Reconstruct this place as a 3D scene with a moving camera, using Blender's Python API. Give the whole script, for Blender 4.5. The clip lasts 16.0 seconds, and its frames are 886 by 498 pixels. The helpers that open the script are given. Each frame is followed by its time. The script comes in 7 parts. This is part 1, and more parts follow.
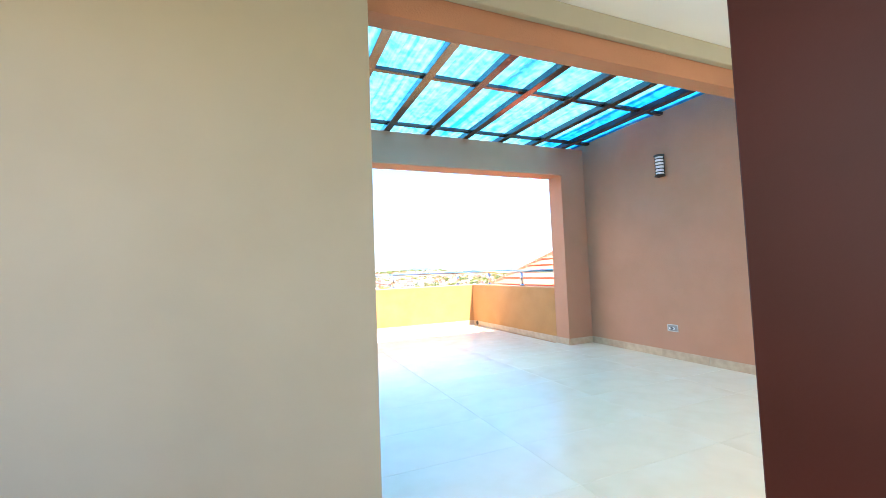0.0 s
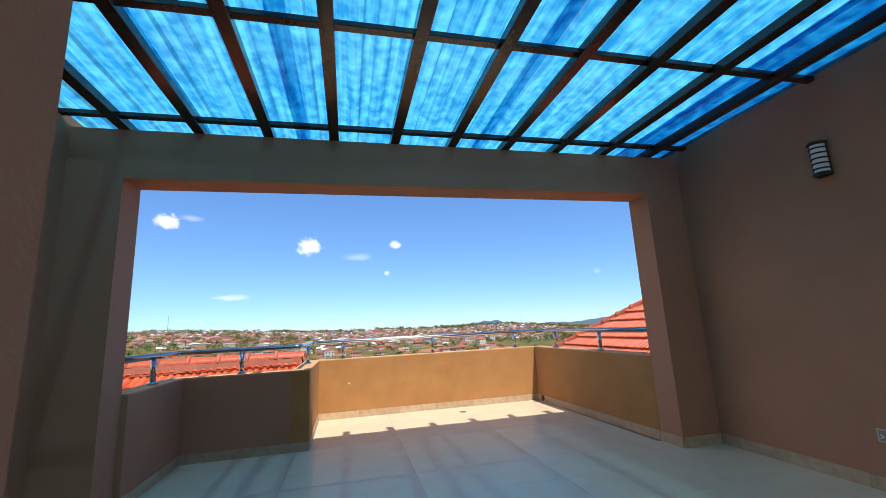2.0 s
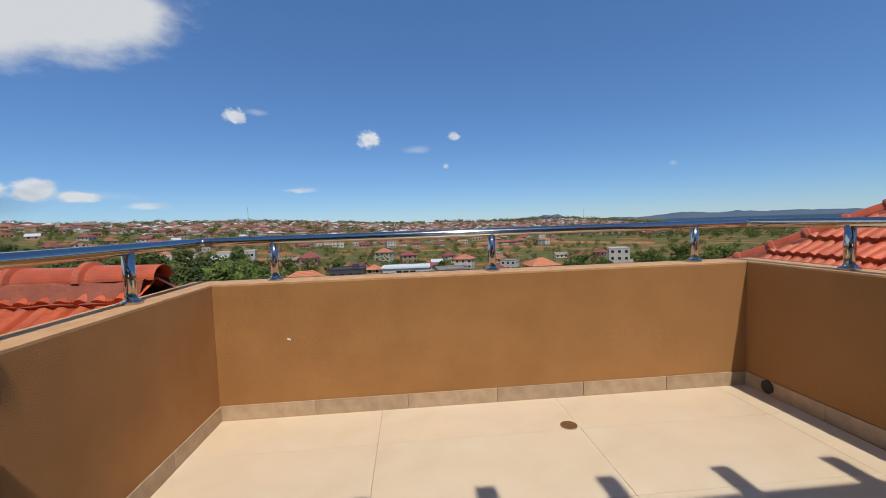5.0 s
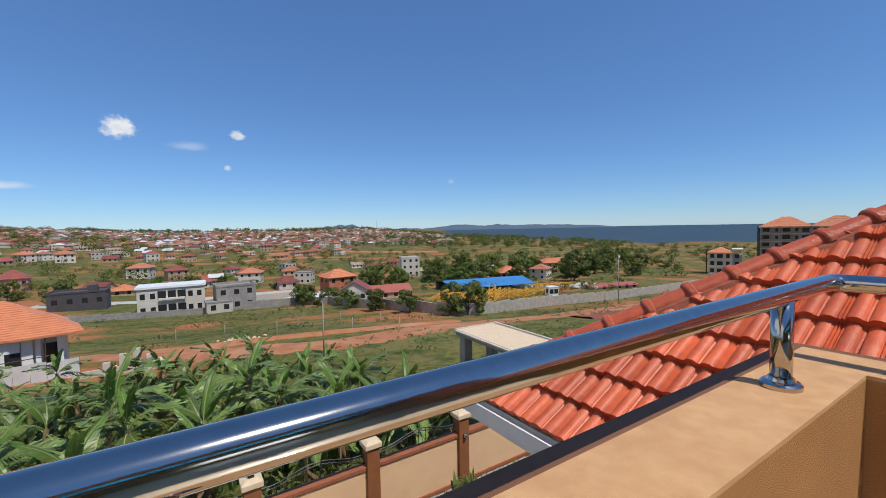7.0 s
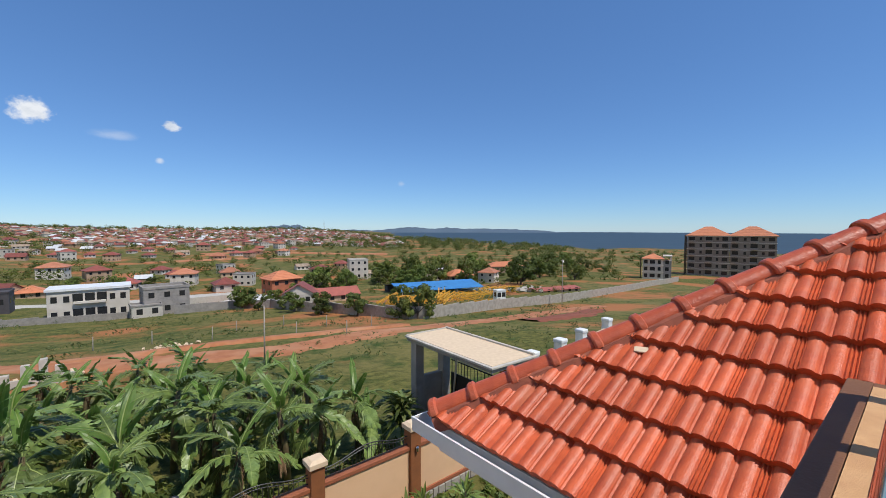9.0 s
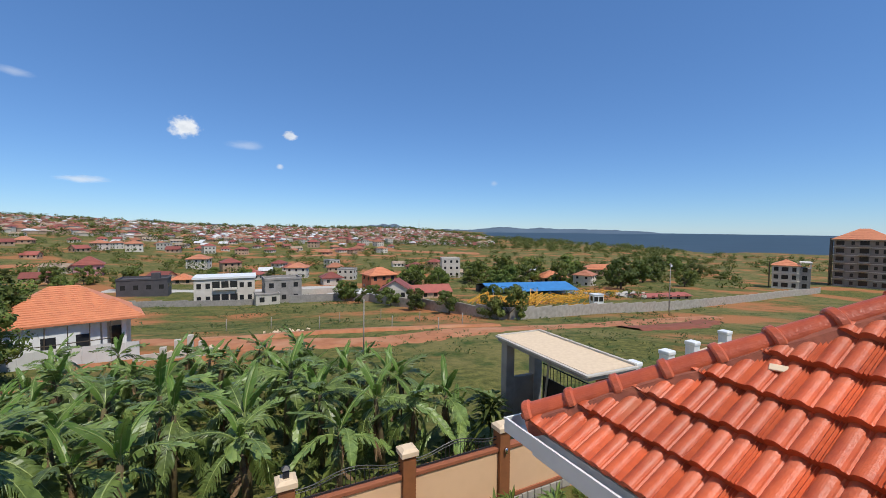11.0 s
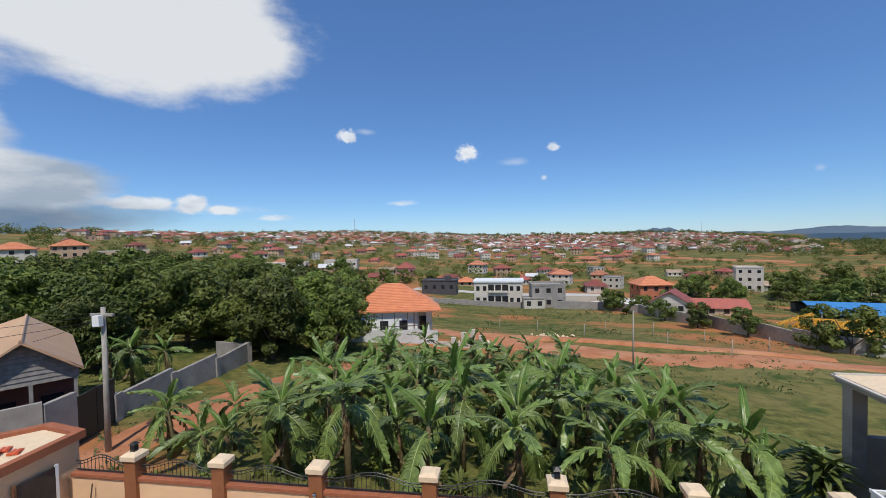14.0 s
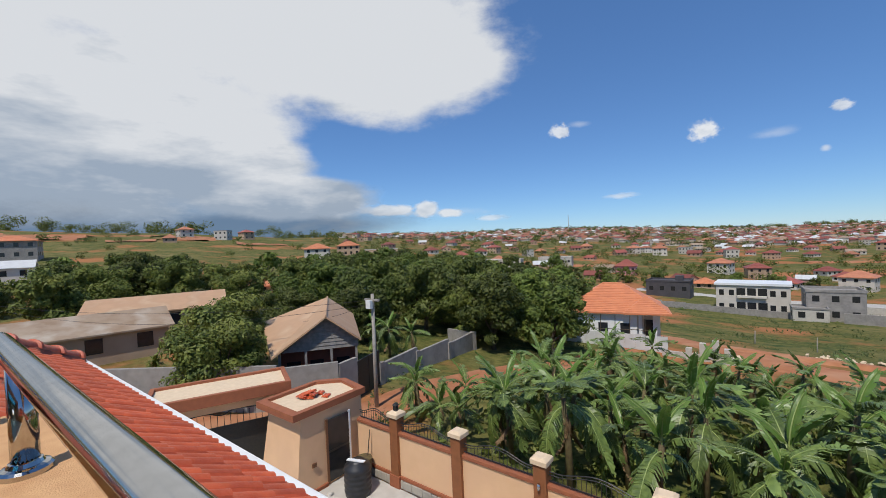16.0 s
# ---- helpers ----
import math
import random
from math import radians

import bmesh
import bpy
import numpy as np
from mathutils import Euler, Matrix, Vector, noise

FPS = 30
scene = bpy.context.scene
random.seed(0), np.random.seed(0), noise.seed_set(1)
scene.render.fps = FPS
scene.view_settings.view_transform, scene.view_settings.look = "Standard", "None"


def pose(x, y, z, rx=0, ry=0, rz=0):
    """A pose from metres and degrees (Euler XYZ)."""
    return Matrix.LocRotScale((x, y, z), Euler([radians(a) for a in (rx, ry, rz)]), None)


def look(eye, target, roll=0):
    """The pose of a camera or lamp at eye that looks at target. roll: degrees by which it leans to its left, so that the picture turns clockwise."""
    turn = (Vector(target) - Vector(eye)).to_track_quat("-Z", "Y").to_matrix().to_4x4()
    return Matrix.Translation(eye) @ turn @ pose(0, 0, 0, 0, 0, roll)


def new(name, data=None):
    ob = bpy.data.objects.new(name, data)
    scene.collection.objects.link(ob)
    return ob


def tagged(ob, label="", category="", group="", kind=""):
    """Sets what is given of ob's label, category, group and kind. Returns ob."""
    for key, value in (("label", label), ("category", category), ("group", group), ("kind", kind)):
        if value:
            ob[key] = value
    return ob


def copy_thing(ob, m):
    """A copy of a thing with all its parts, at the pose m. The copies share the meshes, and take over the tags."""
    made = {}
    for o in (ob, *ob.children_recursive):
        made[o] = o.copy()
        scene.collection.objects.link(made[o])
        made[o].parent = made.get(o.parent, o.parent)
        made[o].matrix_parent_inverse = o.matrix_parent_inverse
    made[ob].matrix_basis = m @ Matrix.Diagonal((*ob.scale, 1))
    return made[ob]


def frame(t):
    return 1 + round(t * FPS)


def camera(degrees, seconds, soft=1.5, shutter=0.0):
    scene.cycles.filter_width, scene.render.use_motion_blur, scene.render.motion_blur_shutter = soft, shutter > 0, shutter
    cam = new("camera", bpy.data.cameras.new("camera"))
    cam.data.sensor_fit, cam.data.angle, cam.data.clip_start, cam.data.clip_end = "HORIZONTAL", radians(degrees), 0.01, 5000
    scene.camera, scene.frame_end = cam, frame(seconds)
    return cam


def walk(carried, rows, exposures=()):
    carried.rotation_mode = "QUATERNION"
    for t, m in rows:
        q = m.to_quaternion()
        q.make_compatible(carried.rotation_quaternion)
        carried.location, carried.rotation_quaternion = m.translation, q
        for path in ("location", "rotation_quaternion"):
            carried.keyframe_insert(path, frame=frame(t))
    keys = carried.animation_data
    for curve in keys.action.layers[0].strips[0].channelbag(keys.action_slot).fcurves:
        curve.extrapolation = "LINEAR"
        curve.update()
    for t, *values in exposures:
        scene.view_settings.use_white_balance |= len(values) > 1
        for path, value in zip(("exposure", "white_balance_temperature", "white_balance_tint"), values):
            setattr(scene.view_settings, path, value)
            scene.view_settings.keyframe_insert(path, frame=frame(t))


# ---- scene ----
# camera and walk
cam = camera(94.7, 16.0, soft=0.8)
PATH = [
    (0, (-1.525, -8.348, 1.24), (-0.747, -6.509, 1.346), -2.2),
    (0.5, (-1.316, -8.015, 1.22), (-0.601, -6.175, 1.538), -3.1),
    (1, (-1.108, -7.644, 1.291), (-0.366, -5.818, 1.632), -4.4),
    (1.5, (-0.829, -7.304, 1.332), (-0.197, -5.447, 1.719), -4.1),
    (2, (-0.542, -6.929, 1.319), (-0.084, -5.019, 1.695), -2.9),
    (2.5, (-0.33, -6.417, 1.305), (-0.068, -4.454, 1.584), -2.1),
    (3, (-0.141, -5.834, 1.302), (-0.05, -3.842, 1.464), -1.9),
    (3.2, (-0.075, -5.58, 1.29), (-0.03, -3.582, 1.41), -2.0),
    (5.5, (0.428, -1.939, 1.25), (0.719, 0.034, 1.097), -2.0),
    (6, (0.592, -1.256, 1.271), (1.115, 0.668, 1.117), -1.9),
    (6.5, (0.735, -0.714, 1.351), (1.553, 1.106, 1.216), -1.6),
    (7, (0.911, -0.339, 1.392), (1.994, 1.339, 1.285), -1.2),
    (7.5, (0.969, -0.144, 1.442), (2.239, 1.399, 1.354), -0.9),
    (8, (1.008, 0.003, 1.408), (2.333, 1.499, 1.319), -0.3),
    (10.3, (1.093, 0.148, 1.389), (2.188, 1.818, 1.284), 0.6),
    (10.5, (1.071, 0.127, 1.387), (2.122, 1.825, 1.283), 0.6),
    (11, (1.069, 0.17, 1.368), (1.979, 1.948, 1.269), 0.5),
    (11.5, (1.064, 0.178, 1.362), (1.796, 2.036, 1.266), 0.4),
    (12, (1.039, 0.191, 1.359), (1.578, 2.115, 1.267), 0.1),
    (12.5, (1.011, 0.172, 1.366), (1.349, 2.142, 1.281), -0.3),
    (13, (0.973, 0.152, 1.378), (1.114, 2.145, 1.302), -0.6),
    (13.5, (0.95, 0.151, 1.377), (0.871, 2.149, 1.312), -1.0),
    (14, (0.94, 0.146, 1.369), (0.64, 2.122, 1.313), -1.3),
    (14.5, (0.905, 0.118, 1.387), (0.39, 2.05, 1.336), -1.5),
    (15, (0.864, 0.099, 1.403), (0.133, 1.96, 1.353), -1.8),
    (15.5, (0.833, 0.063, 1.423), (-0.136, 1.812, 1.378), -2.2),
    (16, (0.818, -0.022, 1.421), (-0.412, 1.555, 1.385), -2.5),
]
EXPOSURES = [(0, 2.8), (0.3, 2.45), (0.5, 2.2), (1, 1.58), (1.5, 0.95), (2, 0.44), (2.5, 0.26), (3.2, 0.05), (5.3, -0.35), (6, -0.42), (6.5, -0.32), (7, -0.15), (8, -0.1), (10.3, -0.06), (13, -0.06), (14.5, -0.16), (16, -0.2)]
walk(cam, [(t, look(eye, target, roll)) for t, eye, target, roll in PATH], EXPOSURES)

# world, sun
SUN_DIR = Vector((-0.155, 0.56, -1.0)).normalized()      # the way the sunlight travels
world = bpy.data.worlds.new("sky")
scene.world = world
world.use_nodes = True
wn = world.node_tree.nodes
sky = wn.new("ShaderNodeTexSky")
sky.sky_type = "NISHITA"
sky.sun_disc = False
sky.sun_elevation = math.asin(-SUN_DIR.z)
sky.sun_rotation = math.atan2(-SUN_DIR.x, -SUN_DIR.y)
sky.altitude = 1150
sky.air_density = 1.0
sky.dust_density = 0.0
sky.ozone_density = 3.5
wn["Background"].inputs["Strength"].default_value = 0.12
tone = wn.new("ShaderNodeMix")
tone.data_type, tone.blend_type = "RGBA", "MULTIPLY"
tone.inputs["Factor"].default_value = 1.0
tone.inputs["B"].default_value = (0.75, 0.955, 1.14, 1)
air = wn.new("ShaderNodeMix")
air.data_type = "RGBA"
air.inputs["Factor"].default_value = 0.30
air.inputs["B"].default_value = (1.25, 2.5, 5.2, 1)
world.node_tree.links.new(sky.outputs["Color"], air.inputs["A"])
world.node_tree.links.new(air.outputs["Result"], tone.inputs["A"])
world.node_tree.links.new(tone.outputs["Result"], wn["Background"].inputs["Color"])
sun_data = bpy.data.lights.new("sun", "SUN")
sun_data.energy = 4.2
sun_data.angle = radians(0.53)
sun_data.color = (1.0, 0.95, 0.87)
sun = new("sun", sun_data)
sun.matrix_world = look((0, 0, 60), Vector((0, 0, 60)) + SUN_DIR)
# added lamp in an unseen west opening, brightens the room
fill_data = bpy.data.lights.new("window_daylight", "AREA")
fill_data.shape = "RECTANGLE"
fill_data.size, fill_data.size_y = 2.1, 1.85
fill_data.energy = 4.5
fill_data.color = (1.0, 0.97, 0.92)
fill_light = new("window_daylight", fill_data)
fill_light.matrix_world = look((-3.1, -7.9, 1.55), (0, -7.9, 1.45))

# added lamp in an unseen back window, brightens the floor and right wall
back_data = bpy.data.lights.new("back_window_daylight", "AREA")
back_data.shape = "RECTANGLE"
back_data.size, back_data.size_y = 1.9, 1.5
back_data.energy = 14.0
back_data.color = (1.0, 0.97, 0.93)
back_light = new("back_window_daylight", back_data)
back_light.matrix_world = look((1.95, -9.2, 1.65), (1.95, -7.4, 0.2))

# materials
def mat(name, c1, c2=None, scale=4.0, rough=0.8, bump=0.0, bscale=80.0, metal=0.0, rand=0.0, c3=None, big=0.6, spec=0.5, thin=0.0):
    """A painted, plastered or natural surface: two colours mixed by fine noise, a third by broad stains, relief by noise."""
    m = bpy.data.materials.new(name)
    m.use_nodes = True
    n, l = m.node_tree.nodes, m.node_tree.links
    b = n["Principled BSDF"]
    b.inputs["Roughness"].default_value = rough
    b.inputs["Metallic"].default_value = metal
    b.inputs["Specular IOR Level"].default_value = spec
    co = n.new("ShaderNodeTexCoord").outputs["Object"]
    c2 = c2 or tuple(v * 0.8 for v in c1)

    def noise_at(sc, detail=5.0):
        t = n.new("ShaderNodeTexNoise")
        t.inputs["Scale"].default_value = sc
        t.inputs["Detail"].default_value = detail
        l.new(co, t.inputs["Vector"])
        return t.outputs["Fac"]

    def mixed(fac, a, c, lo=0.35, hi=0.65):
        r = n.new("ShaderNodeMapRange")
        r.inputs["From Min"].default_value, r.inputs["From Max"].default_value = lo, hi
        l.new(fac, r.inputs["Value"])
        x = n.new("ShaderNodeMix")
        x.data_type = "RGBA"
        l.new(r.outputs["Result"], x.inputs["Factor"])
        for sock, v in ((x.inputs["A"], a), (x.inputs["B"], c)):
            if isinstance(v, tuple):
                sock.default_value = (*v, 1)
            else:
                l.new(v, sock)
        return x.outputs["Result"]

    col = mixed(noise_at(scale), c1, c2)
    if c3:
        col = mixed(noise_at(big, 3.0), col, c3, 0.5, 0.75)
    if rand:
        hsv = n.new("ShaderNodeHueSaturation")
        info = n.new("ShaderNodeObjectInfo")
        r = n.new("ShaderNodeMapRange")
        r.inputs["To Min"].default_value, r.inputs["To Max"].default_value = 1 - rand, 1 + rand
        l.new(info.outputs["Random"], r.inputs["Value"])
        l.new(r.outputs["Result"], hsv.inputs["Value"])
        l.new(col, hsv.inputs["Color"])
        col = hsv.outputs["Color"]
    l.new(col, b.inputs["Base Color"])
    if bump:
        bp = n.new("ShaderNodeBump")
        bp.inputs["Strength"].default_value = bump
        bp.inputs["Distance"].default_value = 0.01
        l.new(noise_at(bscale, 3.0), bp.inputs["Height"])
        l.new(bp.outputs["Normal"], b.inputs["Normal"])
    if thin:
        # a leaf lets part of the light through
        tl = n.new("ShaderNodeBsdfTranslucent")
        l.new(col, tl.inputs["Color"])
        ms = n.new("ShaderNodeMixShader")
        ms.inputs[0].default_value = thin
        l.new(b.outputs[0], ms.inputs[1])
        l.new(tl.outputs[0], ms.inputs[2])
        l.new(ms.outputs[0], n["Material Output"].inputs["Surface"])
    return m


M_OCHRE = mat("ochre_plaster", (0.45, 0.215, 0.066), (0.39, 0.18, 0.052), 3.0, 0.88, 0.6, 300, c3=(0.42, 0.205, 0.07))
# browner than the ochre plaster; on two parapets this stands in for shade
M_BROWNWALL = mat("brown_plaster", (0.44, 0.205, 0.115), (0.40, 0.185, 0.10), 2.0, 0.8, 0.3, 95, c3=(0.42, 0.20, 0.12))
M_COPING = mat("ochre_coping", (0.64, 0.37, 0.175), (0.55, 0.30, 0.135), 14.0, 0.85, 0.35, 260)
M_BROWN = mat("brown_paint", (0.20, 0.085, 0.035), (0.17, 0.07, 0.03), 6.0, 0.7, 0.2, 120)
M_CREAM = mat("cream_plaster", (0.42, 0.385, 0.29), (0.385, 0.35, 0.262), 1.5, 0.75, 0.025, 60)
M_CEIL = mat("white_ceiling_paint", (0.78, 0.77, 0.74), (0.74, 0.73, 0.70), 1.2, 0.8)
M_SKIRT = mat("skirting_tile", (0.50, 0.36, 0.23), (0.42, 0.29, 0.18), 14.0, 0.5, 0.1, 30, rand=0.1)
M_FLOOR = mat("floor_tile", (0.77, 0.615, 0.425), (0.71, 0.555, 0.37), 2.2, 0.27, 0.04, 12, rand=0.008, c3=(0.78, 0.65, 0.47), big=1.5)
M_GROUT = mat("grout", (0.40, 0.34, 0.27), None, 20, 0.9)
M_STEEL = mat("polished_steel", (0.52, 0.505, 0.48), (0.47, 0.455, 0.43), 30, 0.10, 0.0, metal=1.0)
M_STEELBR = mat("brushed_steel", (0.55, 0.54, 0.53), (0.5, 0.49, 0.48), 60, 0.2, 0.05, 200, metal=1.0)
M_RAFTER = mat("dark_gloss_steel_paint", (0.045, 0.022, 0.014), (0.035, 0.017, 0.011), 8, 0.22, 0.1, 20)
M_DOOR = mat("mahogany_door", (0.052, 0.010, 0.007), (0.038, 0.008, 0.005), 3, 0.45, 0.05, 40, spec=0.2)
M_TILE = mat("clay_roof_tile", (0.64, 0.122, 0.038), (0.50, 0.085, 0.028), 11, 0.48, 0.35, 75, rand=0.17, c3=(0.56, 0.19, 0.10), big=3.0)
M_RIDGE = mat("clay_ridge_tile", (0.58, 0.115, 0.04), (0.44, 0.08, 0.03), 9, 0.45, 0.35, 60, rand=0.08, c3=(0.50, 0.22, 0.14))
M_MORTAR = mat("red_mortar", (0.34, 0.10, 0.055), (0.26, 0.08, 0.05), 12, 0.9, 0.6, 40)
M_WHITE = mat("white_gloss_paint", (0.80, 0.80, 0.78), (0.74, 0.74, 0.72), 5, 0.4)
M_BLACK = mat("black_iron", (0.02, 0.019, 0.018), (0.03, 0.026, 0.022), 20, 0.5)
M_BLACKPLASTIC = mat("black_plastic", (0.018, 0.019, 0.021), (0.03, 0.03, 0.032), 6, 0.45)
M_PEACH = mat("peach_wall_paint", (0.74, 0.47, 0.27), (0.70, 0.44, 0.25), 2.0, 0.8, 0.15, 60, c3=(0.68, 0.42, 0.25))
M_PILLAR = mat("chestnut_pillar_paint", (0.27, 0.095, 0.032), (0.22, 0.08, 0.028), 5, 0.7, 0.2, 60)
M_CAP = mat("cream_cap", (0.72, 0.56, 0.38), (0.66, 0.50, 0.33), 7, 0.8)
M_TERRACOTTA = mat("terracotta_trim", (0.33, 0.105, 0.045), (0.28, 0.09, 0.04), 6, 0.75)
M_CONCRETE = mat("grey_render", (0.30, 0.28, 0.255), (0.24, 0.22, 0.20), 2.5, 0.9, 0.3, 30, c3=(0.36, 0.33, 0.29))
M_PALECON = mat("pale_concrete", (0.55, 0.51, 0.44), (0.48, 0.44, 0.38), 3, 0.9, 0.2, 30)
M_PAVE = mat("pale_paving", (0.50, 0.47, 0.42), (0.42, 0.39, 0.34), 2, 0.9, 0.2, 20)
M_GRASSBLADE = mat("grass_blades", (0.10, 0.13, 0.03), (0.06, 0.09, 0.02), 0.3, 0.7)
M_BANANA = mat("banana_leaf", (0.165, 0.225, 0.050), (0.070, 0.110, 0.024), 5, 0.42, 0.2, 25, rand=0.4, c3=(0.22, 0.31, 0.10), thin=0.12)
M_BANANA2 = mat("pale_banana_leaf", (0.16, 0.25, 0.05), (0.12, 0.22, 0.035), 3, 0.38, rand=0.2, thin=0.35)
M_RIB = mat("banana_midrib", (0.30, 0.36, 0.12), (0.24, 0.30, 0.09), 6, 0.5)
M_STEM = mat("banana_stem", (0.14, 0.12, 0.045), (0.09, 0.06, 0.03), 5, 0.8, 0.4, 20)
M_DRYLEAF = mat("dry_banana_leaf", (0.22, 0.14, 0.07), (0.15, 0.09, 0.045), 6, 0.85)
M_LEAF = mat("tree_leaf", (0.15, 0.175, 0.034), (0.052, 0.075, 0.015), 1.4, 0.55, rand=0.4, c3=(0.19, 0.20, 0.045), big=0.45, spec=0.25, thin=0.15)
M_LEAF2 = mat("bright_tree_leaf", (0.17, 0.21, 0.04), (0.07, 0.11, 0.022), 1.4, 0.55, rand=0.35, spec=0.25, thin=0.2)
M_BARK = mat("bark", (0.10, 0.075, 0.05), (0.06, 0.045, 0.03), 6, 0.9, 0.6, 15)
M_SOIL = mat("red_soil", (0.42, 0.17, 0.075), (0.34, 0.125, 0.05), 1.2, 0.95, 0.5, 6, c3=(0.46, 0.23, 0.12), big=0.25)
M_GLASS_DARK = mat("dark_window", (0.02, 0.022, 0.025), (0.03, 0.03, 0.033), 3, 0.12)
M_YELLOW = mat("crane_yellow", (0.70, 0.36, 0.03), (0.60, 0.30, 0.03), 3, 0.6)
M_BLUEROOF = mat("blue_roof_sheet", (0.055, 0.23, 0.50), (0.045, 0.19, 0.43), 0.5, 0.45)
M_TIN = mat("weathered_tin", (0.50, 0.30, 0.17), (0.42, 0.25, 0.14), 0.6, 0.6, 0.2, 10, c3=(0.55, 0.37, 0.23))
M_RUST = mat("rusty_tin", (0.36, 0.27, 0.19), (0.27, 0.18, 0.11), 0.7, 0.75, c3=(0.45, 0.38, 0.30))
M_PALEROOF = mat("pale_metal_roof", (0.62, 0.62, 0.60), (0.55, 0.55, 0.53), 1, 0.5)
M_ORROOF = mat("orange_roof", (0.60, 0.22, 0.10), (0.53, 0.185, 0.085), 1.2, 0.6, rand=0.1)
M_TOWNOR = mat("faded_orange_roof", (0.43, 0.17, 0.09), (0.36, 0.14, 0.075), 1.0, 0.7, rand=0.25)
M_REDROOF = mat("red_roof", (0.31, 0.085, 0.058), (0.25, 0.07, 0.05), 1.0, 0.6, rand=0.3)
M_DARKWALL = mat("charcoal_wall", (0.075, 0.07, 0.075), (0.06, 0.055, 0.06), 1, 0.8)
M_WALLA = mat("pale_house_wall", (0.62, 0.57, 0.50), (0.55, 0.50, 0.43), 0.8, 0.85, rand=0.15)
M_WALLB = mat("buff_house_wall", (0.48, 0.34, 0.23), (0.42, 0.29, 0.19), 0.8, 0.85, rand=0.2)
M_PINK = mat("pink_house_wall", (0.60, 0.30, 0.32), (0.55, 0.27, 0.29), 0.8, 0.85)
M_WOODGREY = mat("grey_weatherboard", (0.26, 0.24, 0.22), (0.18, 0.165, 0.15), 5, 0.9, 0.3, 20)
M_POLE = mat("grey_pole", (0.36, 0.33, 0.29), (0.28, 0.25, 0.21), 4, 0.9)
M_STONEWALL = mat("stone_block_wall", (0.40, 0.36, 0.30), (0.30, 0.265, 0.22), 1.6, 0.95, 0.5, 4)
M_LAMP = mat("frosted_lamp_glass", (0.85, 0.85, 0.84), (0.8, 0.8, 0.8), 4, 0.35)
M_SEA = mat("lake_water", (0.045, 0.075, 0.105), (0.05, 0.083, 0.115), 0.01, 0.7, 0.3, 0.15, spec=0.1)
M_HOTEL = mat("bare_brown_grey_render", (0.26, 0.22, 0.185), (0.19, 0.16, 0.135), 0.6, 0.92, 0.3, 8, c3=(0.33, 0.29, 0.25), big=0.15)
# distance haze is put into this blue-grey hill colour
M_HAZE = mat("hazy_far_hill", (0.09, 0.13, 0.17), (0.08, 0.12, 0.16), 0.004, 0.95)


def ground_material():
    """Grass in several greens with bare red soil showing through in patches."""
    m = bpy.data.materials.new("grass_and_soil")
    m.use_nodes = True
    n, l = m.node_tree.nodes, m.node_tree.links
    b = n["Principled BSDF"]
    b.inputs["Roughness"].default_value = 0.95
    b.inputs["Specular IOR Level"].default_value = 0.15
    co = n.new("ShaderNodeTexCoord").outputs["Object"]

    def tex(sc, lo, hi, detail=6.0):
        t = n.new("ShaderNodeTexNoise")
        t.inputs["Scale"].default_value, t.inputs["Detail"].default_value = sc, detail
        t.inputs["Roughness"].default_value = 0.62
        l.new(co, t.inputs["Vector"])
        r = n.new("ShaderNodeMapRange")
        r.inputs["From Min"].default_value, r.inputs["From Max"].default_value = lo, hi
        l.new(t.outputs["Fac"], r.inputs["Value"])
        return r.outputs["Result"], t.outputs["Fac"]

    def mix(fac, a, c):
        x = n.new("ShaderNodeMix")
        x.data_type = "RGBA"
        l.new(fac, x.inputs["Factor"])
        for sock, v in ((x.inputs["A"], a), (x.inputs["B"], c)):
            if isinstance(v, tuple):
                sock.default_value = (*v, 1)
            else:
                l.new(v, sock)
        return x.outputs["Result"]

    grass = mix(tex(1.6, 0.36, 0.64, 9.0)[0], (0.060, 0.070, 0.016), (0.175, 0.160, 0.045))
    grass = mix(tex(0.07, 0.45, 0.68)[0], grass, (0.20, 0.165, 0.062))
    grass = mix(tex(0.35, 0.5, 0.66, 8.0)[0], grass, (0.045, 0.075, 0.016))
    col = mix(tex(0.045, 0.515, 0.60, 9.0)[0], grass, (0.36, 0.15, 0.06))
    l.new(col, b.inputs["Base Color"])
    bp = n.new("ShaderNodeBump")
    bp.inputs["Strength"].default_value, bp.inputs["Distance"].default_value = 0.7, 0.15
    l.new(tex(3.0, 0, 1)[1], bp.inputs["Height"])
    l.new(bp.outputs["Normal"], b.inputs["Normal"])
    return m


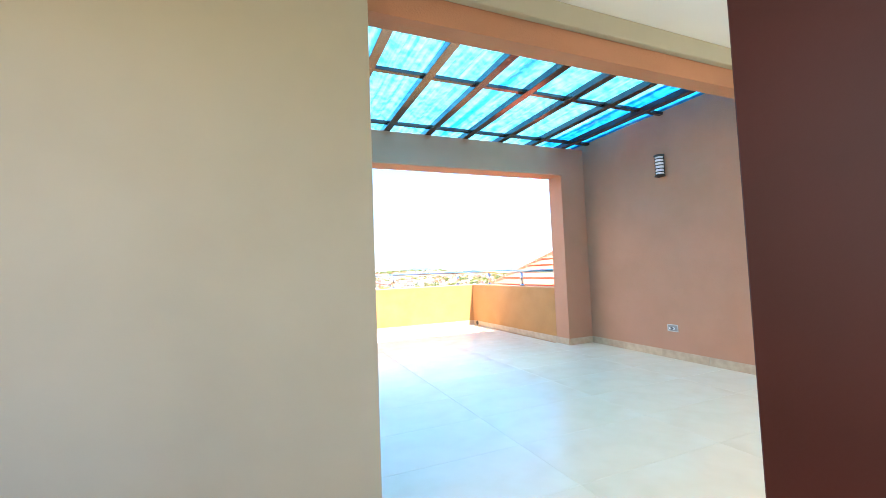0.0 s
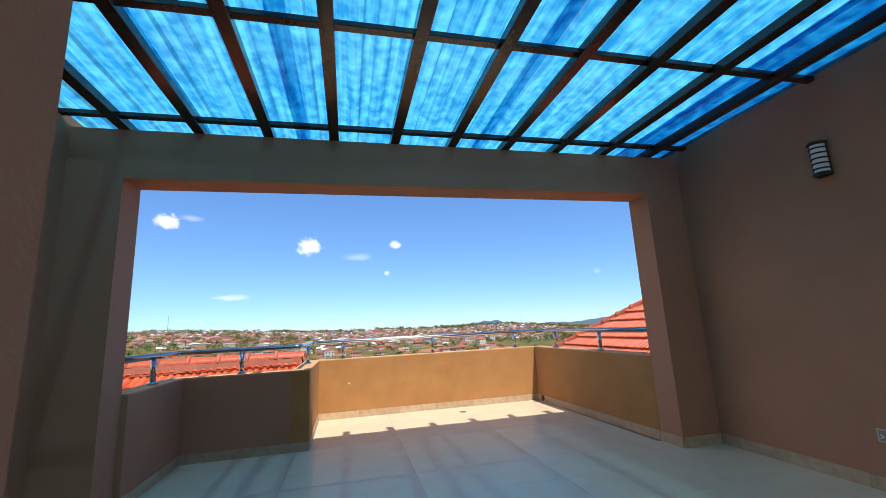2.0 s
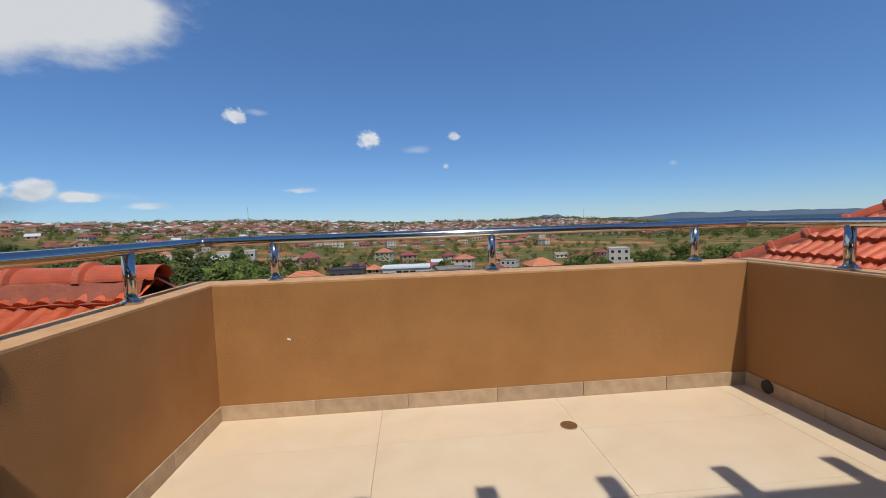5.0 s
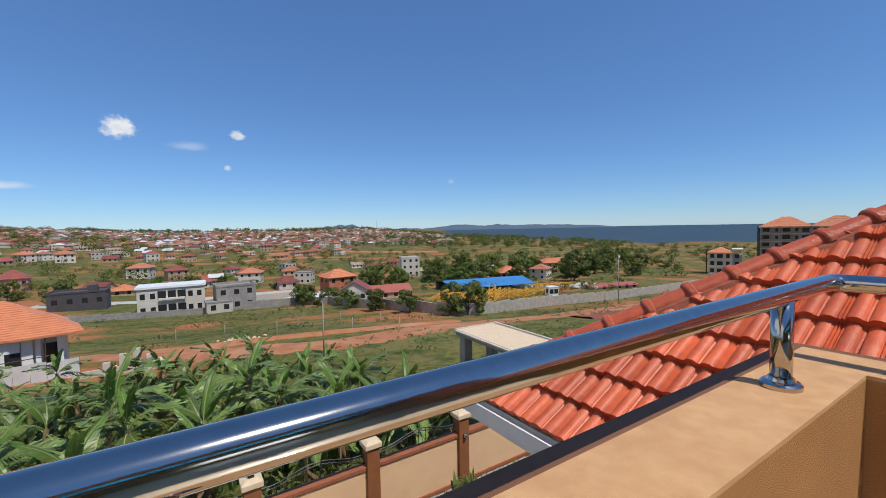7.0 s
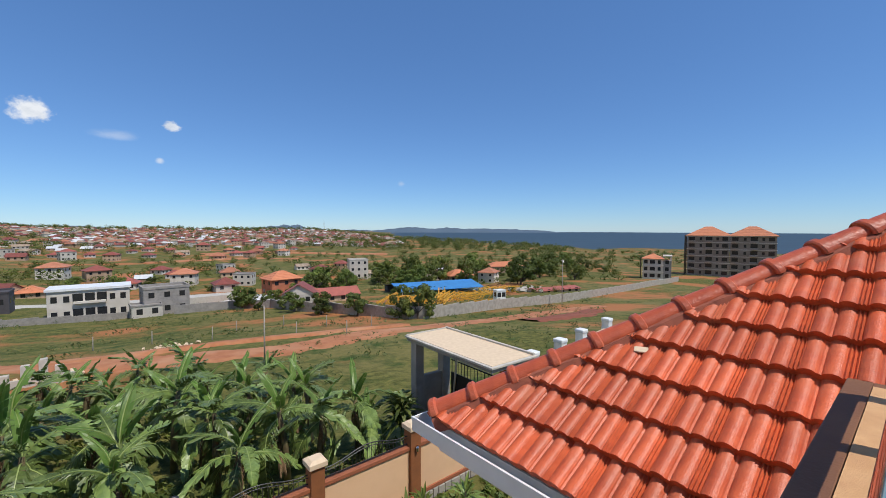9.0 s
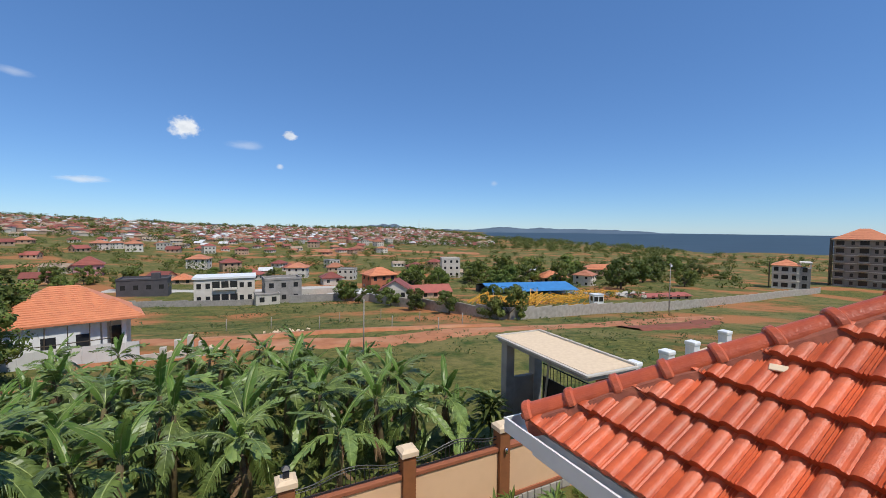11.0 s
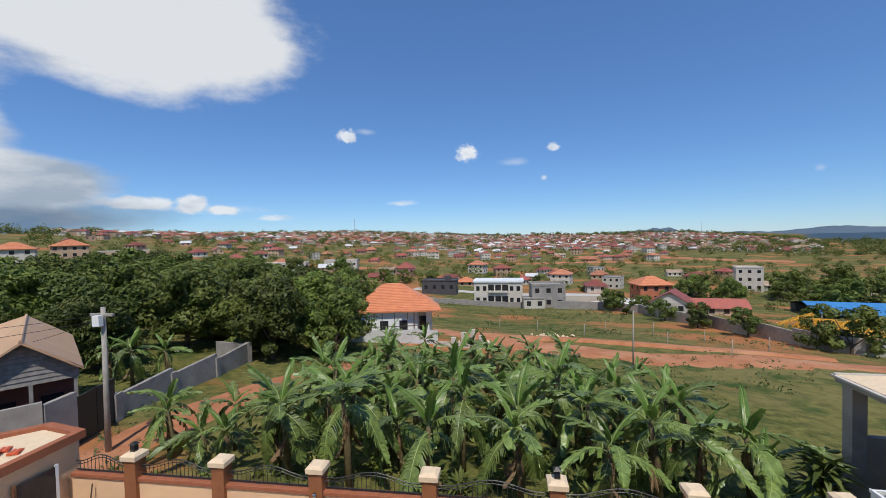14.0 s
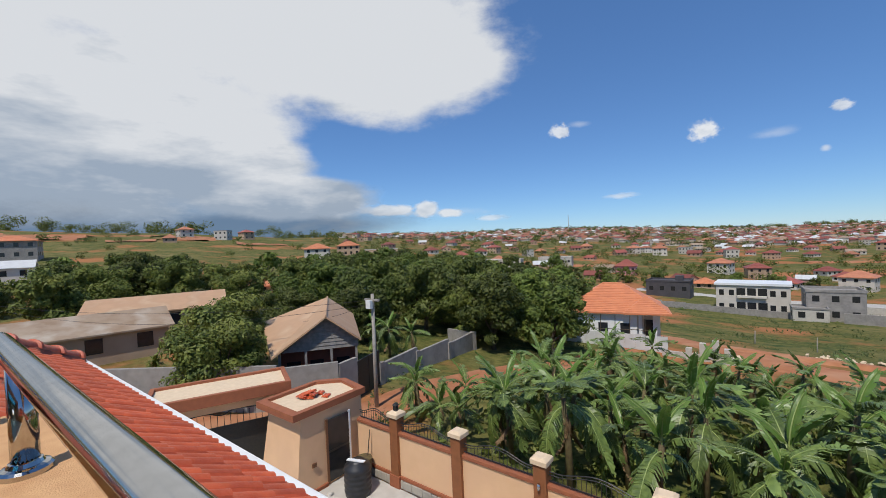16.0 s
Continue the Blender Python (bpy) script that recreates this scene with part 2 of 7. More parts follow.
def sheet_material():
    """Blue translucent corrugated roofing sheet with weathered streaks along its flutes."""
    m = bpy.data.materials.new("blue_translucent_sheet")
    m.use_nodes = True
    n, l = m.node_tree.nodes, m.node_tree.links
    n.remove(n["Principled BSDF"])
    co = n.new("ShaderNodeTexCoord").outputs["Object"]
    mp = n.new("ShaderNodeMapping")
    mp.inputs["Scale"].default_value = (14, 0.7, 1)
    l.new(co, mp.inputs["Vector"])
    streak = n.new("ShaderNodeTexNoise")
    streak.inputs["Scale"].default_value, streak.inputs["Detail"].default_value = 1.6, 6
    l.new(mp.outputs["Vector"], streak.inputs["Vector"])
    blot = n.new("ShaderNodeTexNoise")
    blot.inputs["Scale"].default_value, blot.inputs["Detail"].default_value = 9.0, 2
    l.new(co, blot.inputs["Vector"])
    add = n.new("ShaderNodeMath")
    add.operation = "ADD"
    l.new(streak.outputs["Fac"], add.inputs[0])
    l.new(blot.outputs["Fac"], add.inputs[1])
    ramp = n.new("ShaderNodeMapRange")
    ramp.inputs["From Min"].default_value, ramp.inputs["From Max"].default_value = 0.8, 1.25
    l.new(add.outputs[0], ramp.inputs["Value"])
    mixc = n.new("ShaderNodeMix")
    mixc.data_type = "RGBA"
    mixc.inputs["A"].default_value = (0.016, 0.235, 0.47, 1)
    mixc.inputs["B"].default_value = (0.10, 0.50, 0.70, 1)
    l.new(ramp.outputs["Result"], mixc.inputs["Factor"])
    tr = n.new("ShaderNodeBsdfTranslucent")
    l.new(mixc.outputs["Result"], tr.inputs["Color"])
    cl = n.new("ShaderNodeBsdfTransparent")
    cl.inputs["Color"].default_value = (0.25, 0.65, 0.95, 1)
    gl = n.new("ShaderNodeBsdfGlossy")
    gl.inputs["Roughness"].default_value = 0.2
    m1 = n.new("ShaderNodeMixShader")
    m1.inputs[0].default_value = 0.06
    l.new(tr.outputs[0], m1.inputs[1])
    l.new(cl.outputs[0], m1.inputs[2])
    m2 = n.new("ShaderNodeMixShader")
    m2.inputs[0].default_value = 0.05
    l.new(m1.outputs[0], m2.inputs[1])
    l.new(gl.outputs[0], m2.inputs[2])
    l.new(m2.outputs[0], n["Material Output"].inputs["Surface"])
    return m


M_GROUND = ground_material()
M_SHEET = sheet_material()


# mesh helpers
def mesh_of(bm, material, name="mesh", smooth=False):
    me = bpy.data.meshes.new(name)
    bmesh.ops.recalc_face_normals(bm, faces=bm.faces)
    bm.to_mesh(me)
    bm.free()
    for m in (material if isinstance(material, (list, tuple)) else (material,)):
        me.materials.append(m)
    if smooth:
        me.polygons.foreach_set("use_smooth", [True] * len(me.polygons))
    return me


def part(name, bm, material, parent, label="", smooth=False):
    """Links a bmesh as one mesh object under a thing or a part."""
    ob = new(name, bm if isinstance(bm, bpy.types.Mesh) else mesh_of(bm, material, name, smooth))
    ob.parent = parent
    return tagged(ob, label)


def thing(name, label, category, at=None, group="", kind=""):
    ob = new(name)
    ob.empty_display_size = 0.2
    if at is not None:
        ob.matrix_world = at if isinstance(at, Matrix) else Matrix.Translation(at)
    return tagged(ob, label, category, group, kind)


def solid(name, bm, material, label, category, kind="", group="", smooth=False):
    return tagged(new(name, mesh_of(bm, material, name, smooth)), label, category, group, kind)


def box(bm, x0, y0, z0, x1, y1, z1, bevel=0.0, m=None):
    geo = bmesh.ops.create_cube(bm, size=1.0)
    vs = geo["verts"]
    for v in vs:
        v.co = Vector(((x0 + x1) / 2 + v.co.x * (x1 - x0), (y0 + y1) / 2 + v.co.y * (y1 - y0), (z0 + z1) / 2 + v.co.z * (z1 - z0)))
    if m is not None:
        for v in vs:
            v.co = m @ v.co
    if bevel:
        es = list({e for v in vs for e in v.link_edges})
        bmesh.ops.bevel(bm, geom=es, offset=bevel, segments=2, affect="EDGES", profile=0.5)
    return bm


def boxed(*args, **kw):
    return box(bmesh.new(), *args, **kw)


def tube(bm, pts, r, seg=12, caps=True):
    """A round bar along a line of points; r may be a list."""
    pts = [Vector(p) for p in pts]
    rings = []
    for i, p in enumerate(pts):
        d = (pts[min(i + 1, len(pts) - 1)] - pts[max(i - 1, 0)]).normalized()
        a = d.orthogonal().normalized() if not rings else None
        if rings:
            a = (last_a - d * last_a.dot(d)).normalized()
        last_a = a
        b = d.cross(a)
        rr = r[i] if isinstance(r, (list, tuple)) else r
        rings.append([bm.verts.new(p + (a * math.cos(2 * math.pi * k / seg) + b * math.sin(2 * math.pi * k / seg)) * rr) for k in range(seg)])
    for q, w in zip(rings, rings[1:]):
        for k in range(seg):
            bm.faces.new((q[k], q[(k + 1) % seg], w[(k + 1) % seg], w[k]))
    if caps:
        bm.faces.new(rings[0][::-1])
        bm.faces.new(rings[-1])
    return bm


def prism(bm, outline, z0, z1):
    """An upright solid over a plan outline."""
    lo = [bm.verts.new((x, y, z0)) for x, y in outline]
    hi = [bm.verts.new((x, y, z1)) for x, y in outline]
    n = len(lo)
    for k in range(n):
        bm.faces.new((lo[k], lo[(k + 1) % n], hi[(k + 1) % n], hi[k]))
    bm.faces.new(hi)
    bm.faces.new(lo[::-1])
    return bm


# the lie of the land: heights by direction (degrees right of +y) and distance
AZ = (-180, -100, -70, -45, -22, 0, 22, 42, 60, 100, 180)
DIST = (9, 45, 105, 180, 330, 700, 1500, 3000)
LAND = np.array((
    (-6.0, -6.0, -6.0, -6.0, -6.0, -6.0, -6.0, -6.0, -6.0, -6.0, -6.0),
    (-6.5, -6.5, -6.5, -7.5, -9.3, -9.9, -9.9, -9.8, -9.4, -8.0, -6.5),
    (-5.0, -5.0, -6.0, -9.0, -14.0, -16.5, -16.5, -16.3, -15.8, -12.0, -5.0),
    (4.0, 4.0, 2.0, -6.0, -15.0, -19.5, -20.0, -20.5, -19.5, -18.0, 4.0),
    (22.0, 22.0, 14.5, 1.0, -10.0, -18.5, -20.0, -21.0, -23.0, -22.5, 22.0),
    (26.0, 26.0, 20.0, 14.0, 4.0, -12.0, -14.0, -19.0, -29.0, -32.0, 26.0),
    (20.0, 20.0, 16.0, 24.0, 26.0, -1.0, -2.0, -46.0, -48.0, -48.0, 20.0),
    (20.0, 20.0, 20.0, 30.0, 24.0, 2.0, 2.0, -60.0, -60.0, -60.0, 20.0)))


def ground(x, y):
    dx, dy = x - 1.0, y
    d, a = math.hypot(dx, dy), math.degrees(math.atan2(dx, dy))
    ld = math.log(max(d, 9.0))
    col = [np.interp(ld, [math.log(q) for q in DIST], LAND[:, k]) for k in range(len(AZ))]
    z = float(np.interp(a, AZ, col))
    rough = min(max((d - 25) / 60, 0.0), 1.0)
    z += rough * (0.5 * noise.noise((x * 0.03, y * 0.03, 0)) + min(d / 250, 6.0) * noise.noise((x * 0.006, y * 0.006, 5)))
    return z

# ground sheet, lake
def build_ground():
    bm = bmesh.new()
    radii = [6.0]
    while radii[-1] < 4700:
        radii.append(radii[-1] * (1.045 if radii[-1] < 400 else 1.09))
    steps = 300
    rings = []
    for r in radii:
        ring = []
        for k in range(steps):
            a = 2 * math.pi * k / steps
            x, y = 1.0 + r * math.sin(a), r * math.cos(a)
            ring.append(bm.verts.new((x, y, ground(x, y) if r > 6.1 else -6.0)))
        rings.append(ring)
    for q, w in zip(rings, rings[1:]):
        for k in range(steps):
            bm.faces.new((q[k], q[(k + 1) % steps], w[(k + 1) % steps], w[k]))
    bm.faces.new(rings[0][::-1])
    solid("ground", bm, M_GROUND, "rough green grass sloping down over red earth", "ground", "structure", smooth=True)


build_ground()
lake = bmesh.new()
prism(lake, [(-200, 250), (4700, -2600), (4700, 4700), (0, 4800)], -31.6, -31.0)
solid("water", lake, M_SEA, "wide blue lake reaching the horizon", "lake", "structure")


# the house: terrace floor, walls, pergola
HX0, HX1 = -2.80, 3.23        # inner faces of the side walls
Y_ROOM = -6.33                # room side of the wide opening
W = 0.9                       # parapet height


def build_floor():
    slab = bmesh.new()
    box(slab, -3.05, -9.3, -0.30, 3.45, -2.84, -0.012)
    box(slab, -2.55, -2.84, -0.30, 2.92, -1.42, -0.012)
    box(slab, -1.2, -1.42, -0.30, 2.92, 0.22, -0.012)
    return tagged(new("floor", mesh_of(slab, M_GROUT, "floor")), "beige stone-look porcelain tile terrace floor", "floor", "", "structure")


floor_ob = build_floor()

walls = bmesh.new()
# pergola front frame: lintel and piers round the view opening
box(walls, -3.02, -3.15, 2.69, 3.45, -2.84, 3.13)
box(walls, 2.765, -3.15, 0, 3.23, -2.84, 2.69)
box(walls, -2.80, -3.15, 0, -2.38, -2.84, 2.69)
solid("wall_north", walls, M_BROWNWALL, "brown plastered frame wall round a wide view opening", "wall", "structure")
w2 = bmesh.new()
box(w2, 3.23, -6.33, -6.1, 3.45, -2.84, 3.13)
box(w2, 3.23, -6.33, 3.13, 3.45, -2.84, 3.44)
solid("wall_east", w2, M_BROWNWALL, "brown plastered side wall of the pergola", "wall", "structure")
w3 = bmesh.new()
box(w3, -3.02, -6.33, -6.1, -2.80, -2.84, 3.13)
box(w3, -3.02, -6.33, 3.13, -2.80, -2.84, 3.44)
solid("wall_west", w3, M_BROWNWALL, "brown plastered side wall of the pergola", "wall", "structure")
w4 = bmesh.new()
box(w4, -2.80, -6.30, 0, -1.048, -6.12, 3.48)
box(w4, -1.048, -6.26, 2.65, 3.23, -6.12, 3.48)
solid("wall_room_outer", w4, M_BROWNWALL, "brown plastered lintel and wall end beside the room", "wall", "structure")
w5 = bmesh.new()
box(w5, -3.02, -6.35, 0, -1.048, -6.302, 2.95)
solid("wall_room_front", w5, M_CREAM, "cream painted wall end beside the wide opening", "wall", "structure")
w6 = bmesh.new()
box(w6, 3.23, -9.3, 0, 3.45, -6.332, 2.95)
# west wall opening added, unseen, for the fill lamp
box(w6, -3.24, -9.3, 0, -3.02, -6.26, 0.6)
box(w6, -3.24, -9.3, 2.5, -3.02, -6.26, 2.95)
box(w6, -3.24, -9.3, 0.6, -3.02, -9.0, 2.5)
box(w6, -3.24, -6.8, 0.6, -3.02, -6.26, 2.5)
box(w6, -3.02, -9.3, 0, -1.75, -9.05, 2.95)
box(w6, -0.70, -9.3, 0, 0.95, -9.05, 2.95)
box(w6, 2.95, -9.3, 0, 3.23, -9.05, 2.95)
box(w6, 0.95, -9.3, 0, 2.95, -9.05, 0.85)
box(w6, 0.95, -9.3, 2.45, 2.95, -9.05, 2.95)
box(w6, -1.75, -9.3, 2.1, -0.70, -9.05, 2.95)
# unseen window, added to hold the back fill lamp
unseen_window = thing("window_1", "white framed window added, unseen, in the cream room wall", "window", (1.95, -9.14, 0.85), "", "structure")
for x0, z0, x1, z1 in ((-1.0, 0, -0.94, 1.6), (0.94, 0, 1.0, 1.6), (-0.94, 0, 0.94, 0.06), (-0.94, 1.54, 0.94, 1.6), (-0.03, 0.06, 0.03, 1.54)):
    part("window_frame", boxed(x0, -0.03, z0, x1, 0.03, z1, 0.004), M_WHITE, unseen_window)
solid("wall_room", w6, M_CREAM, "cream painted room walls with a doorway", "wall", "structure")
ceil = bmesh.new()
box(ceil, -3.24, -10.6, 2.95, 3.45, -6.262, 3.10)
solid("ceiling", ceil, M_CEIL, "plain white painted room ceiling", "ceiling", "structure")
corn = bmesh.new()
box(corn, -1.048, -6.32, 2.80, 3.23, -6.264, 2.95, 0.01)
solid("trim", corn, M_CREAM, "cream cornice under the room ceiling", "trim", "structure")
hall = bmesh.new()
box(hall, -2.6, -10.8, -0.3, -2.4, -9.3, 3.1)
box(hall, 0.0, -10.8, -0.3, 0.2, -9.3, 3.1)
box(hall, -2.4, -10.8, -0.3, 0.0, -10.6, 3.1)
box(hall, -2.4, -10.6, -0.3, 0.0, -9.3, -0.005)
solid("wall_hall", hall, M_CREAM, "plain cream hallway behind the door", "wall", "structure")

# parapets round the open terrace
def parapet(name, outline, label, paint=M_OCHRE):
    bm = bmesh.new()
    prism(bm, outline, -0.3, W - 0.012)
    ob = solid(name, bm, paint, label, "parapet wall", "structure")
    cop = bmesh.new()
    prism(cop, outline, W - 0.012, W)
    part("coping", cop, M_COPING, ob, "smooth pale ochre coping")
    return ob


parapet("wall_parapet_front", [(-1.20, 0), (2.92, 0), (2.92, 0.22), (-1.20, 0.22)], "rough ochre plastered parapet wall with a flat coping")
parapet("wall_parapet_east", [(2.762, -2.84), (2.92, -2.84), (2.92, 0), (2.70, 0)], "rough ochre plastered parapet wall with a flat coping")
parapet("wall_parapet_jog", [(-1.20, -1.64), (-0.985, -1.64), (-0.985, 0), (-1.20, 0)], "rough ochre plastered parapet wall with a flat coping")
# inner and west parapets: the brown colour stands in for their shade
parapet("wall_parapet_inner", [(-2.55, -1.64), (-1.20, -1.64), (-1.20, -1.42), (-2.55, -1.42)], "plastered parapet wall with shade put into its brown colour and a flat coping", M_BROWNWALL)
parapet("wall_parapet_west", [(-2.55, -2.84), (-2.33, -2.84), (-2.33, -1.64), (-2.55, -1.64)], "plastered parapet wall with shade put into its brown colour and a flat coping", M_BROWNWALL)
strip_o = bmesh.new()
box(strip_o, -1.25, 0.222, 0.80, 2.985, 0.285, W - 0.004, 0.004)
box(strip_o, 2.922, -2.80, 0.80, 2.985, 0.222, W - 0.004, 0.004)
solid("trim_parapet_edge", strip_o, M_BROWN, "dark brown band along the outer edge of the parapet", "trim", "structure")
low = bmesh.new()
prism(low, [(-3.02, -9.3), (3.45, -9.3), (3.45, -2.84), (2.92, -2.84), (2.92, 0.22), (-1.20, 0.22), (-1.20, -1.42), (-2.55, -1.42), (-2.55, -2.84), (-3.02, -2.84)], -6.1, -0.3)
solid("wall_house_below", low, M_PEACH, "plastered storeys of the house under the terrace", "wall", "structure")


# skirting tiles along the terrace walls
def skirting():
    holder = thing("baseboard", "beige tile skirting along the foot of the walls", "skirting", (0, 0, 0), "", "structure")
    runs = [((2.70, 0), (-0.985, 0)), ((-0.985, 0), (-0.985, -1.64)), ((-0.985, -1.64), (-2.33, -1.64)), ((-2.33, -1.64), (-2.33, -3.15)),
            ((2.762, -2.84), (2.70, 0)), ((3.23, -3.15), (2.765, -3.15)), ((2.765, -3.15), (2.765, -2.84)), ((3.23, -6.33), (3.23, -3.15)), ((-2.38, -3.15), (-2.80, -3.15)), ((-2.80, -3.15), (-2.80, -6.12))]
    for (x0, y0), (x1, y1) in runs:
        length = math.hypot(x1 - x0, y1 - y0)
        ang = math.degrees(math.atan2(y1 - y0, x1 - x0))
        count = max(1, round(length / 0.6))
        w = length / count
        me = mesh_of(boxed(0.001, -0.011, 0.0, w - 0.002, -0.001, 0.1, 0.0015), M_SKIRT, "skirting_tile")
        for k in range(count):
            # the tile stands in front of the wall, on the terrace side
            ob = part("skirting_tile", me, None, holder)
            ob.matrix_world = pose(x0, y0, 0.0, 0, 0, ang) @ pose(k * w, 0, 0) @ Matrix.Diagonal((1, SIDE, 1, 1))
    return holder


SIDE = -1
skirting()


# pergola: rafters, purlins, blue sheets
def pergola():
    top = thing("pergola_roof", "dark steel pergola roof with blue translucent corrugated sheets", "pergola roof", (0, 0, 0))
    slope = 0.0
    def rz(y):
        return 3.132 + (-3.15 - y) * slope
    for k in range(10):
        x = -2.41 + k * 0.5845
        bm = bmesh.new()
        y0, y1 = -6.12, -2.68
        box(bm, x - 0.045, y0, 0, x + 0.045, y1, 0.072, 0.004)
        for v in bm.verts:
            v.co.z += rz(v.co.y)
        part("rafter", bm, M_RAFTER, top)
    for y in (-3.30, -4.64, -5.98):
        z = rz(y) + 0.034
        part("purlin", boxed(-2.797, y - 0.03, z, 3.227, y + 0.03, z + 0.038, 0.003), M_RAFTER, top)
    for k in range(8):
        # the eighth sheet doubles the seventh, added to imitate shade over the east bay
        x0 = min(-2.79 + k * 0.89, 2.55)
        wsheet = min(1.01, 3.225 - x0)
        bm = bmesh.new()
        cols, rows = 60, 2
        grid = []
        for j in range(rows):
            y = -6.11 + (3.20) * j / (rows - 1)
            line = []
            for i in range(cols + 1):
                u = i / cols * wsheet
                ph = (u / 0.178) % 1.0
                h = 0.026 * min(max((0.28 - abs(ph - 0.5)) / 0.10, 0), 1)
                line.append(bm.verts.new((x0 + u, y, rz(y) + 0.0745 + h + (0.008 if k == 7 else 0.004 * (k % 2)))))
            grid.append(line)
        for i in range(cols):
            bm.faces.new((grid[0][i], grid[0][i + 1], grid[1][i + 1], grid[1][i]))
        part("roof_sheet", bm, M_SHEET, top, "blue corrugated translucent sheet")
    return top


pergola()


# door, wall lamp, socket
def door():
    d = thing("door_1", "open reddish-brown wooden door leaf", "door", (-0.755, -9.04, 0), "", "structure")
    bm = bmesh.new()
    box(bm, -0.02, 0.0, 0.008, 0.02, 1.135, 2.05, 0.004)
    part("leaf", bm, M_DOOR, d)
    h = bmesh.new()
    tube(h, [(0.02, 1.05, 1.0), (0.065, 1.05, 1.0), (0.065, 0.93, 1.0)], 0.009, 8)
    box(h, 0.0205, 1.02, 0.94, 0.026, 1.08, 1.06, 0.002)
    part("door_handle", h, M_STEELBR, d, "brushed steel lever handle")


door()


def wall_lamp():
    lamp = thing("wall_lamp", "black wall lamp with a frosted white ribbed glass", "wall lamp", (3.23, -4.59, 2.505))
    part("back_plate", boxed(-0.02, -0.055, -0.15, -0.001, 0.055, 0.15, 0.006), M_BLACK, lamp)
    bm = bmesh.new()
    seg, n = 10, 12
    rings = []
    for j in range(n + 1):
        z = -0.125 + 0.25 * j / n
        rings.append([bm.verts.new((-0.02 - 0.065 * math.sin(math.pi * k / seg), -0.05 * math.cos(math.pi * k / seg), z)) for k in range(seg + 1)])
    for q, w in zip(rings, rings[1:]):
        for k in range(seg):
            bm.faces.new((q[k], q[k + 1], w[k + 1], w[k]))
    bm.faces.new(rings[0])
    bm.faces.new(rings[-1][::-1])
    part("diffuser", bm, M_LAMP, lamp, "frosted white glass", smooth=True)
    for j in range(7):
        z = -0.13 + 0.26 * j / 6
        b = bmesh.new()
        tube(b, [(-0.02 - 0.072 * math.sin(math.pi * k / 8), -0.056 * math.cos(math.pi * k / 8), z) for k in range(9)], 0.007 if 0 < j < 6 else 0.014, 6)
        part("bar", b, M_BLACK, lamp)


wall_lamp()


def socket_box():
    s = thing("socket_box", "unfinished open socket box with loose wires in the wall", "socket", (3.23, -4.6, 0.39))
    f = bmesh.new()
    for a in ((-0.006, -0.075, -0.045, -0.0005, 0.075, -0.037), (-0.006, -0.075, 0.037, -0.0005, 0.075, 0.045), (-0.006, -0.075, -0.037, -0.0005, -0.067, 0.037), (-0.006, 0.067, -0.037, -0.0005, 0.075, 0.037)):
        box(f, *a)
    part("rim", f, M_PALECON, s, "grey plastic rim")
    part("recess", boxed(-0.003, -0.067, -0.037, -0.0005, 0.067, 0.037), M_CONCRETE, s)
    for k, (dy, c) in enumerate(((-0.03, M_WHITE), (0.0, M_BLACK), (0.035, M_WHITE))):
        w = bmesh.new()
        tube(w, [(-0.003, dy, -0.01), (-0.02, dy + 0.01, 0.01), (-0.024, dy - 0.01, -0.005), (-0.012, dy + 0.02, -0.02)], 0.004, 6)
        part("wire", w, c, s)


socket_box()


# stainless rail on posts
def railing():
    rail = thing("handrail", "polished stainless steel handrail on short posts along the parapet", "handrail", (0, 0, 0))
    zc, r = 1.172, 0.0295
    line = [(-2.45, -2.84), (-2.45, -1.53), (-1.10, -1.53), (-1.10, 0.118), (2.82, 0.118), (2.82, -2.84)]
    pts = []
    for i, p in enumerate(line):
        if i in (0, len(line) - 1):
            pts.append((*p, zc))
            continue
        a, b, c = Vector(line[i - 1]), Vector(p), Vector(line[i + 1])
        u, v = (a - b).normalized(), (c - b).normalized()
        rad = 0.06
        for k in range(7):
            s = k / 6
            q = b + u * rad * (1 - s) ** 2 + v * rad * s ** 2
            pts.append((q.x, q.y, zc))
    bm = bmesh.new()
    tube(bm, pts, r, 24)
    part("top_rail", bm, M_STEEL, rail, smooth=True)
    for x, y in ((-2.45, -2.11), (-1.76, -1.53), (-1.10, -0.58), (-0.62, 0.118), (0.872, 0.118), (2.385, 0.118), (2.82, -0.58), (2.82, -1.83)):
        p = bmesh.new()
        tube(p, [(x, y, W + 0.004), (x, y, zc - 0.012)], 0.0275, 20)
        post = part("post", p, M_STEEL, rail, smooth=True)
        f = bmesh.new()
        prof = [(0.052, 0.0), (0.052, 0.012), (0.046, 0.018), (0.036, 0.021), (0.032, 0.030), (0.0275, 0.032)]
        rings = [[f.verts.new((x + q * math.cos(2 * math.pi * k / 24), y + q * math.sin(2 * math.pi * k / 24), W + z)) for k in range(24)] for q, z in prof]
        for q, w in zip(rings, rings[1:]):
            for k in range(24):
                f.faces.new((q[k], q[(k + 1) % 24], w[(k + 1) % 24], w[k]))
        f.faces.new(rings[0][::-1])
        part("flange", f, M_STEEL, post)
    return rail


railing()
drain = bmesh.new()
tube(drain, [(2.685, -0.19, 0.056), (2.72, -0.19, 0.056)], 0.045, 20)
solid("drain_hole", drain, M_BLACK, "dark round drain outlet at the parapet foot", "drain")
spout = bmesh.new()
tube(spout, [(1.21, -0.40, 0.0), (1.21, -0.40, 0.008)], 0.05, 20)
solid("floor_drain", spout, M_STEELBR, "small round steel floor drain", "drain")

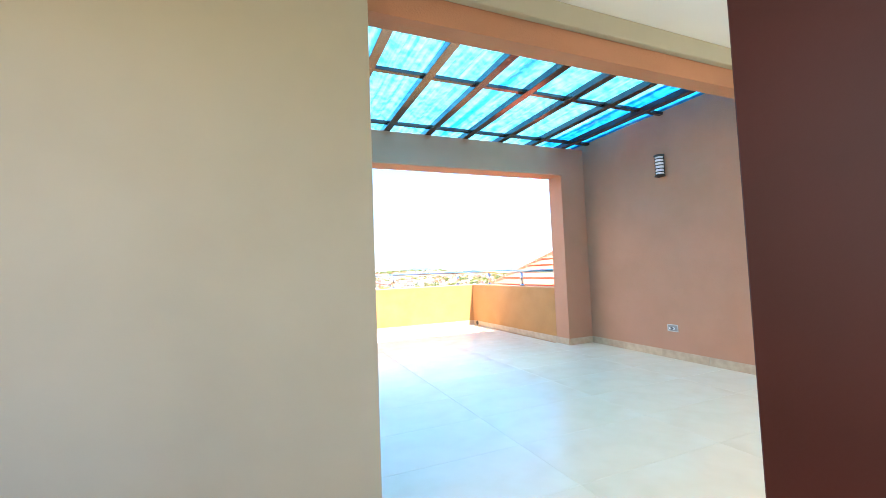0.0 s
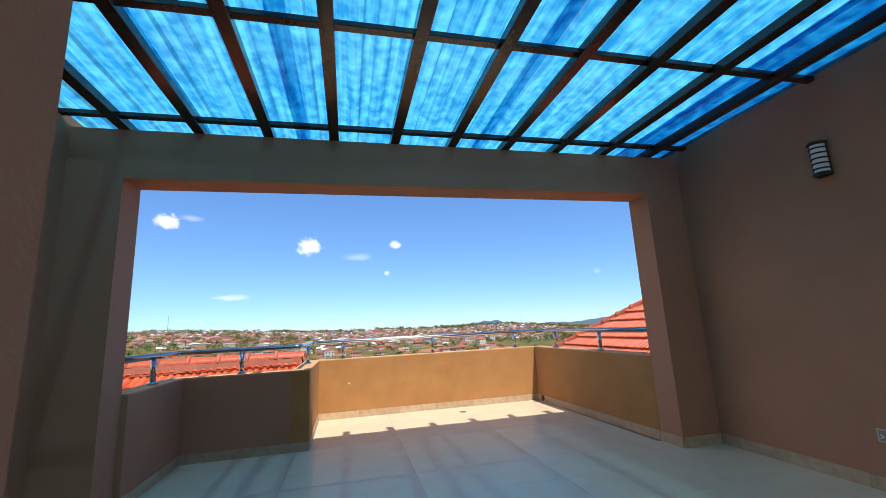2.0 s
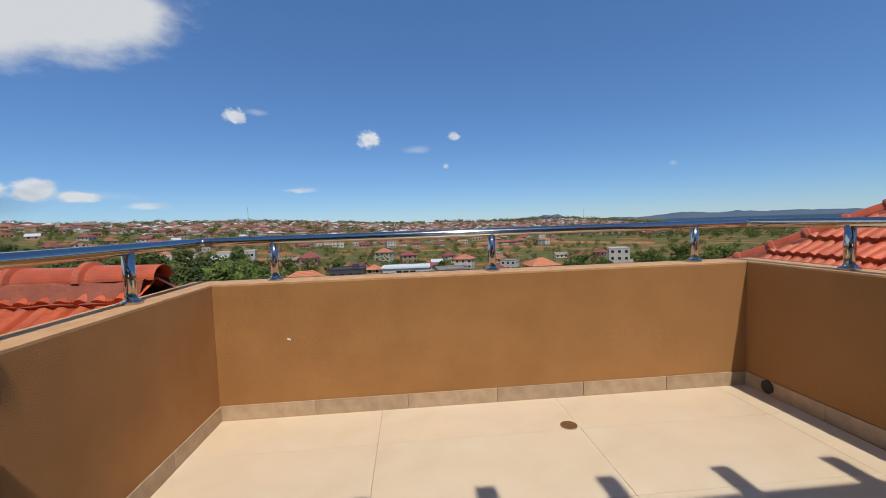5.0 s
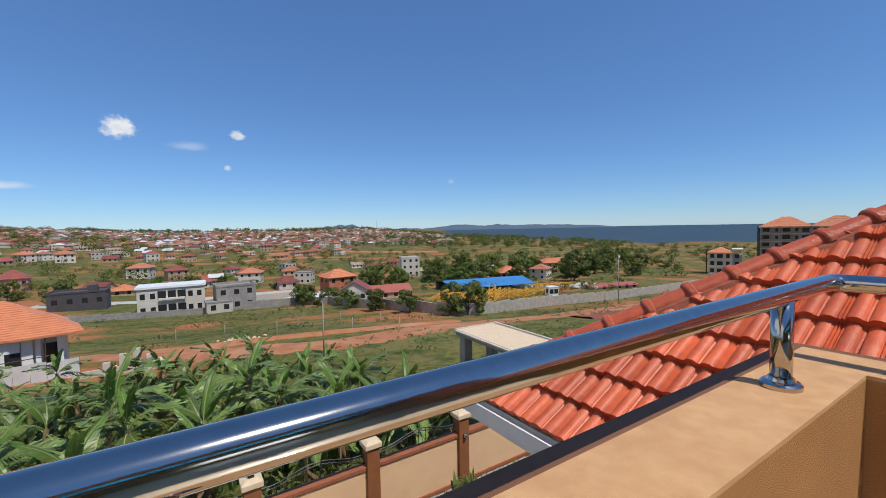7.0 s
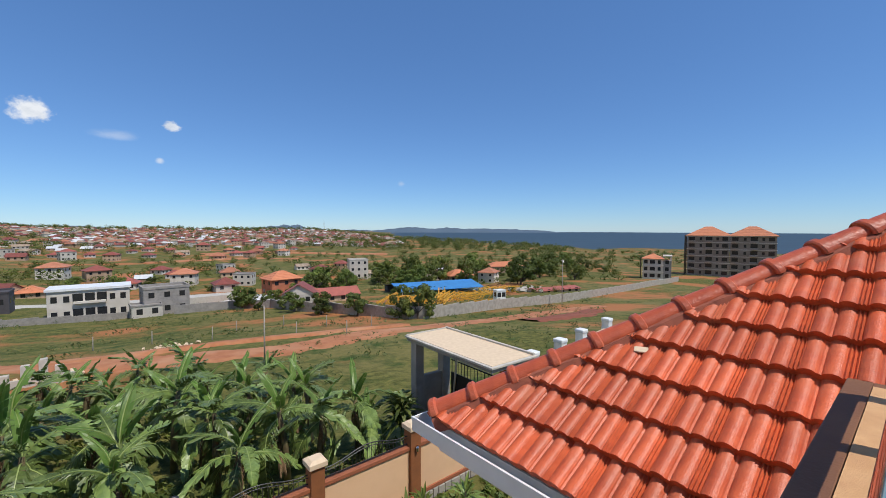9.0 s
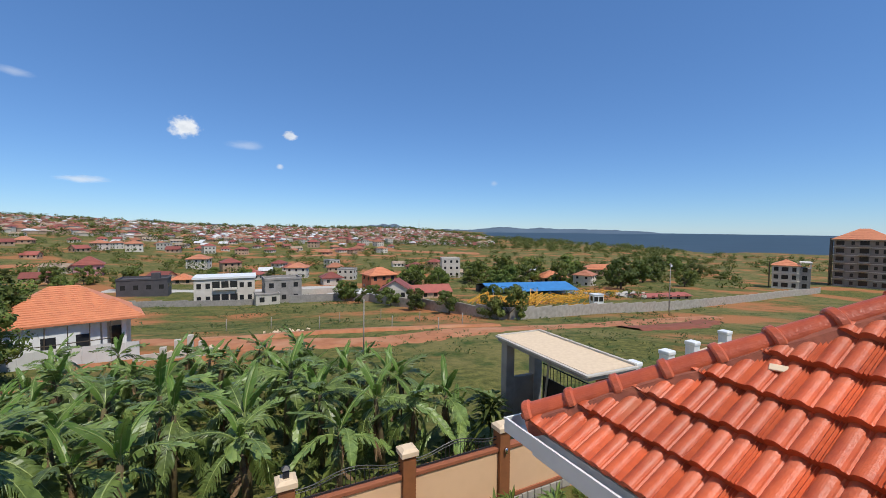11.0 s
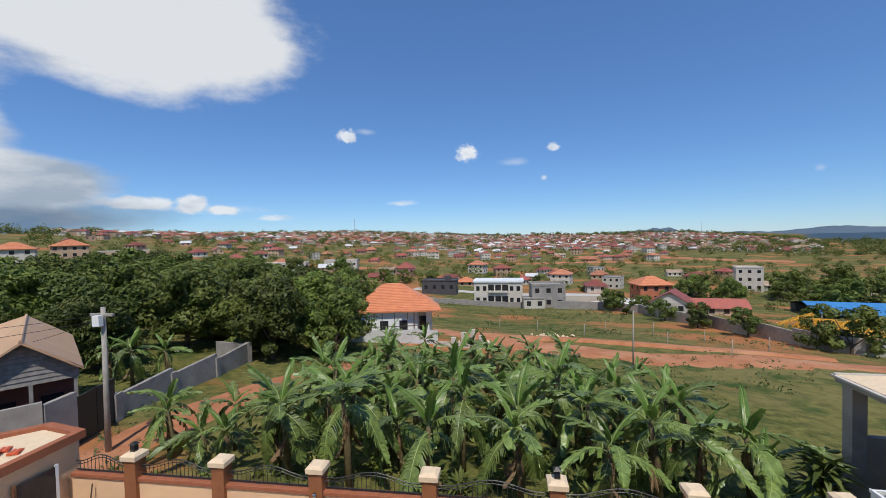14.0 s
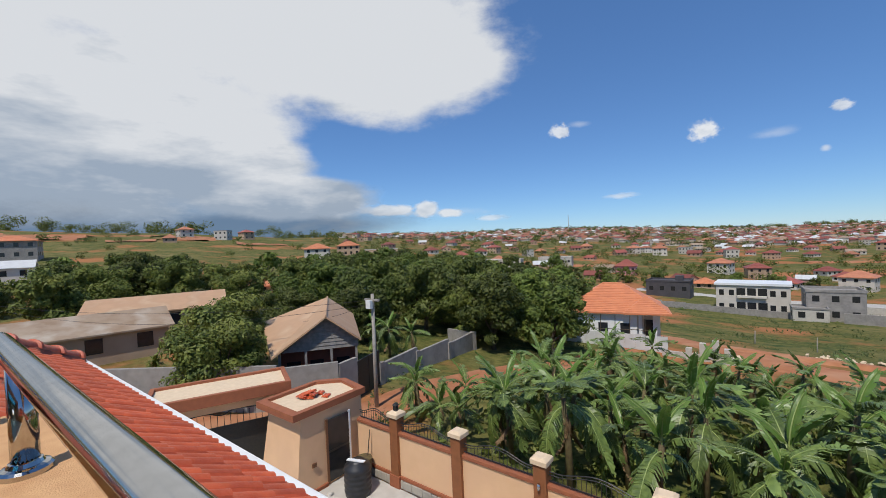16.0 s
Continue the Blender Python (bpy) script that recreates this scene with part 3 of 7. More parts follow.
# clay tile roofs beside the terrace
TILE_W, TILE_E = 0.202, 0.270


def tile_mesh(w=TILE_W, length=0.325, t=0.016):
    """One interlocking clay tile, two broad flutes and a ribbed lap; x across, y up the slope."""
    prof = []
    n = 26
    for i in range(n + 1):
        u = i / n
        x = u * (w + 0.012)
        if u < 0.36:
            z = 0.030 * math.sin(math.pi * u / 0.36) ** 0.55
        elif u < 0.42:
            z = 0.010 * ((i % 2) == 0)
        elif u < 0.78:
            z = 0.026 * math.sin(math.pi * (u - 0.42) / 0.36) ** 0.55
        else:
            z = 0.004 + 0.013 * (i % 2)
        prof.append((x, z))
    bm = bmesh.new()
    rows = []
    for y, lift in ((0.0, 0.052), (length, 0.004)):
        rows.append([bm.verts.new((x, y, z + lift)) for x, z in prof])
    under = [bm.verts.new((x, 0.0, z + 0.052 - t - 0.030)) for x, z in prof]
    for i in range(n):
        bm.faces.new((rows[0][i], rows[0][i + 1], rows[1][i + 1], rows[1][i]))
        bm.faces.new((under[i], under[i + 1], rows[0][i + 1], rows[0][i]))
    return bm


def roof_slope(parent, origin, across, up, plane_cuts, ncol, nrow, expo=TILE_E):
    """Tiles laid in courses on one slope: origin at the eave, unit vectors along the eave and up the slope; cut by upright planes."""
    nrm = across.cross(up).normalized()
    basis = Matrix((across, up, nrm)).transposed().to_4x4()
    whole = mesh_of(tile_mesh(), M_TILE, "roof_tile")
    rnd = random.Random(5)
    for r in range(nrow):
        for c in range(ncol):
            m = Matrix.Translation(origin + across * (c * TILE_W + 0.004 * rnd.uniform(-1, 1)) + up * (r * expo + 0.004 * rnd.uniform(-1, 1)) + nrm * rnd.uniform(0, 0.004)) @ basis @ pose(0, 0, 0, 0, rnd.uniform(-0.6, 0.6), rnd.uniform(-0.5, 0.5))
            corners = [m @ Vector((x, y, 0)) for x in (0, TILE_W + 0.012) for y in (0, 0.325)]
            inside = True
            cut = None
            for co, no in plane_cuts:
                ds = [(p - co).dot(no) for p in corners]
                if max(ds) < 0.02:
                    inside = False
                elif min(ds) < 0:
                    cut = cut or []
                    cut.append((co, no))
            if not inside:
                continue
            if cut:
                bm = tile_mesh()
                bm.transform(m)
                for co, no in cut:
                    bmesh.ops.bisect_plane(bm, geom=bm.verts[:] + bm.edges[:] + bm.faces[:], plane_co=co, plane_no=no, clear_inner=True)
                if bm.faces:
                    part("roof_tile", bm, M_TILE, parent)
            else:
                ob = part("roof_tile", whole, None, parent)
                ob.matrix_basis = m


def ridge_caps(parent, a, b, count, r=0.105):
    """Half-round ridge tiles with a raised collar, end over end from a up to b, on a mortar bed."""
    a, b = Vector(a), Vector(b)
    d = (b - a)
    step = d.length / count
    bm = bmesh.new()
    seg = 16
    stations = [(0.0, r * 1.16), (0.012, r * 1.26), (0.045, r * 1.26), (0.058, r * 1.0), (0.064, r * 1.0), (step + 0.04, r * 0.90)]
    outer = [[bm.verts.new((s, q * math.cos(math.pi * k / seg), q * 0.85 * math.sin(math.pi * k / seg))) for k in range(seg + 1)] for s, q in stations]
    for u, w in zip(outer, outer[1:]):
        for k in range(seg):
            bm.faces.new((u[k], u[k + 1], w[k + 1], w[k]))
    inner = [bm.verts.new((0.0, (r * 1.16 - 0.018) * math.cos(math.pi * k / seg), (r * 0.98 - 0.018) * math.sin(math.pi * k / seg))) for k in range(seg + 1)]
    for k in range(seg):
        bm.faces.new((outer[0][k + 1], outer[0][k], inner[k], inner[k + 1]))
    me = mesh_of(bm, M_RIDGE, "ridge_tile")
    q = d.normalized()
    side = Vector((0, 0, 1)).cross(q).normalized()
    up = q.cross(side)
    basis = Matrix((q, side, up)).transposed().to_4x4()
    for k in range(count):
        ob = part("ridge_tile", me, None, parent)
        ob.matrix_basis = Matrix.Translation(a + q * (k * step) + up * 0.035) @ basis
    bed = bmesh.new()
    n = 40
    rows = [[bed.verts.new((d.length * k / n, s * r * w, h)) for s, w, h in ((-1, 1.75, -0.075), (-1, 1.15, 0.03), (0, 1, 0.06), (1, 1.15, 0.03), (1, 1.75, -0.075))] for k in range(n + 1)]
    for p, w in zip(rows, rows[1:]):
        for k in range(4):
            bed.faces.new((p[k], p[k + 1], w[k + 1], w[k]))
    rnd = random.Random(2)
    for v in bed.verts:
        v.co += Vector((0, rnd.uniform(-1, 1), rnd.uniform(-1, 1))) * 0.012
    bed.transform(Matrix.Translation(a) @ basis)
    part("mortar_bed", bed, M_MORTAR, parent)


K_PITCH = 0.655


def east_roof():
    roof = thing("house_roof", "orange clay tile hip roof with mortared ridge tiles and white gutter", "tile roof", (0, 0, 0))
    ex, ey, ez = 2.86, 2.29, 0.06
    run = 4.6
    deck = bmesh.new()
    a = [(ex, ey, ez - 0.03), (ex + run, ey - run, ez + K_PITCH * run - 0.03), (ex + run, -8.5, ez + K_PITCH * run - 0.03), (3.46, -8.5, ez + K_PITCH * (3.46 - ex) - 0.03), (3.46, -2.83, ez + K_PITCH * (3.46 - ex) - 0.03), (2.93, -2.83, ez + K_PITCH * (2.93 - ex) - 0.03), (2.93, 0.23, ez + K_PITCH * (2.93 - ex) - 0.03), (ex, 0.23, ez - 0.03)]
    b = [(ex, ey, ez - 0.03), (ex + 2 * run, ey, ez - 0.03), (ex + run, ey - run, ez + K_PITCH * run - 0.03)]
    c = [(ex + 2 * run, ey, ez - 0.03), (ex + 2 * run, -8.5, ez - 0.03), (ex + run, -8.5, ez + K_PITCH * run - 0.03), (ex + run, ey - run, ez + K_PITCH * run - 0.03)]
    for f in (a, b, c):
        deck.faces.new([deck.verts.new(v) for v in f])
    part("deck", deck, M_MORTAR, roof)
    k = math.sqrt(1 + K_PITCH ** 2)
    up = Vector((1, 0, K_PITCH)) / k
    hip = (Vector((ex, ey, 0)), Vector((-1, -1, 0)).normalized())
    right_of_wall = (Vector((2.92, 0.22, 0)), Vector((1, 0, 0)))
    # slope towards the terrace, in two stretches: in front of the parapet corner and beside the parapet
    roof_slope(roof, Vector((ex - 0.05, ey + 0.05, ez)), Vector((0, -1, 0)), up, [hip, (Vector((0, 0.225, 0)), Vector((0, 1, 0)))], 12, 11)
    roof_slope(roof, Vector((ex - 0.05, ey + 0.05 - 10 * TILE_W, ez)), Vector((0, -1, 0)), up, [hip, right_of_wall, (Vector((0, 0.225, 0)), Vector((0, -1, 0))), (Vector((ex + run, 0, 0)), Vector((-1, 0, 0))), (Vector((0, -2.83, 0)), Vector((0, 1, 0)))], 17, 21)
    ridge_caps(roof, (ex - 0.03, ey + 0.03, ez + 0.02), (ex + run, ey - run, ez + K_PITCH * run + 0.02), 24, 0.078)
    g = bmesh.new()
    for x, y0, y1 in ((ex - 0.13, 0.24, ey + 0.16),):
        box(g, x, y0, ez - 0.10, x + 0.012, y1, ez + 0.0)
        box(g, x + 0.012, y0, ez - 0.10, x + 0.12, y1, ez - 0.088)
        box(g, x - 0.008, y0, ez - 0.012, x, y1, ez + 0.004)
    part("gutter", g, M_WHITE, roof, "white gutter along the eave")
    g2 = bmesh.new()
    box(g2, ex - 0.118, ey + 0.148, ez - 0.10, ex + 6, ey + 0.16, ez)
    box(g2, ex - 0.118, ey + 0.04, ez - 0.10, ex + 6, ey + 0.148, ez - 0.088)
    part("gutter", g2, M_WHITE, roof)
    fascia = bmesh.new()
    box(fascia, ex - 0.01, 0.24, ez - 0.22, ex + 0.015, ey, ez - 0.035)
    box(fascia, ex + 0.015, ey - 0.02, ez - 0.22, ex + 6, ey, ez - 0.035)
    part("fascia", fascia, M_WHITE, roof)
    part("soffit", boxed(2.93, 0.24, ez - 0.215, 12.0, ey - 0.021, ez - 0.19), M_WHITE, roof)
    chip = bmesh.new()
    box(chip, -0.022, -0.04, 0, 0.022, 0.04, 0.012, 0.003, m=pose(3.62, 1.25, ez + K_PITCH * 0.76 + 0.085, 0, -33, 20))
    part("mortar_chip", chip, M_CAP, roof, "pale loose chip of mortar")
    return roof


east_roof()


def west_roof():
    roof = thing("house_roof", "orange clay tile roof with white fascia below the terrace parapet", "tile roof", (0, 0, 0))
    ey, ez, xl, xr = 1.10, 0.09, -6.0, -1.24
    run = 1.26
    zt = ez + K_PITCH * run
    deck = bmesh.new()
    fl = [(xl, ey, ez - 0.03), (0.6, ey, ez - 0.03), (0.6, ey - run, zt - 0.03), (xl + run, ey - run, zt - 0.03)]
    fb = [(xl + run, ey - run, zt - 0.03), (0.6, ey - run, zt - 0.03), (0.6, ey - 2 * run, ez - 0.03), (xl, ey - 2 * run, ez - 0.03)]
    fe = [(xl, ey, ez - 0.03), (xl + run, ey - run, zt - 0.03), (xl, ey - 2 * run, ez - 0.03)]
    for f in (fl, fb, fe):
        deck.faces.new([deck.verts.new(v) for v in f])
    for v in deck.verts:
        if v.co.x > 0 :
            v.co.x = -1.21 if v.co.y < 0.22 else 0.6
    part("deck", deck, M_MORTAR, roof)
    k = math.sqrt(1 + K_PITCH ** 2)
    hipf = (Vector((xl, ey, 0)), Vector((1, -1, 0)).normalized())
    hipb = (Vector((xl, ey - 2 * run, 0)), Vector((1, 1, 0)).normalized())
    top = (Vector((0, ey - run, 0)), Vector((0, 1, 0)))
    roof_slope(roof, Vector((0.55, ey + 0.02, ez)), Vector((-1, 0, 0)), Vector((0, -1, K_PITCH)) / k, [(hipf[0], -hipf[1] * -1), top, (Vector((0, 0.225, 0)), Vector((0, 1, 0)))], 35, 4)
    roof_slope(roof, Vector((-1.21, ey + 0.04, ez)), Vector((-1, 0, 0)), Vector((0, -1, K_PITCH)) / k, [hipf, top, (Vector((0, 0.225, 0)), Vector((0, -1, 0)))], 25, 7)
    low = (Vector((0, ey - 2 * run, 0)), Vector((0, 1, 0)))
    roof_slope(roof, Vector((xl, ey - 2 * run - 0.02, ez)), Vector((1, 0, 0)), Vector((0, 1, K_PITCH)) / k, [hipb, (top[0], -top[1]), (Vector((-1.21, 0, 0)), Vector((-1, 0, 0)))], 25, 7)
    ridge_caps(roof, (xl - 0.02, ey + 0.02, ez + 0.02), (xl + run, ey - run, zt + 0.02), 6)
    ridge_caps(roof, (xl + run, ey - run, zt + 0.03), (-1.22, ey - run, zt + 0.03), 9)
    f = bmesh.new()
    box(f, xl - 0.1, ey + 0.03, ez - 0.13, 0.6, ey + 0.15, ez + 0.015, 0.01)
    part("fascia", f, M_WHITE, roof, "white fascia along the eave")
    return roof


west_roof()
# a further wing of the house with its own tiled hip, seen past the terrace
wing = thing("house_roof", "orange clay tile roof of a further house wing", "tile roof", (0, 0, 0))
wd = bmesh.new()
for f in (((-8.6, -1.7, 0.2), (-5.2, -1.7, 0.2), (-5.2, -4.2, 1.65), (-6.2, -4.2, 1.65)), ((-5.2, -1.7, 0.2), (-3.03, -2.9, 0.2), (-3.03, -4.2, 1.65), (-5.2, -4.2, 1.65))):
    wd.faces.new([wd.verts.new(v) for v in f])
part("deck", wd, M_TILE, wing)
wb = bmesh.new()
prism(wb, [(-5.9, -1.41), (-1.21, -1.41), (-1.21, 0.23), (0.5, 0.23), (0.5, 1.05), (-5.9, 1.05)], -6.1, 0.0)
solid("wall_house_wing", wb, M_PEACH, "plastered storeys of the house under the tiled roof", "wall", "structure")
wb2 = bmesh.new()
prism(wb2, [(3.5, -8.0), (10.0, -8.0), (10.0, 1.6), (3.5, 1.6)], -6.1, -0.16)
solid("wall_house_east", wb2, M_PEACH, "plastered storeys of the house under the tiled roof", "wall", "structure")


# boundary wall with pillars, fence and lamps
pave = bmesh.new()
prism(pave, [(-16, 1.3), (3.0, 1.3), (3.0, 8.6), (-16, 8.6)], -6.06, -5.985)
solid("pavement", pave, M_PAVE, "pale concrete paving in front of the house", "paving", "structure")
WALL_TOP = -4.30
PILLARS = (-8.14, -5.79, -3.37, -0.77, 1.93, 4.58, 7.25)


def boundary():
    w = thing("boundary_wall", "peach boundary wall with terracotta coping and stone plinth", "boundary wall", (0, 0, 0))
    part("wall_panel", boxed(-9.9, 8.70, -6.4, 10.4, 8.86, WALL_TOP - 0.1), M_PEACH, w)
    part("coping", boxed(-9.9, 8.66, WALL_TOP - 0.1, 10.4, 8.90, WALL_TOP, 0.012), M_TERRACOTTA, w, "terracotta painted coping")
    part("band", boxed(-9.9, 8.65, -5.72, 10.4, 8.70, -5.62, 0.008), M_TERRACOTTA, w)
    rnd = random.Random(11)
    x = -9.8
    while x < 9.5:
        wd = rnd.uniform(0.18, 0.42)
        b = boxed(x, 8.63, -5.99, x + wd - 0.015, 8.70, -5.73 + rnd.uniform(-0.02, 0.0), 0.02)
        part("plinth_stone", b, M_STONEWALL, w)
        x += wd
    body = mesh_of(boxed(-0.16, -0.16, -6.4, 0.16, 0.16, -3.86, 0.008), M_PILLAR, "pillar_body")
    cap = bmesh.new()
    box(cap, -0.21, -0.21, -3.86, 0.21, 0.21, -3.74, 0.012)
    capm = mesh_of(cap, M_CAP, "pillar_cap")
    peak = bmesh.new()
    lo = [peak.verts.new((sx * 0.20, sy * 0.20, -3.74)) for sx, sy in ((-1, -1), (1, -1), (1, 1), (-1, 1))]
    hi = [peak.verts.new((sx * 0.13, sy * 0.13, -3.69)) for sx, sy in ((-1, -1), (1, -1), (1, 1), (-1, 1))]
    for k in range(4):
        peak.faces.new((lo[k], lo[(k + 1) % 4], hi[(k + 1) % 4], hi[k]))
    peak.faces.new(hi)
    peakm = mesh_of(peak, M_CAP, "cap_top")
    for x in PILLARS:
        p = thing("wall_pillar", "chestnut painted wall pillar with a cream cap", "pillar", (x, 8.76, 0), "boundary wall pillars")
        part("shaft", body, None, p)
        c = part("cap", capm, None, p, "cream cement cap")
        part("cap_top", peakm, None, c)
        base = boxed(-0.2, -0.2, -6.4, 0.2, 0.2, -5.62, 0.01)
        part("foot", base, M_TERRACOTTA, p)


boundary()


def fence_panels():
    proto = None
    for i in range(-1, len(PILLARS) - 1):
        x0 = PILLARS[i] + 0.17 if i >= 0 else -9.85
        x1 = PILLARS[i + 1] - 0.17
        f = thing("fence_panel", "black wrought iron fence panel with a wavy top rail", "fence", (x0, 8.78, WALL_TOP), "fence panels on the wall")
        w = x1 - x0

        def top(u):
            return 0.26 + 0.19 * (0.5 - 0.5 * math.cos(2 * math.pi * min(max((u - 0.08) / 0.84, 0), 1))) ** 0.9
        b = bmesh.new()
        tube(b, [(u / 24 * w, 0, top(u / 24)) for u in range(25)], 0.014, 6)
        part("top_rail", b, M_BLACK, f)
        b = bmesh.new()
        tube(b, [(u / 24 * w, 0, top(u / 24) - 0.07) for u in range(25)], 0.010, 6)
        part("under_rail", b, M_BLACK, f)
        part("bottom_rail", boxed(0, -0.012, 0.035, w, 0.012, 0.06), M_BLACK, f)
        n = int(w / 0.105)
        for k in range(1, n):
            u = k / n
            b = bmesh.new()
            tube(b, [(u * w, 0, 0.03), (u * w, 0, top(u) - 0.004)], 0.0075, 5)
            part("bar", b, M_BLACK, f)


fence_panels()


def pillar_lamp(x, y, z):
    lamp = thing("pillar_lamp", "small black lantern on a pillar cap", "lantern", (x, y, z), "lanterns on the wall")
    part("base", boxed(-0.06, -0.06, 0, 0.06, 0.06, 0.03, 0.005), M_BLACK, lamp)
    part("glass", boxed(-0.06, -0.06, 0.03, 0.06, 0.06, 0.17, 0.004), M_GLASS_DARK, lamp, "smoked glass")
    c = bmesh.new()
    bmesh.ops.create_cone(c, cap_ends=True, segments=4, radius1=0.12, radius2=0.03, depth=0.07, matrix=pose(0, 0, 0.205, 0, 0, 45))
    part("hood", c, M_BLACK, lamp)


pillar_lamp(1.93, 8.76, -3.69)
pillar_lamp(-8.14, 8.76, -3.69)


def side_light(x):
    s = thing("bulkhead_light", "small steel cylinder wall light on a pillar", "wall light", (x, 8.597, -4.35), "pillar wall lights")
    b = bmesh.new()
    tube(b, [(0, -0.045, -0.07), (0, -0.045, 0.07)], 0.04, 12)
    part("body", b, M_STEELBR, s, smooth=True)
    part("bracket", boxed(-0.02, -0.02, -0.03, 0.02, 0.0, 0.03), M_BLACK, s)


side_light(-3.37)
side_light(7.25)


# guard house with flat roof, gate canopy, water tank
def guard_house():
    g = thing("guard_house", "peach guard house with flat roof and terracotta parapet", "guard house", (0, 0, 0))
    out = [(-11.9, 6.45), (-9.95, 6.45), (-10.0, 9.05), (-11.3, 9.3), (-12.0, 8.6)]
    b = bmesh.new()
    lo = [b.verts.new((x + (0.18 if x < -11 else -0.05), y + (0.22 if y < 7 else -0.05), -3.60)) for x, y in out]
    base = [b.verts.new((x - (0.12 if x < -11 and y < 7 else 0), y - (0.05 if y < 7 else 0), -6.1)) for x, y in out]
    n = len(out)
    for k in range(n):
        b.faces.new((base[k], base[(k + 1) % n], lo[(k + 1) % n], lo[k]))
    b.faces.new(lo)
    part("wall", b, M_PEACH, g)
    cx = sum(p[0] for p in out) / n
    cy = sum(p[1] for p in out) / n
    def grown(f):
        return [(cx + (x - cx) * f, cy + (y - cy) * f) for x, y in out]
    ring = bmesh.new()
    o, i = grown(1.06), grown(0.88)
    vo = [[ring.verts.new((x, y, z)) for x, y in o] for z in (-3.60, -3.40)]
    vi = [[ring.verts.new((x, y, z)) for x, y in i] for z in (-3.60, -3.40)]
    for k in range(n):
        j = (k + 1) % n
        ring.faces.new((vo[0][k], vo[0][j], vo[1][j], vo[1][k]))
        ring.faces.new((vi[0][j], vi[0][k], vi[1][k], vi[1][j]))
        ring.faces.new((vo[1][k], vo[1][j], vi[1][j], vi[1][k]))
        ring.faces.new((vo[0][j], vo[0][k], vi[0][k], vi[0][j]))
    part("parapet", ring, M_TERRACOTTA, g, "terracotta parapet rim")
    flat = bmesh.new()
    prism(flat, grown(0.879), -3.598, -3.50)
    part("roof_deck", flat, M_CAP, g, "cream screed roof deck")
    door_m = boxed(-9.99, 7.55, -5.9, -9.93, 8.35, -3.98)
    d = part("door", door_m, M_GLASS_DARK, g, "dark brown steel door")
    part("frame", boxed(-9.955, 7.48, -5.95, -9.925, 7.55, -3.93), M_BROWN, d)
    part("frame", boxed(-9.955, 8.35, -5.95, -9.925, 8.42, -3.93), M_WHITE, d)
    part("midrail", boxed(-9.928, 7.56, -5.0, -9.92, 8.34, -4.94), M_BLACK, d)
    part("vent", boxed(-9.96, 6.95, -5.2, -9.92, 7.1, -5.08), M_BROWN, g)
    part("skirt", boxed(-9.97, 6.5, -6.0, -9.91, 7.48, -5.88), M_TERRACOTTA, g)
    return g


guard_house()
rt = random.Random(4)
spare = mesh_of(tile_mesh(), M_TILE, "spare_tile")
for k in range(13):
    t = new("roof_tile", spare)
    t.matrix_world = pose(-10.9 + rt.uniform(-0.35, 0.35), 7.6 + rt.uniform(-0.3, 0.35), -3.50 + 0.035 * (k // 4), rt.uniform(-6, 6), rt.uniform(-5, 5), rt.uniform(0, 180))
    tagged(t, "spare orange clay tile lying loose on the flat roof", "roof tile", "heap of spare tiles")


def canopy():
    c = thing("gate_canopy", "flat gate canopy with cream deck and terracotta rim", "gate canopy", pose(-14.0, 6.2, 0, 0, 0, -24))
    part("deck", boxed(-0.85, -2.0, -3.42, 0.85, 2.0, -3.27), M_CAP, c, "cream screed deck")
    for a in ((-1.0, -2.15, -3.55, -0.85, 2.15, -3.18), (0.85, -2.15, -3.55, 1.0, 2.15, -3.18), (-0.85, 2.0, -3.55, 0.85, 2.15, -3.18), (-0.85, -2.15, -3.55, 0.85, -2.0, -3.18)):
        part("rim", boxed(*a, bevel=0.01), M_TERRACOTTA, c)
    part("beam", boxed(-0.75, -1.9, -3.85, 0.75, 1.95, -3.56), M_PEACH, c)
    for y in (-1.8, 1.75):
        part("column", boxed(-0.3, y - 0.18, -6.1, 0.3, y + 0.18, -3.86, 0.01), M_PEACH, c)


canopy()


def iron_gate():
    g = thing("iron_gate", "black sheet steel gate with curved scroll top", "gate", pose(-13.6, 6.0, -6.0, 0, 0, -24))
    part("sheet", boxed(-0.02, -1.55, 0.05, 0.02, 1.5, 1.55), M_BLACK, g)
    b = bmesh.new()
    tube(b, [(0, -1.55 + 3.05 * k / 24, 1.95 + 0.12 * math.sin(math.pi * k / 24) - (0.16 * math.exp(-((k - 12) / 2.0) ** 2))) for k in range(25)], 0.02, 6)
    part("top_rail", b, M_BLACK, g)
    for k in range(16):
        y = -1.5 + 0.195 * k
        b = bmesh.new()
        tube(b, [(0, y, 1.5), (0, y, 1.98)], 0.010, 5)
        part("bar", b, M_BLACK, g)


iron_gate()


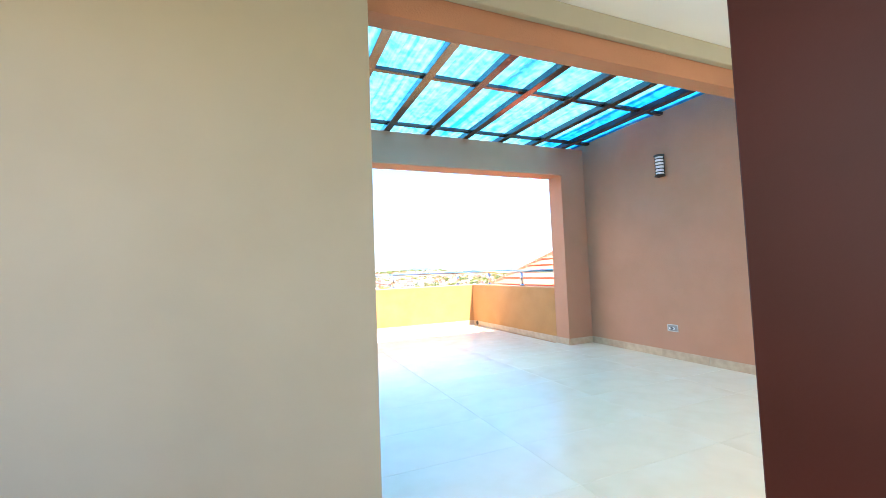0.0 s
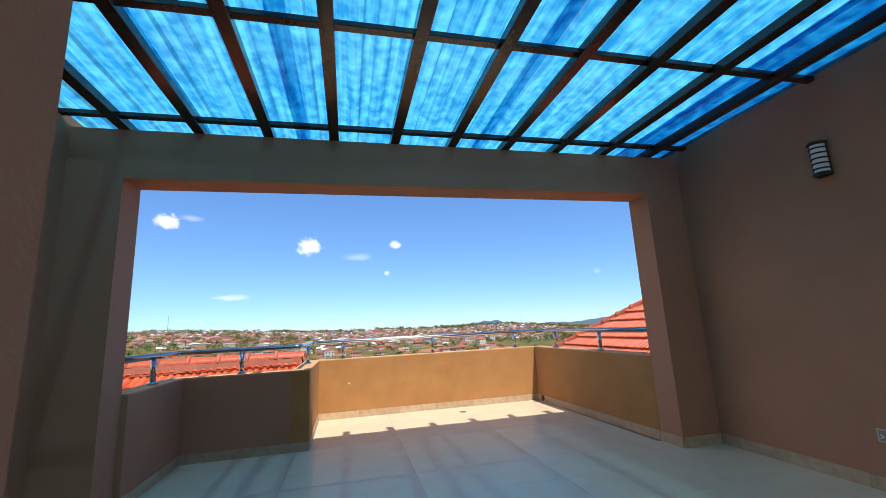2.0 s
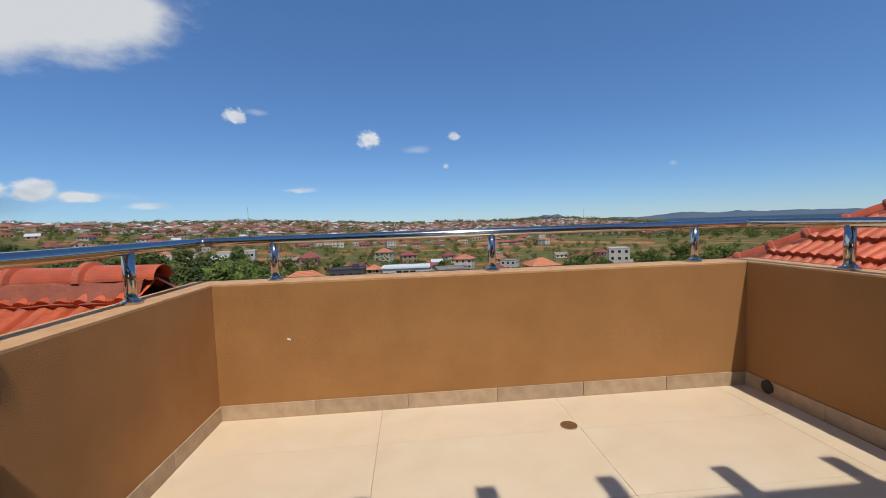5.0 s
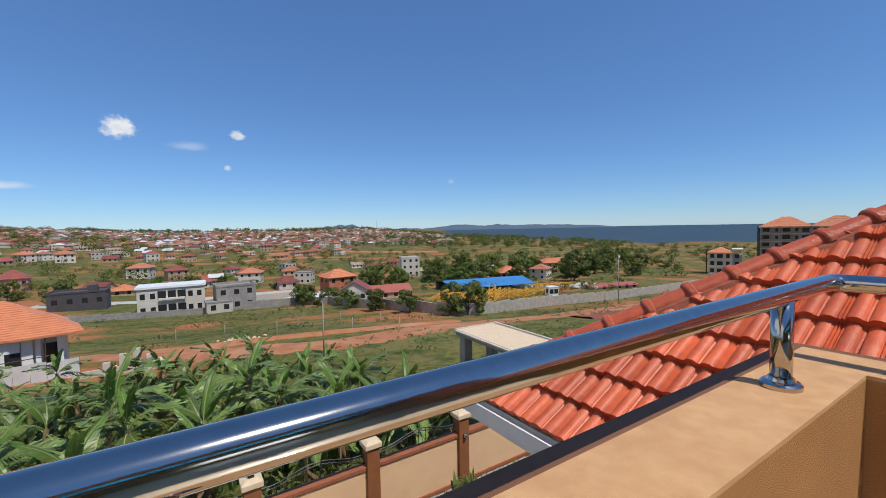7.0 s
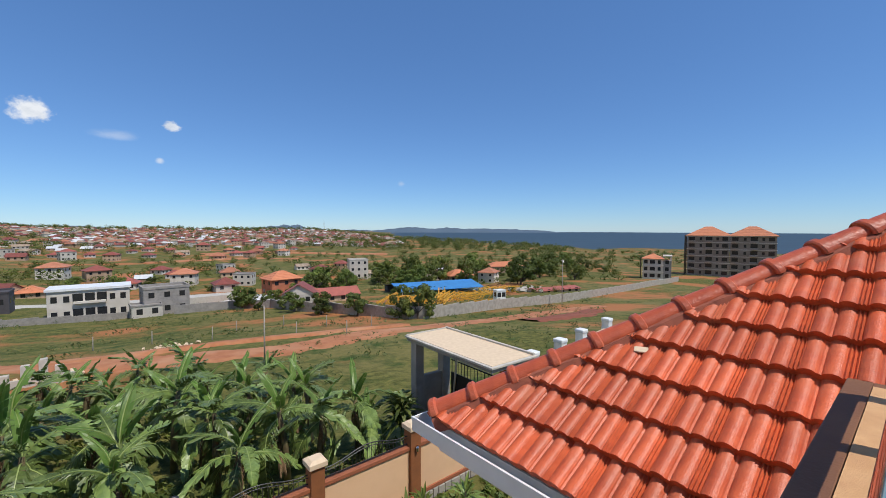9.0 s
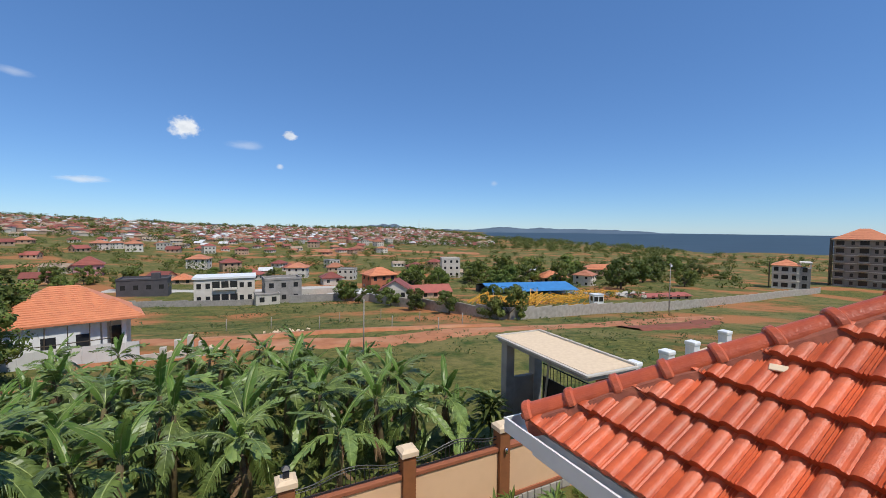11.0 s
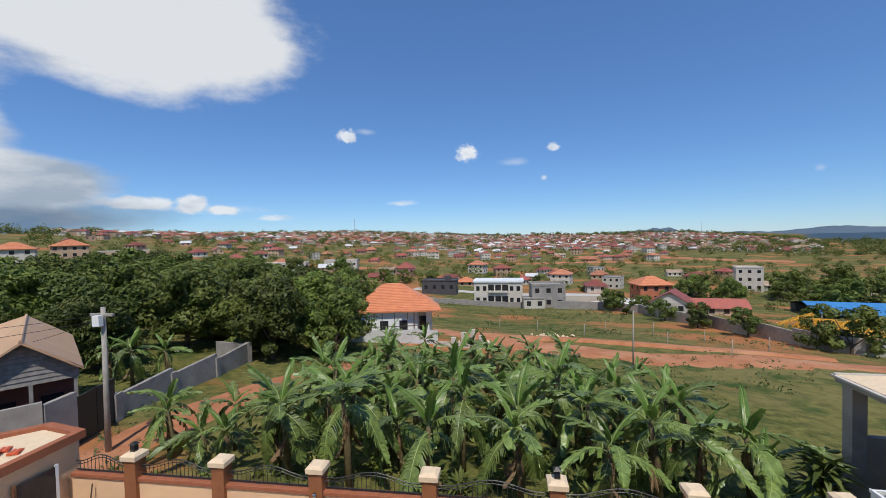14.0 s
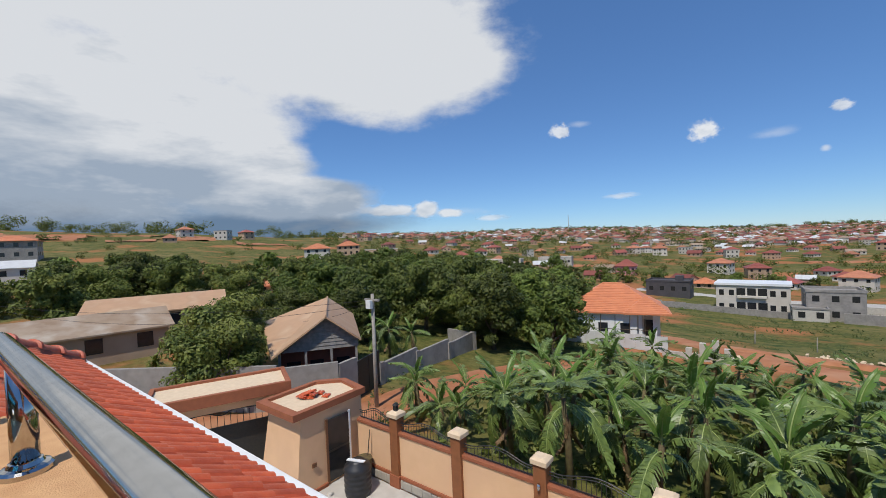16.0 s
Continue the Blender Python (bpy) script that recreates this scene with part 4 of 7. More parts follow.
def water_tank():
    t = thing("water_tank", "black ribbed plastic water tank with a pale lid board", "water tank", (-8.85, 7.75, -5.985))
    prof = [(0.36, 0.0), (0.38, 0.05)]
    for k in range(5):
        z = 0.12 + k * 0.15
        prof += [(0.385, z), (0.40, z + 0.03), (0.40, z + 0.07), (0.385, z + 0.10)]
    prof += [(0.37, 0.88), (0.22, 0.97), (0.22, 1.0)]
    b = bmesh.new()
    rings = [[b.verts.new((r * math.cos(2 * math.pi * k / 28), r * math.sin(2 * math.pi * k / 28), z)) for k in range(28)] for r, z in prof]
    for q, w in zip(rings, rings[1:]):
        for k in range(28):
            b.faces.new((q[k], q[(k + 1) % 28], w[(k + 1) % 28], w[k]))
    b.faces.new(rings[-1])
    b.faces.new(rings[0][::-1])
    part("body", b, M_BLACKPLASTIC, t, smooth=True)
    part("board", boxed(-0.3, -0.1, 1.0, 0.28, 0.02, 1.025, m=pose(0, 0, 0, 0, 0, 20)), M_WHITE, t, "white board")
    s = thing("bucket", "old brown bucket behind the water tank", "bucket", (-9.25, 8.35, -5.985))
    b = bmesh.new()
    bmesh.ops.create_cone(b, cap_ends=True, segments=18, radius1=0.2, radius2=0.26, depth=0.7, matrix=pose(0, 0, 0.35))
    part("body", b, M_STEM, s)
    b = bmesh.new()
    tube(b, [(0, 0.1, 0.3), (0.05, 0.25, 1.5)], 0.015, 6)
    part("stick", b, M_BARK, s)
    p = bmesh.new()
    box(p, -0.7, -0.08, 0, 0.7, 0.08, 0.05, 0.004, m=pose(-9.6, 6.9, -5.985, 0, 0, 30))
    solid("timber_plank", p, M_PALECON, "grey timber plank lying on the paving", "plank")


water_tank()


# concrete gate house at the far side of the plot
def gate_shelter():
    g = thing("gate_shelter", "grey rendered gate shelter with a pale flat roof", "gate shelter", (0, 0, 0))
    rot = pose(11.68, 11.45, 0, 0, 0, -2.0)
    zt = -3.0
    def b(*a, **k):
        bm = boxed(*a, **k)
        bm.transform(rot)
        return bm
    part("roof_slab", b(-1.05, -2.5, zt - 0.24, 1.05, 2.5, zt - 0.1, bevel=0.015), M_CONCRETE, g)
    part("drip_edge", b(-1.12, -2.57, zt - 0.1, 1.12, 2.57, zt - 0.03, bevel=0.01), M_PALECON, g)
    part("roof_deck", b(-1.0, -2.45, zt - 0.03, 1.0, 2.45, zt - 0.015), M_CAP, g, "cream screed deck")
    part("upstand", b(0.98, -2.5, zt - 0.03, 1.08, 2.5, zt + 0.05), M_PALECON, g)
    part("upstand", b(-1.08, 2.42, zt - 0.03, 0.98, 2.5, zt + 0.03), M_PALECON, g)
    for x, y in ((-0.8, 2.1), (0.6, 2.1)):
        part("column", b(x - 0.19, y - 0.19, -6.7, x + 0.19, y + 0.19, zt - 0.24, bevel=0.01), M_CONCRETE, g)
    part("low_wall", b(-0.61, 2.0, -6.7, 0.41, 2.2, -4.7), M_CONCRETE, g)
    part("pier", b(-0.1, -2.35, -6.7, 0.55, -1.9, zt - 0.24, bevel=0.01), M_PILLAR, g)
    part("wall", b(0.55, -2.3, -6.7, 1.0, -2.0, zt - 0.24), M_PALECON, g)
    brace = bmesh.new()
    tube(brace, [(0.75, 1.7, -6.3), (0.45, 1.0, -3.5)], 0.05, 6)
    brace.transform(rot)
    part("prop", brace, M_PALECON, g)
    gate = thing("iron_gate", "black iron gate with spiked bars under the shelter", "gate", rot @ pose(0.7, 0, -6.4))
    part("sheet", boxed(-0.02, -1.8, 0.1, 0.02, 1.7, 1.7), M_BLACK, gate)
    part("top_rail", boxed(-0.02, -1.8, 2.2, 0.02, 1.7, 2.25), M_BLACK, gate)
    for k in range(18):
        part("bar", boxed(-0.01, -1.75 + k * 0.2, 1.7, 0.01, -1.73 + k * 0.2, 2.25), M_BLACK, gate)


gate_shelter()


def white_wall():
    w = thing("boundary_wall", "white painted boundary wall beyond the gate shelter", "boundary wall", (0, 0, 0))
    run = [(12.9, 10.4), (15.2, 11.0), (17.9, 11.4), (20.4, 11.8), (24.0, 12.3)]
    for (x0, y0), (x1, y1) in zip(run, run[1:]):
        L = math.hypot(x1 - x0, y1 - y0)
        m = pose(x0, y0, 0, 0, 0, math.degrees(math.atan2(y1 - y0, x1 - x0)))
        part("wall_panel", boxed(0, -0.09, -7.0, L, 0.09, -4.45, m=m), M_CAP, w)
    for x, y in run[1:]:
        p = thing("wall_pillar", "white painted pillar with a domed cap", "pillar", (x, y, 0), "white wall pillars")
        part("shaft", boxed(-0.22, -0.22, -7.0, 0.22, 0.22, -4.05, 0.01), M_WHITE, p)
        part("cap", boxed(-0.26, -0.26, -4.05, 0.26, 0.26, -3.85, 0.05), M_WHITE, p)


white_wall()

# banana grove
def leaf_mesh(rnd, length, width, torn, droop):
    """A banana leaf: arching midrib, two blades split into ragged strips; lies along +x, rising then drooping."""
    bm = bmesh.new()
    n = 16
    def spine(s):
        return Vector((length * (s - 0.16 * droop * s * s), 0, length * (0.30 * s - (0.42 + 0.42 * droop) * s * s)))
    def wid(s):
        return width * 0.5 * min(1.0, (s + 0.02) * 4.5) * min(1.0, ((1.02 - s) * 3.2) ** 0.6)
    for side in (-1, 1):
        s = 0.12
        while s < 0.99:
            ds = rnd.uniform(0.025, 0.06) if rnd.random() < torn else rnd.uniform(0.08, 0.16)
            e = min(s + ds, 1.0)
            gap = rnd.uniform(0.005, 0.028) * torn
            fold = rnd.uniform(0.1, 1.3) + 0.25 * droop
            fwd = rnd.uniform(-0.01, 0.03)
            for q in range(2):
                a, b = s + (e - s) * q / 2, s + (e - s) * (q + 1) / 2
                pa, pb = spine(a), spine(b)
                wa, wb = wid(a), wid(b)
                mid_a = pa + Vector((0.03 * length, side * wa * 0.55, 0.02 - fold * wa * 0.15))
                mid_b = pb + Vector((0.03 * length - gap * length * (q == 1), side * wb * 0.55, 0.02 - fold * wb * 0.15))
                out_a = pa + Vector((0.07 * length + fwd + gap * length * (q == 0), side * wa, -fold * wa * 0.75))
                out_b = pb + Vector((0.07 * length + fwd - gap * 1.5 * length * (q == 1), side * wb, -fold * wb * 0.75))
                v = [bm.verts.new(p) for p in (pa, pb, mid_b, mid_a, out_b, out_a)]
                bm.faces.new((v[0], v[1], v[2], v[3]))
                bm.faces.new((v[3], v[2], v[4], v[5]))
            s = e
    nb = len(bm.faces)
    tube(bm, [spine(k / 10) + Vector((0, 0, 0.012)) for k in range(11)], [0.026 * (1 - 0.085 * k) for k in range(11)], 4, caps=False)
    for i, f in enumerate(bm.faces):
        f.material_index = 0 if i < nb else 1
    return bm


def leaf_library():
    rnd = random.Random(21)
    lib = {"green": [], "pale": [], "dry": []}
    for k in range(12):
        bm = leaf_mesh(rnd, rnd.uniform(1.7, 2.4), rnd.uniform(0.46, 0.70), rnd.uniform(0.6, 1.05), rnd.uniform(0.6, 2.2))
        lib["green"].append(mesh_of(bm, (M_BANANA, M_RIB), "leaf"))
    for k in range(3):
        bm = leaf_mesh(rnd, rnd.uniform(1.3, 1.9), rnd.uniform(0.17, 0.30), 0.3, rnd.uniform(0.0, 0.4))
        lib["pale"].append(mesh_of(bm, (M_BANANA2, M_RIB), "leaf"))
    for k in range(2):
        bm = leaf_mesh(rnd, 1.5, 0.22, 1.0, 1.6)
        lib["dry"].append(mesh_of(bm, (M_DRYLEAF, M_DRYLEAF), "leaf"))
    return lib


LEAVES = leaf_library()


def banana_plant(seed, h):
    rnd = random.Random(seed)
    p = thing("banana_plant", "green banana plant with torn arching leaves on red soil", "banana plant", (0, 0, 0), "banana grove")
    lean = Vector((rnd.uniform(-0.25, 0.25), rnd.uniform(-0.25, 0.25), 0))
    b = bmesh.new()
    tube(b, [(0, 0, -0.3), tuple(lean * 0.3 + Vector((0, 0, h * 0.5))), tuple(lean + Vector((0, 0, h)))], [0.13, 0.11, 0.07], 9)
    part("stem", b, M_STEM, p, "brown-green sheathed stem", smooth=True)
    n = rnd.randint(8, 10)
    a0 = rnd.uniform(0, 360)
    for k in range(n):
        young = k < 2
        me = rnd.choice(LEAVES["pale"] if young or rnd.random() < 0.12 else LEAVES["green"])
        ob = part("leaf", me, None, p)
        pitch = (-72 if k == 0 else -55) if young else -68 + 98 * (k - 2) / max(n - 3, 1) + rnd.uniform(-8, 8)
        ob.matrix_basis = Matrix.Translation(lean + Vector((0, 0, h - 0.04 * k))) @ pose(0, 0, 0, 0, 0, a0 + k * 137.5 + rnd.uniform(-15, 15)) @ pose(0, 0, 0, rnd.uniform(-25, 25), pitch, 0)
    for k in range(2):
        ob = part("dead_leaf", rnd.choice(LEAVES["dry"]), None, p, "brown withered leaf")
        ob.matrix_basis = Matrix.Translation(lean * 0.8 + Vector((0, 0, h * 0.86))) @ pose(0, 0, 0, 0, 0, rnd.uniform(0, 360)) @ pose(0, 0, 0, 0, 62, 0)
    return p


def grove():
    rnd = random.Random(8)
    protos = [banana_plant(s, h) for s, h in ((1, 2.4), (2, 2.8), (3, 2.1), (4, 2.6), (5, 1.5), (6, 2.9))]
    spots = [(-1.6, 12.0), (1.3, 12.2), (3.9, 12.7), (6.6, 13.4), (8.8, 14.2), (-4.2, 12.6), (-6.6, 13.1), (-11.6, 13.7), (-12.3, 14.2), (-10.3, 13.6), (-9.0, 12.9)]
    for row in range(9):
        y = 14.2 + row * 1.9
        x0, x1 = -9.6 + row * 0.25, 9.2 - row * 0.55
        x = x0
        while x < x1:
            spots.append((x + rnd.uniform(-0.6, 0.6), y + rnd.uniform(-0.7, 0.7)))
            x += rnd.uniform(1.9, 3.0)
    for i, (x, y) in enumerate(spots):
        z = ground(x, y)
        m = pose(x, y, z - 0.02, 0, 0, rnd.uniform(0, 360))
        s = rnd.uniform(0.85, 1.15) * (0.84 if y > 20 else 0.95) * (0.72 if x < -8.4 and y < 16 else 1.0)
        if i < len(protos):
            protos[i].matrix_world = m @ Matrix.Scale(s, 4)
        else:
            q = protos[rnd.randrange(len(protos))]
            c = copy_thing(q, m)
            c.scale = (s, s, s)


grove()


# trees
def leaf_cloud(bm, centre, radius, count, rnd, size, squash=0.75):
    """Small leaf blades spread through the outer part of a clump."""
    for _ in range(count):
        d = Vector((rnd.gauss(0, 1), rnd.gauss(0, 1), rnd.gauss(0, 1))).normalized()
        r = radius * (0.55 + 0.5 * rnd.random() ** 0.6)
        p = Vector(centre) + Vector((d.x * r, d.y * r, d.z * r * squash))
        s = size * rnd.uniform(0.6, 1.3)
        n = (d + Vector((rnd.uniform(-0.8, 0.8), rnd.uniform(-0.8, 0.8), rnd.uniform(-0.2, 1.0)))).normalized()
        a = n.orthogonal().normalized()
        a = Matrix.Rotation(rnd.uniform(0, 6.28), 3, n) @ a
        b = n.cross(a)
        v = [bm.verts.new(p + a * s), bm.verts.new(p + b * s * 0.42), bm.verts.new(p - a * s), bm.verts.new(p - b * s * 0.42)]
        bm.faces.new(v)


def tree(name, label, seed, height, spread, clumps, per, leaf, material, trunk=0.22, squash=0.75):
    rnd = random.Random(seed)
    t = thing(name, label, "tree", (0, 0, 0), "trees round the plots")
    b = bmesh.new()
    th = height * 0.22
    tube(b, [(0, 0, -0.4), (0.05, 0.02, th * 0.5), (0.1, -0.05, th)], [trunk, trunk * 0.8, trunk * 0.6], 8)
    cents = []
    for k in range(clumps):
        a = rnd.uniform(0, 6.28)
        r = spread * math.sqrt(rnd.random()) * 0.72
        zz = th * 0.85 + (height - th * 0.85) * rnd.uniform(0.0, 0.88) * (1 - 0.35 * (r / spread) ** 2)
        cents.append((Vector((r * math.cos(a), r * math.sin(a), zz)), spread * rnd.uniform(0.17, 0.33)))
    for c, r in cents[: min(9, clumps)]:
        tube(b, [(0.1, -0.05, th * 0.85), tuple(c * 0.5 + Vector((0, 0, th * 0.35))), tuple(c)], [trunk * 0.45, trunk * 0.28, trunk * 0.08], 5)
    part("trunk", b, M_BARK, t, "brown bark trunk and limbs")
    cr = bmesh.new()
    for c, r in cents:
        leaf_cloud(cr, c, r, per, rnd, leaf, squash)
    part("crown", cr, material, t, "dense green leaves")
    return t


def place_trees():
    rnd = random.Random(31)
    near = [tree("tree", "broad dark green mango tree with dense leaves", 1, 6.2, 3.6, 46, 330, 0.15, M_LEAF, 0.24),
            tree("tree", "tall round green tree with dense leaves", 2, 7.5, 3.4, 44, 230, 0.20, M_LEAF, 0.26),
            tree("tree", "bright green spreading tree with yellow-green leaves", 3, 6.8, 4.0, 46, 230, 0.20, M_LEAF2, 0.24)]
    far = [tree("tree", "dark green leafy tree beside the houses", 11, 6.5, 3.4, 22, 100, 0.32, M_LEAF, 0.22),
           tree("tree", "green leafy tree with an uneven crown", 12, 8.0, 3.6, 22, 100, 0.34, M_LEAF2, 0.25),
           tree("tree", "small rounded dark green tree", 13, 4.2, 2.6, 12, 120, 0.22, M_LEAF, 0.16)]
    spots = [(0, -20.9, 8.9, 0.78), (0, -26.5, 11.5, 0.9), (1, -17.8, 30.5, 1.0), (2, -13.6, 33.5, 0.95), (0, -21.0, 33, 1.15), (1, -26, 31, 1.05), (2, -31, 27, 1.0), (0, -27, 24, 0.9),
             (1, -35, 34, 1.1), (0, -24, 42, 1.2), (2, -19.5, 40, 1.1), (1, -30, 45, 1.2), (0, -40, 42, 1.2), (2, -45, 34, 1.1), (1, -37, 55, 1.3), (0, -26, 56, 1.2),
             (2, -48, 52, 1.3), (1, -57, 44, 1.2), (0, -20.5, 52, 1.1), (2, -33, 68, 1.3), (0, -45, 70, 1.3), (1, -60, 62, 1.3), (0, -33.5, 20.5, 0.8), (0, -50, 24, 1.0), (1, -58, 20, 1.0), (2, -42, 26, 0.9),
             (0, -70, 12, 1.2), (0, -60, 13, 1.15), (1, -55, 8, 1.0), (0, -63, 17.5, 1.2), (1, -66, 22, 1.1), (0, -78, 26, 1.2), (0, -62, 3, 1.1), (1, -55, -3, 1.0), (0, -15.5, 37, 0.9), (2, -17, 45, 1.0), (1, -23, 48, 1.2), (0, -28, 37, 1.1), (2, -36, 47, 1.2), (1, -43, 60, 1.3), (0, -52, 63, 1.3), (2, -24, 63, 1.2), (1, -54, 35, 1.1), (0, -66, 50, 1.3), (2, -70, 60, 1.3), (0, -22.5, 37.5, 1.0), (1, -33, 39, 1.1)]
    first = set()
    for k, x, y, s in spots:
        m = pose(x, y, ground(x, y) - 0.1, 0, 0, rnd.uniform(0, 360))
        if k in first:
            c = copy_thing(near[k], m)
            c.scale = (s, s, s)
        else:
            near[k].matrix_world = m @ Matrix.Scale(s, 4)
            first.add(k)
    far_spots = []
    def ring(n, a0, a1, d0, d1, s0, s1):
        for _ in range(n):
            a, d = radians(rnd.uniform(a0, a1)), d0 + (d1 - d0) * rnd.random()
            far_spots.append((1 + d * math.sin(a), d * math.cos(a), rnd.uniform(s0, s1)))
    ring(38, -48, -22, 75, 150, 0.9, 1.5)
    ring(40, -90, -48, 62, 118, 0.7, 1.3)
    ring(10, -22, -8, 130, 170, 0.7, 1.1)
    ring(16, 18, 28, 120, 165, 0.7, 1.2)
    ring(26, 30, 52, 135, 190, 1.0, 1.7)
    ring(12, -5, 20, 140, 180, 0.6, 1.0)
    ring(9, 12, 24, 88, 112, 0.5, 0.8)
    ring(14, 50, 63, 150, 260, 1.0, 1.6)
    far_spots += [(31, 70, 0.75), (34, 62, 0.7), (36.5, 53, 0.9), (38.5, 51, 0.9), (29, 78, 0.7), (78, 92, 0.6), (66, 95, 0.55), (52, 78, 0.55)]
    placed = set()
    for i, (x, y, s) in enumerate(far_spots):
        k = i % 3
        m = pose(x, y, ground(x, y) - 0.15, 0, 0, rnd.uniform(0, 360))
        if k in placed:
            c = copy_thing(far[k], m)
            c.scale = (s, s, s * rnd.uniform(0.85, 1.1))
        else:
            far[k].matrix_world = m @ Matrix.Scale(s, 4)
            placed.add(k)


place_trees()


def far_woods():
    """Woods and single trees too far off to count."""
    rnd = random.Random(77)
    bm = bmesh.new()
    def one(x, y, s, n=26):
        z = ground(x, y)
        if z < -30:
            return
        for _ in range(6):
            leaf_cloud(bm, (x + rnd.uniform(-1, 1) * s, y + rnd.uniform(-1, 1) * s, z + s * rnd.uniform(0.35, 1.5)), s * rnd.uniform(0.5, 0.85), n, rnd, s * 0.19 * (26 / n) ** 0.4, 0.75)
    for _ in range(520):
        a, d = radians(rnd.uniform(-95, 60)), 115 + 200 * rnd.random()
        if (d < 150 and -22 < math.degrees(a) < 30) or (a < radians(-54) and d > 140 and rnd.random() < 0.8):
            continue
        one(1 + d * math.sin(a), d * math.cos(a), rnd.uniform(0.7, 1.7))
    for _ in range(620):
        a, d = radians(rnd.uniform(-95, 62)), 190 + 320 * rnd.random() ** 1.2
        if a < radians(-54) and rnd.random() < 0.8:
            continue
        one(1 + d * math.sin(a), d * math.cos(a), rnd.uniform(1.2, 2.8))
    for _ in range(1100):
        a, d = radians(rnd.uniform(-60, 45)), 420 + 1150 * rnd.random()
        one(1 + d * math.sin(a), d * math.cos(a), rnd.uniform(2.5, 5.0) * (1 if d < 1200 else 1.3))
    for _ in range(420):
        a, d = radians(rnd.uniform(-50, 34)), rnd.uniform(1380, 1620)
        one(1 + d * math.sin(a), d * math.cos(a), rnd.uniform(4, 8))
    for _ in range(150):
        a, d = radians(rnd.uniform(24, 56)), rnd.uniform(420, 660)
        one(1 + d * math.sin(a), d * math.cos(a), rnd.uniform(2.5, 4.5))
    for _ in range(260):
        a, d = radians(rnd.uniform(44, 85)), rnd.uniform(180, 700)
        if a > radians(63) and d < 270:
            continue
        one(1 + d * math.sin(a), d * math.cos(a), rnd.uniform(1.6, 3.2))
    for _ in range(24):
        a, d = radians(rnd.uniform(-95, -55)), rnd.uniform(330, 420)
        one(1 + d * math.sin(a), d * math.cos(a), rnd.uniform(3.0, 6.0), 110)
    solid("far_woods", bm, M_LEAF, "scattered dark green woods on the far slopes", "woods", "stuff")


far_woods()


def scrub():
    """Low bushes and grass tufts on the open plots."""
    rnd = random.Random(15)
    bm = bmesh.new()
    for _ in range(6500):
        a, d = radians(rnd.uniform(-60, 62)), 14 + 110 * rnd.random() ** 0.8
        x, y = 1 + d * math.sin(a), d * math.cos(a)
        if y < 10:
            continue
        if noise.noise((x * 0.08, y * 0.08, 3)) < -0.02:
            continue
        s = rnd.uniform(0.10, 0.34) * (1 + d / 90) * (1.6 if rnd.random() < 0.08 else 1.0)
        leaf_cloud(bm, (x, y, ground(x, y) + s * 0.3), s * 0.8, 14, rnd, s * 0.26, 0.7)
    solid("scrub", bm, M_GRASSBLADE, "low green scrub and grass tufts over the open plots", "scrub", "stuff")
    bm = bmesh.new()
    for _ in range(420):
        x, y = rnd.uniform(-13, 10), rnd.uniform(10, 27)
        s = rnd.uniform(0.15, 0.45)
        leaf_cloud(bm, (x, y, ground(x, y) + s * 0.6), s * 0.9, 14, rnd, s * 0.45, 0.8)
    solid("undergrowth", bm, M_LEAF, "dark leafy undergrowth below the banana plants", "undergrowth", "stuff")


scrub()


def shrub(x, y, z, s, label, material, n=60):
    rnd = random.Random(int(x * 10))
    t = thing("shrub", label, "shrub", (x, y, z), "garden shrubs")
    b = bmesh.new()
    tube(b, [(0, 0, -0.1), (0, 0, s)], [0.04, 0.015], 6)
    part("stem", b, M_BARK, t)
    b = bmesh.new()
    for _ in range(n):
        a, e = rnd.uniform(0, 6.28), rnd.uniform(-0.3, 1.2)
        d = Vector((math.cos(a) * math.cos(e), math.sin(a) * math.cos(e), math.sin(e)))
        p = Vector((0, 0, s * rnd.uniform(0.3, 1.0)))
        side = d.cross(Vector((0, 0, 1))).normalized() * 0.05 * s
        q = p + d * s * 0.35
        r = p + d * s * rnd.uniform(0.55, 0.75) - Vector((0, 0, 0.15 * s))
        v = [b.verts.new(k) for k in (p, q + side, r, q - side)]
        b.faces.new(v)
    part("foliage", b, material, t, "long strap leaves")


shrub(-0.4, 11.1, -6.35, 1.0, "dark green strap-leaved shrub by the wall", M_LEAF)
shrub(3.0, 11.0, -6.3, 0.9, "dark green strap-leaved shrub by the wall", M_LEAF)
shrub(9.9, 13.2, -6.9, 1.5, "tall dark green strap-leaved shrub by the gate shelter", M_LEAF, 140)
shrub(6.0, 7.2, -6.0, 1.1, "yellow-green palm-like shrub inside the wall", M_LEAF2, 40)
shrub(6.9, 7.8, -6.0, 0.8, "yellow-green palm-like shrub inside the wall", M_LEAF2, 40)
shrub(7.8, 7.3, -6.0, 0.9, "green leafy garden shrub inside the wall", M_BANANA, 60)
shrub(-14.9, 10.9, -6.4, 1.3, "yellow-green leafy shrub against a grey wall", M_LEAF2, 120)

